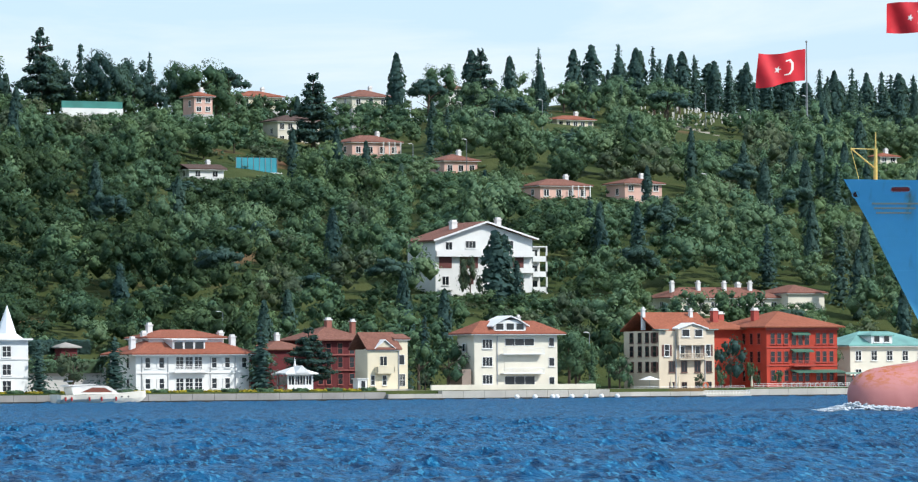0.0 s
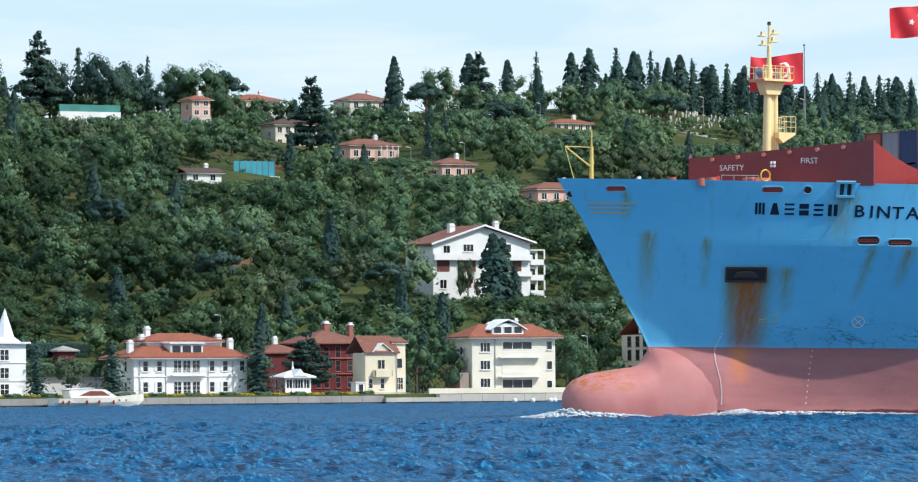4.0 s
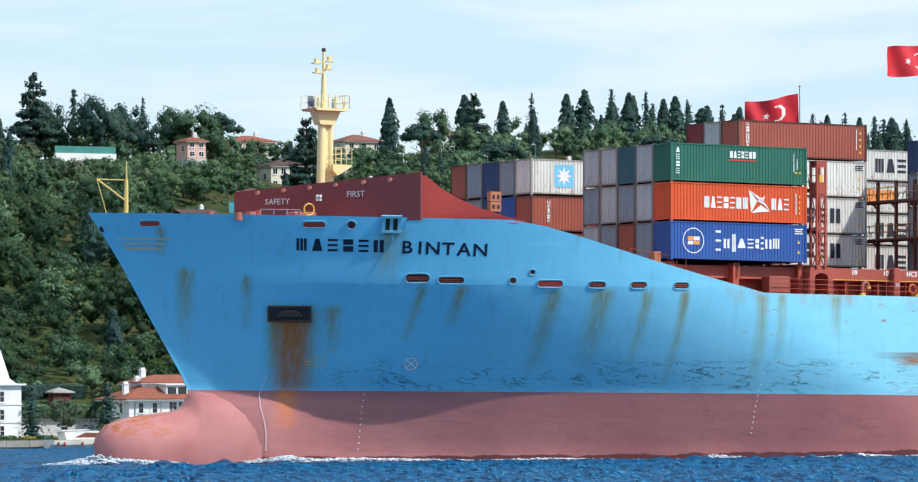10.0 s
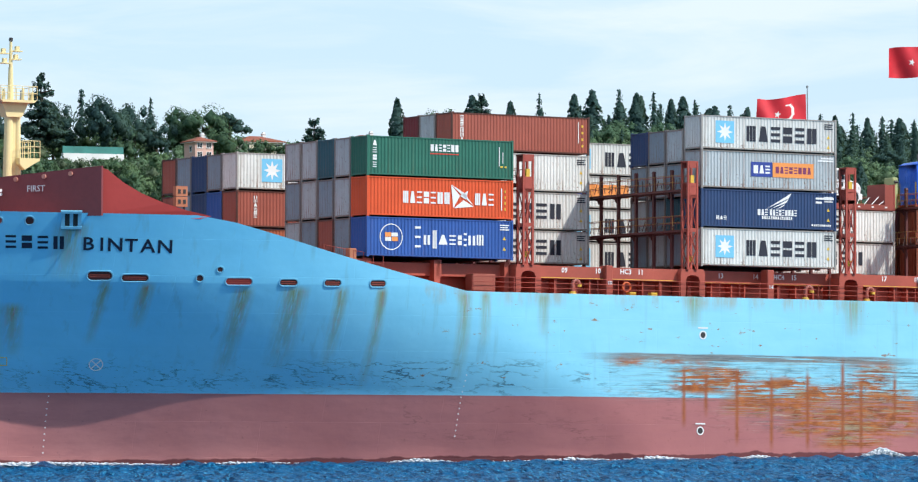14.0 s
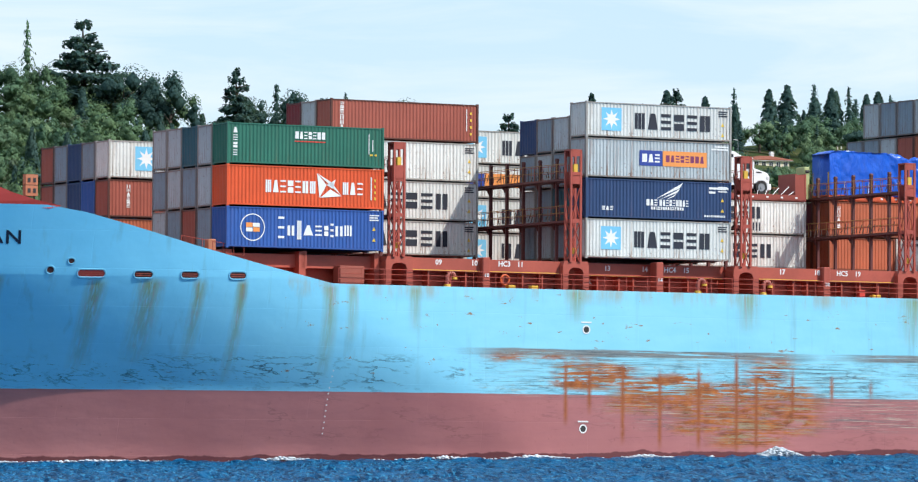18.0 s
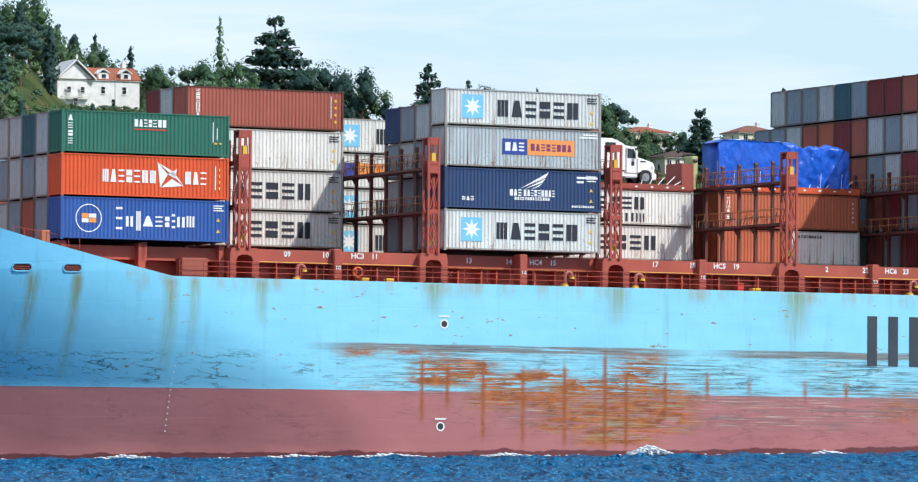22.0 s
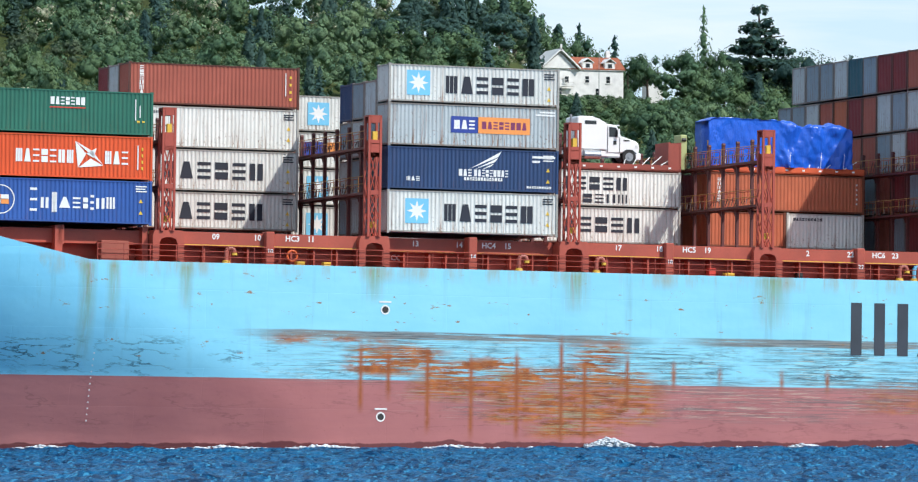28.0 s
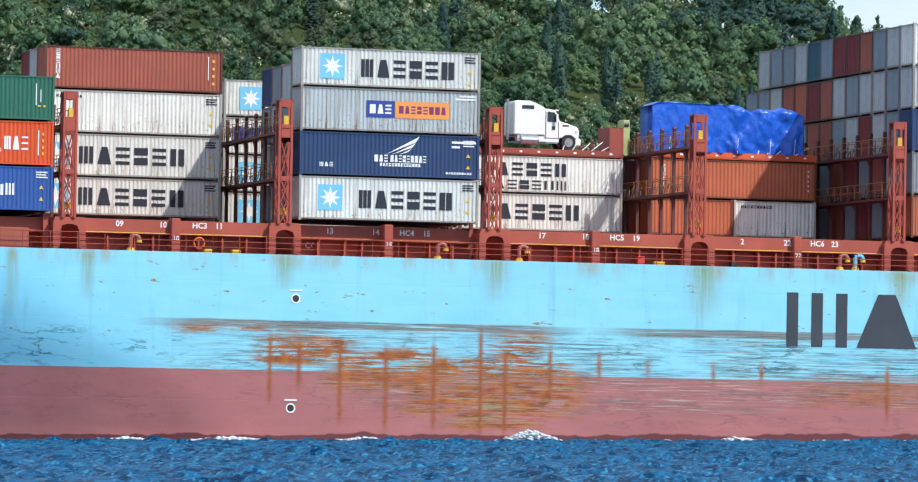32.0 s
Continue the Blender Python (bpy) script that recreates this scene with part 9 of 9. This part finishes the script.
for k in range(1, 3):
    for j in range(2):
        container(("brown", "rust", "maroon", "brown")[k + j], E0, row_y(5 + k), 14.5 + j * ST, height=ST if j == 0 else 2.75)
# bay 5: the high wall of boxes
F0 = BAYS[5]
WALL = [
    ("rust", "steel", "navy", "blue_grey", "pale"),
    ("brown", "blue_grey", "steel", "steel", "blue_grey"),
    ("steel", "brown", "blue_grey", "blue_grey", "steel"),
    ("maroon", "steel", "maroon", "blue_grey", "brown"),
    ("steel", "maroon", "blue_grey", "steel", "maroon"),
    ("brown", "brown", "steel", "blue_grey", "maroon"),
    ("steel", "steel", "brown", "brown", "steel"),
    ("brown", "navy", "brown", "maroon", "teal"),
    ("steel", "maroon", "steel", "rust", "blue_grey"),
    ("maroon", "steel", "brown", "brown", "steel"),
    ("steel", "brown", "steel", "blue_grey", "steel"),
    ("brown", "steel", "blue_grey", "steel", "blue_grey"),
    ("steel", "brown", "steel", "steel", None),
]
for k, cols in enumerate(WALL):
    for j, col in enumerate(cols):
        if col:
            container(col, F0, row_y(k), Z0 + j * HC, castings=k < 4)
# ---- loads on the flat racks ----


def flat_rack(x, y, z, mat, label, ends=True, low_end=None):
    ob = empty("flat_rack", label, "flat rack")
    boxes("bed", [(0, 12.19, 0, 2.43, 0, 0.12), (0, 12.19, 0, 0.16, 0.0, 0.48), (0, 12.19, 2.27, 2.43, 0.0, 0.48), (0, 12.19, 0.16, 2.27, 0.36, 0.45)], mat, ob)
    boxes("lash_ring", [(0.8 + i * 1.3, 1.0 + i * 1.3, -0.03, 0.0, 0.2, 0.32) for i in range(9)], INK["white"], ob)
    if ends:
        for x0 in (0.0, 11.2):
            e = boxes("end_wall", [(x0, x0 + 0.14, 0.0, 2.43, 0.45, 2.1)], mat, ob)
            each_box("end_plate", [(x0 + 0.85, x0 + 0.99, 0.0, 2.43, 0.45, 2.1)], mat, ob)
            each_box("end_stiffener", [(x0 + 0.14, x0 + 0.85, 0.02 + i * 0.6, 0.14 + i * 0.6, 0.45, 2.05) for i in range(4)], mat, ob)
    for i in range(5):
        bm = bmesh.new()
        add_tube(bm, (7.8 + i * 0.7, -0.02, 0.45), (8.1 + i * 0.9, 0.3, 1.0 + 0.1 * (i % 2)), 0.03, n=5)
        part("lashing_strap", bm, INK["white"], ob)
    m = pose(x, y, z)
    ob.matrix_basis = m
    MOVERS.append((ob, m))
    return ob


RACK_RED = plain("flat_rack_red", (0.30, 0.06, 0.04), 0.6, grain=2.0)
RACK_ORANGE = plain("flat_rack_orange", (0.62, 0.10, 0.03), 0.6, grain=2.0)
TY = row_y(5)
flat_rack(D0, TY, 19.7, RACK_RED, "dull red flat rack carrying a lorry cab")
f = flat_rack(E0, TY, 19.86, RACK_ORANGE, "orange flat rack under a blue tarpaulin", ends=False)
boxes("end_post", [(0.0, 0.25, 0.0, 0.2, 0.48, 2.2), (0.0, 0.25, 2.2, 2.4, 0.48, 2.2)], YELLOW, f)
boxes("end_wall", [(0.02, 0.16, 0.2, 2.2, 0.48, 1.5)], RACK_ORANGE, f)
# upright end panel of a flat rack, added beside the bridge
bm = bmesh.new()
add_box(bm, 0, 0.5, 0, 1.2, 0, 2.5)
tk = empty("rack_end_panel", "pale yellow-green upright panel beside the lashing bridge", "panel")
part("panel", bm, plain_cache("lime_grey_paint", (0.42, 0.46, 0.20)), tk, bevel=0.05)
bm = bmesh.new()
add_tube(bm, (0.1, -0.02, 2.15), (0.4, -0.02, 2.15), 0.12, n=8)
part("fitting", bm, DARK, tk)
MOVERS.append((tk, pose(26.7, 13.4, 19.9)))


def lorry():
    """A long-nosed tractor with a sleeper cab; it faces aft."""
    ob = empty("lorry_tractor", "white long-nosed lorry tractor with sleeper cab on a flat rack", "lorry")
    paint = plain("lorry_white", (0.80, 0.80, 0.79), 0.25, vary=0.05)
    W = 2.25
    def shell(name, outline, y0, y1, bev=0.07, label=""):
        bm = bmesh.new()
        add_prism(bm, outline, 1, y0, y1)
        return part(name, bm, paint, ob, label, bevel=bev)
    shell("sleeper", [(0.0, 0.95), (2.25, 0.95), (2.25, 2.85), (1.5, 3.12), (1.2, 3.3), (0.12, 3.3), (0.0, 3.2)], 0, W)
    cab = shell("cab", [(2.2, 0.75), (3.35, 0.75), (3.35, 1.95), (3.0, 2.72), (2.2, 2.82)], 0.03, W - 0.03)
    shell("bonnet", [(3.3, 0.8), (3.55, 0.8), (3.7, 1.12), (4.25, 1.12), (4.5, 0.75), (4.72, 0.75), (4.78, 1.3), (4.6, 1.62), (3.3, 2.0)], 0.12, W - 0.12)
    shell("bumper", [(4.45, 0.32), (4.85, 0.32), (4.88, 0.78), (4.6, 0.85), (4.45, 0.7)], 0.05, W - 0.05, 0.05)
    shell("side_skirt", [(0.3, 0.5), (3.3, 0.5), (3.3, 0.85), (0.3, 0.95)], 0.1, W - 0.1, 0.04)
    boxes("door_seam", [(2.3, 2.32, -0.012, 0.03, 0.8, 2.6), (3.22, 3.24, -0.012, 0.03, 0.8, 2.0)], DARK, cab)
    for y, out in ((0.012, -1), (W - 0.012, 1)):
        bm = bmesh.new()
        add_prism(bm, [(2.42, 1.9), (3.18, 1.9), (2.95, 2.55), (2.42, 2.6)], 1, y - 0.012, y + 0.012)
        part("door_window", bm, GLASS, cab, "dark side window")
        bm = bmesh.new()
        add_box(bm, 0.55, 1.45, y - 0.025, y + 0.01, 2.72, 3.0)
        part("sleeper_window", bm, GLASS, ob, "dark sleeper window", bevel=0.03)
        bm = bmesh.new()
        add_box(bm, 2.98, 3.12, y + 0.22 * out - 0.06, y + 0.22 * out + 0.06, 1.85, 2.45)
        add_tube(bm, (3.05, y, 2.4), (3.05, y + 0.22 * out, 2.4), 0.025, n=5)
        part("wing_mirror", bm, paint, cab)
    bm = bmesh.new()
    add_prism(bm, [(3.36, 1.97), (3.4, 1.98), (3.06, 2.7), (3.01, 2.7)], 1, 0.15, W - 0.15)
    part("windscreen", bm, GLASS, cab, "dark windscreen")
    boxes("sun_visor", [(3.0, 3.25, 0.1, W - 0.1, 2.68, 2.76)], paint, cab)
    bm = bmesh.new()
    add_tube(bm, (0.5, 0.1, 0.62), (1.75, 0.1, 0.62), 0.34, n=14)
    part("fuel_tank", bm, plain("polished_tank", (0.6, 0.6, 0.6), 0.25, 0.8), ob, "polished fuel tank")
    boxes("step", [(2.3, 3.2, -0.05, 0.1, 0.42, 0.5)], STEEL, ob)
    boxes("bonnet_vent", [(3.55, 4.0, 0.1, 0.125, 1.62, 1.72)], DARK, ob)
    boxes("door_plate", [(2.75, 2.98, 0.0, 0.028, 1.35, 1.62)], DARK, cab)
    bm = bmesh.new()
    add_box(bm, 4.45, 4.62, 0.08, 0.125, 1.15, 1.35)
    part("headlight", bm, plain_cache("headlight_glass", (0.6, 0.6, 0.58), 0.1), ob)
    boxes("chassis", [(-2.6, 4.4, 0.7, 0.85, 0.55, 0.8), (-2.6, 4.4, 1.4, 1.55, 0.55, 0.8)], DARK, ob)
    bm = bmesh.new()
    add_tube(bm, (-0.35, 0.35, 0.6), (-0.35, 0.35, 3.4), 0.09, n=8)
    part("exhaust_pipe", bm, STEEL, ob)
    boxes("fifth_wheel", [(-2.2, -1.1, 0.6, 1.6, 0.85, 1.0)], DARK, ob)
    bm = bmesh.new()
    add_tube(bm, (0, -0.14, 0), (0, 0.14, 0), 0.52, n=22)
    tyre = mesh_of("tyre", bm, RUBBER, bevel=0.03)
    bm = bmesh.new()
    add_tube(bm, (0, -0.15, 0), (0, 0.15, 0), 0.30, n=16)
    add_tube(bm, (0, -0.2, 0), (0, -0.15, 0), 0.12, n=10)
    rim = mesh_of("rim", bm, STEEL)
    for x, y in ((3.98, 0.2), (3.98, W - 0.2), (-1.1, 0.2), (-1.1, W - 0.2), (-2.3, 0.2), (-2.3, W - 0.2)):
        w = part("wheel", tyre, None, ob, at=pose(x, y, 0.53))
        part("rim", rim, None, w, "silver rim")
    m = pose(18.65, TY + 0.1, 20.15)
    MOVERS.append((ob, m))
    return ob


lorry()


def tarpaulin():
    """A tall load wrapped in blue sheet: flat top, long hanging folds, a slumped aft end."""
    ob = empty("tarpaulin_load", "bright blue tarpaulin wrapped round a tall load on a flat rack", "covered load")
    bm = bmesh.new()
    nx, nr = 120, 60
    W = 2.6
    rings = []
    for i in range(nx + 1):
        u = i / nx
        x = u * 11.2
        top = np.interp(x, [0, 0.5, 5.2, 5.9, 7.0, 9.0, 11.0, 11.2], [3.25, 3.5, 3.45, 3.2, 3.0, 3.05, 2.95, 2.7])
        width = W * np.interp(x, [0, 5, 6, 11.2], [1.0, 1.0, 0.94, 0.92])
        loop = []
        for j in range(nr + 1):
            s = j / nr * (2 * top + width)
            if s < top:
                y, z, nrm = 0.0, s, (0, -1, 0)
            elif s < top + width:
                y, z, nrm = s - top, top, (0, 0, 1)
            else:
                y, z, nrm = width, top - (s - top - width), (0, 1, 0)
            p = Vector((x, y + (W - width) / 2, z))
            a = abs(noise.noise(Vector((x * 0.55, s * 0.35, 2.0))))
            b = abs(noise.noise(Vector((x * 1.5 + z * 0.6, s * 0.9, 7.0))))
            slack = np.interp(x, [0, 5, 6, 11], [0.35, 0.4, 1.0, 1.0])
            c = abs(noise.noise(Vector((x * 3.1 - z * 1.2, s * 2.2, 11.0))))
            d = (0.42 * a + 0.22 * b + 0.09 * c) * slack - 0.14
            hang = 0.10 * math.sin(x * 5.2 + 2 * noise.noise(Vector((x, z, 0)))) * max(0.0, 1 - z / 1.4)
            loop.append(bm.verts.new(p + Vector(nrm) * (d + hang)))
        rings.append(loop)
    for a, b in zip(rings, rings[1:]):
        for j in range(nr):
            bm.faces.new((a[j], a[j + 1], b[j + 1], b[j]))
    bm.faces.new(rings[0][::-1])
    bm.faces.new(rings[-1])
    k = Mat("blue_tarpaulin", 0.28, 0.0, 0.5)
    col = k.mix(k.ramp(k.noise(0.8, 4.0), 0.3, 0.7), (0.010, 0.085, 0.50), (0.016, 0.125, 0.64))
    k.color(col)
    crease = k.math("ABSOLUTE", k.math("SUBTRACT", k.noise(0.75, 3.0, 0.5, (1, 1, 0.8), distort=0.6), 0.5))
    fold = k.math("ABSOLUTE", k.math("SUBTRACT", k.noise(2.0, 4.0, 0.6, (1, 1, 0.6), (3, 0, 0)), 0.5))
    k.bump(k.math("ADD", k.math("MULTIPLY", crease, 2.2), fold), 0.38, 0.26)
    part("sheet", bm, k.m, ob, smooth=True)
    for x in (1.2, 3.4, 6.2, 8.6, 10.4):
        bm = bmesh.new()
        add_tube(bm, (x, -0.16, 0.0), (x + 0.1, -0.12, 1.1), 0.02, n=4)
        part("tie_rope", bm, INK["white"], ob)
    m = pose(28.6, TY - 0.1, 20.3)
    MOVERS.append((ob, m))


tarpaulin()

# ---- foam along the waterline ----
def foam():
    k = Mat("sea_foam", 0.7, 0.0, 0.3)
    k.color(k.mix(k.ramp(k.noise(2.0, 5.0), 0.3, 0.7), (0.42, 0.52, 0.60), (0.78, 0.81, 0.83)))
    k.bump(k.noise(4.0, 6.0), 0.5, 0.1)
    rng = np.random.RandomState(5)
    def patch(name, label, rows):
        pieces = []
        for x0, x1, n, high, wide, y_in in rows:
            for _ in range(int(n * 2.4)):
                x = rng.uniform(x0, x1)
                mid = 1 - abs((x - x0) / (x1 - x0) * 2 - 1)
                r = rng.uniform(0.02, 0.105) * (0.5 + 0.7 * mid)
                side = (inset(x, 0.2) if x > -59.2 else CL - 2.3 * math.sqrt(max(0.02, min(1, (x + 68.5) / 4)))) - 0.15
                y = side - abs(rng.normal(0, wide)) + y_in
                z = 0.0148 * x + 0.02 + rng.uniform(0, high) * (0.25 + 0.75 * mid) * math.exp(-abs(side - y) * 0.6)
                pieces.append(blob(np.array([x, y, z]), np.array([r * 2.6, r * 1.8, r * 0.8]), rng, 3, 6))
        v, f, _ = join(pieces)
        ob = tagged(new(name, numpy_mesh(name, v, f, k.m, True)), label, "foam", kind="stuff")
        MOVERS.append((ob, Matrix.Identity(4)))
    patch("bow_wave_foam", "white foam breaking round the bulbous bow", [(-72.0, -62.0, 420, 0.5, 0.9, 0.4), (-70.5, -65.5, 240, 0.8, 0.45, 0.6), (-57.5, -40, 560, 0.32, 0.35, 0), (-57, -50, 300, 0.55, 0.4, 0)])
    patch("waterline_foam", "broken white foam along the ship's side", [(-40, -30, 90, 0.16, 0.3, 0), (-24.5, -20, 80, 0.3, 0.4, 0), (-14, -8, 70, 0.22, 0.4, 0), (-7, -2, 110, 0.28, 0.45, 0), (2.5, 6.5, 70, 0.25, 0.4, 0),
          (14.0, 17.6, 210, 0.75, 0.35, 0), (29, 31.5, 60, 0.3, 0.4, 0), (44, 47, 45, 0.3, 0.4, 0), (-30, 60, 70, 0.05, 0.35, 0)])

foam()
# ---- motion ----


def motions():
    """The ship and all that it carries go by together; the flags sway; the chop drifts."""
    times = [2.0 * i for i in range(17)]
    for ob, m in MOVERS:
        walk(ob, [(t, ship_pose(t) @ m) for t in times])
    walk(sea_sheet, [(t, pose(-4.0 + 0.25 * t, 5.0 - 0.3 * t, 0.0)) for t in times])
    for cloth, at, turn, seed in FLAGS:
        walk(cloth, [(0.5 * i, pose(*at, 4 * math.sin(i * 1.3 + seed), -2 + 3 * math.sin(i * 0.9 + seed), turn + 9 * math.sin(i * 1.1 + 2 * seed))) for i in range(65)])


motions()
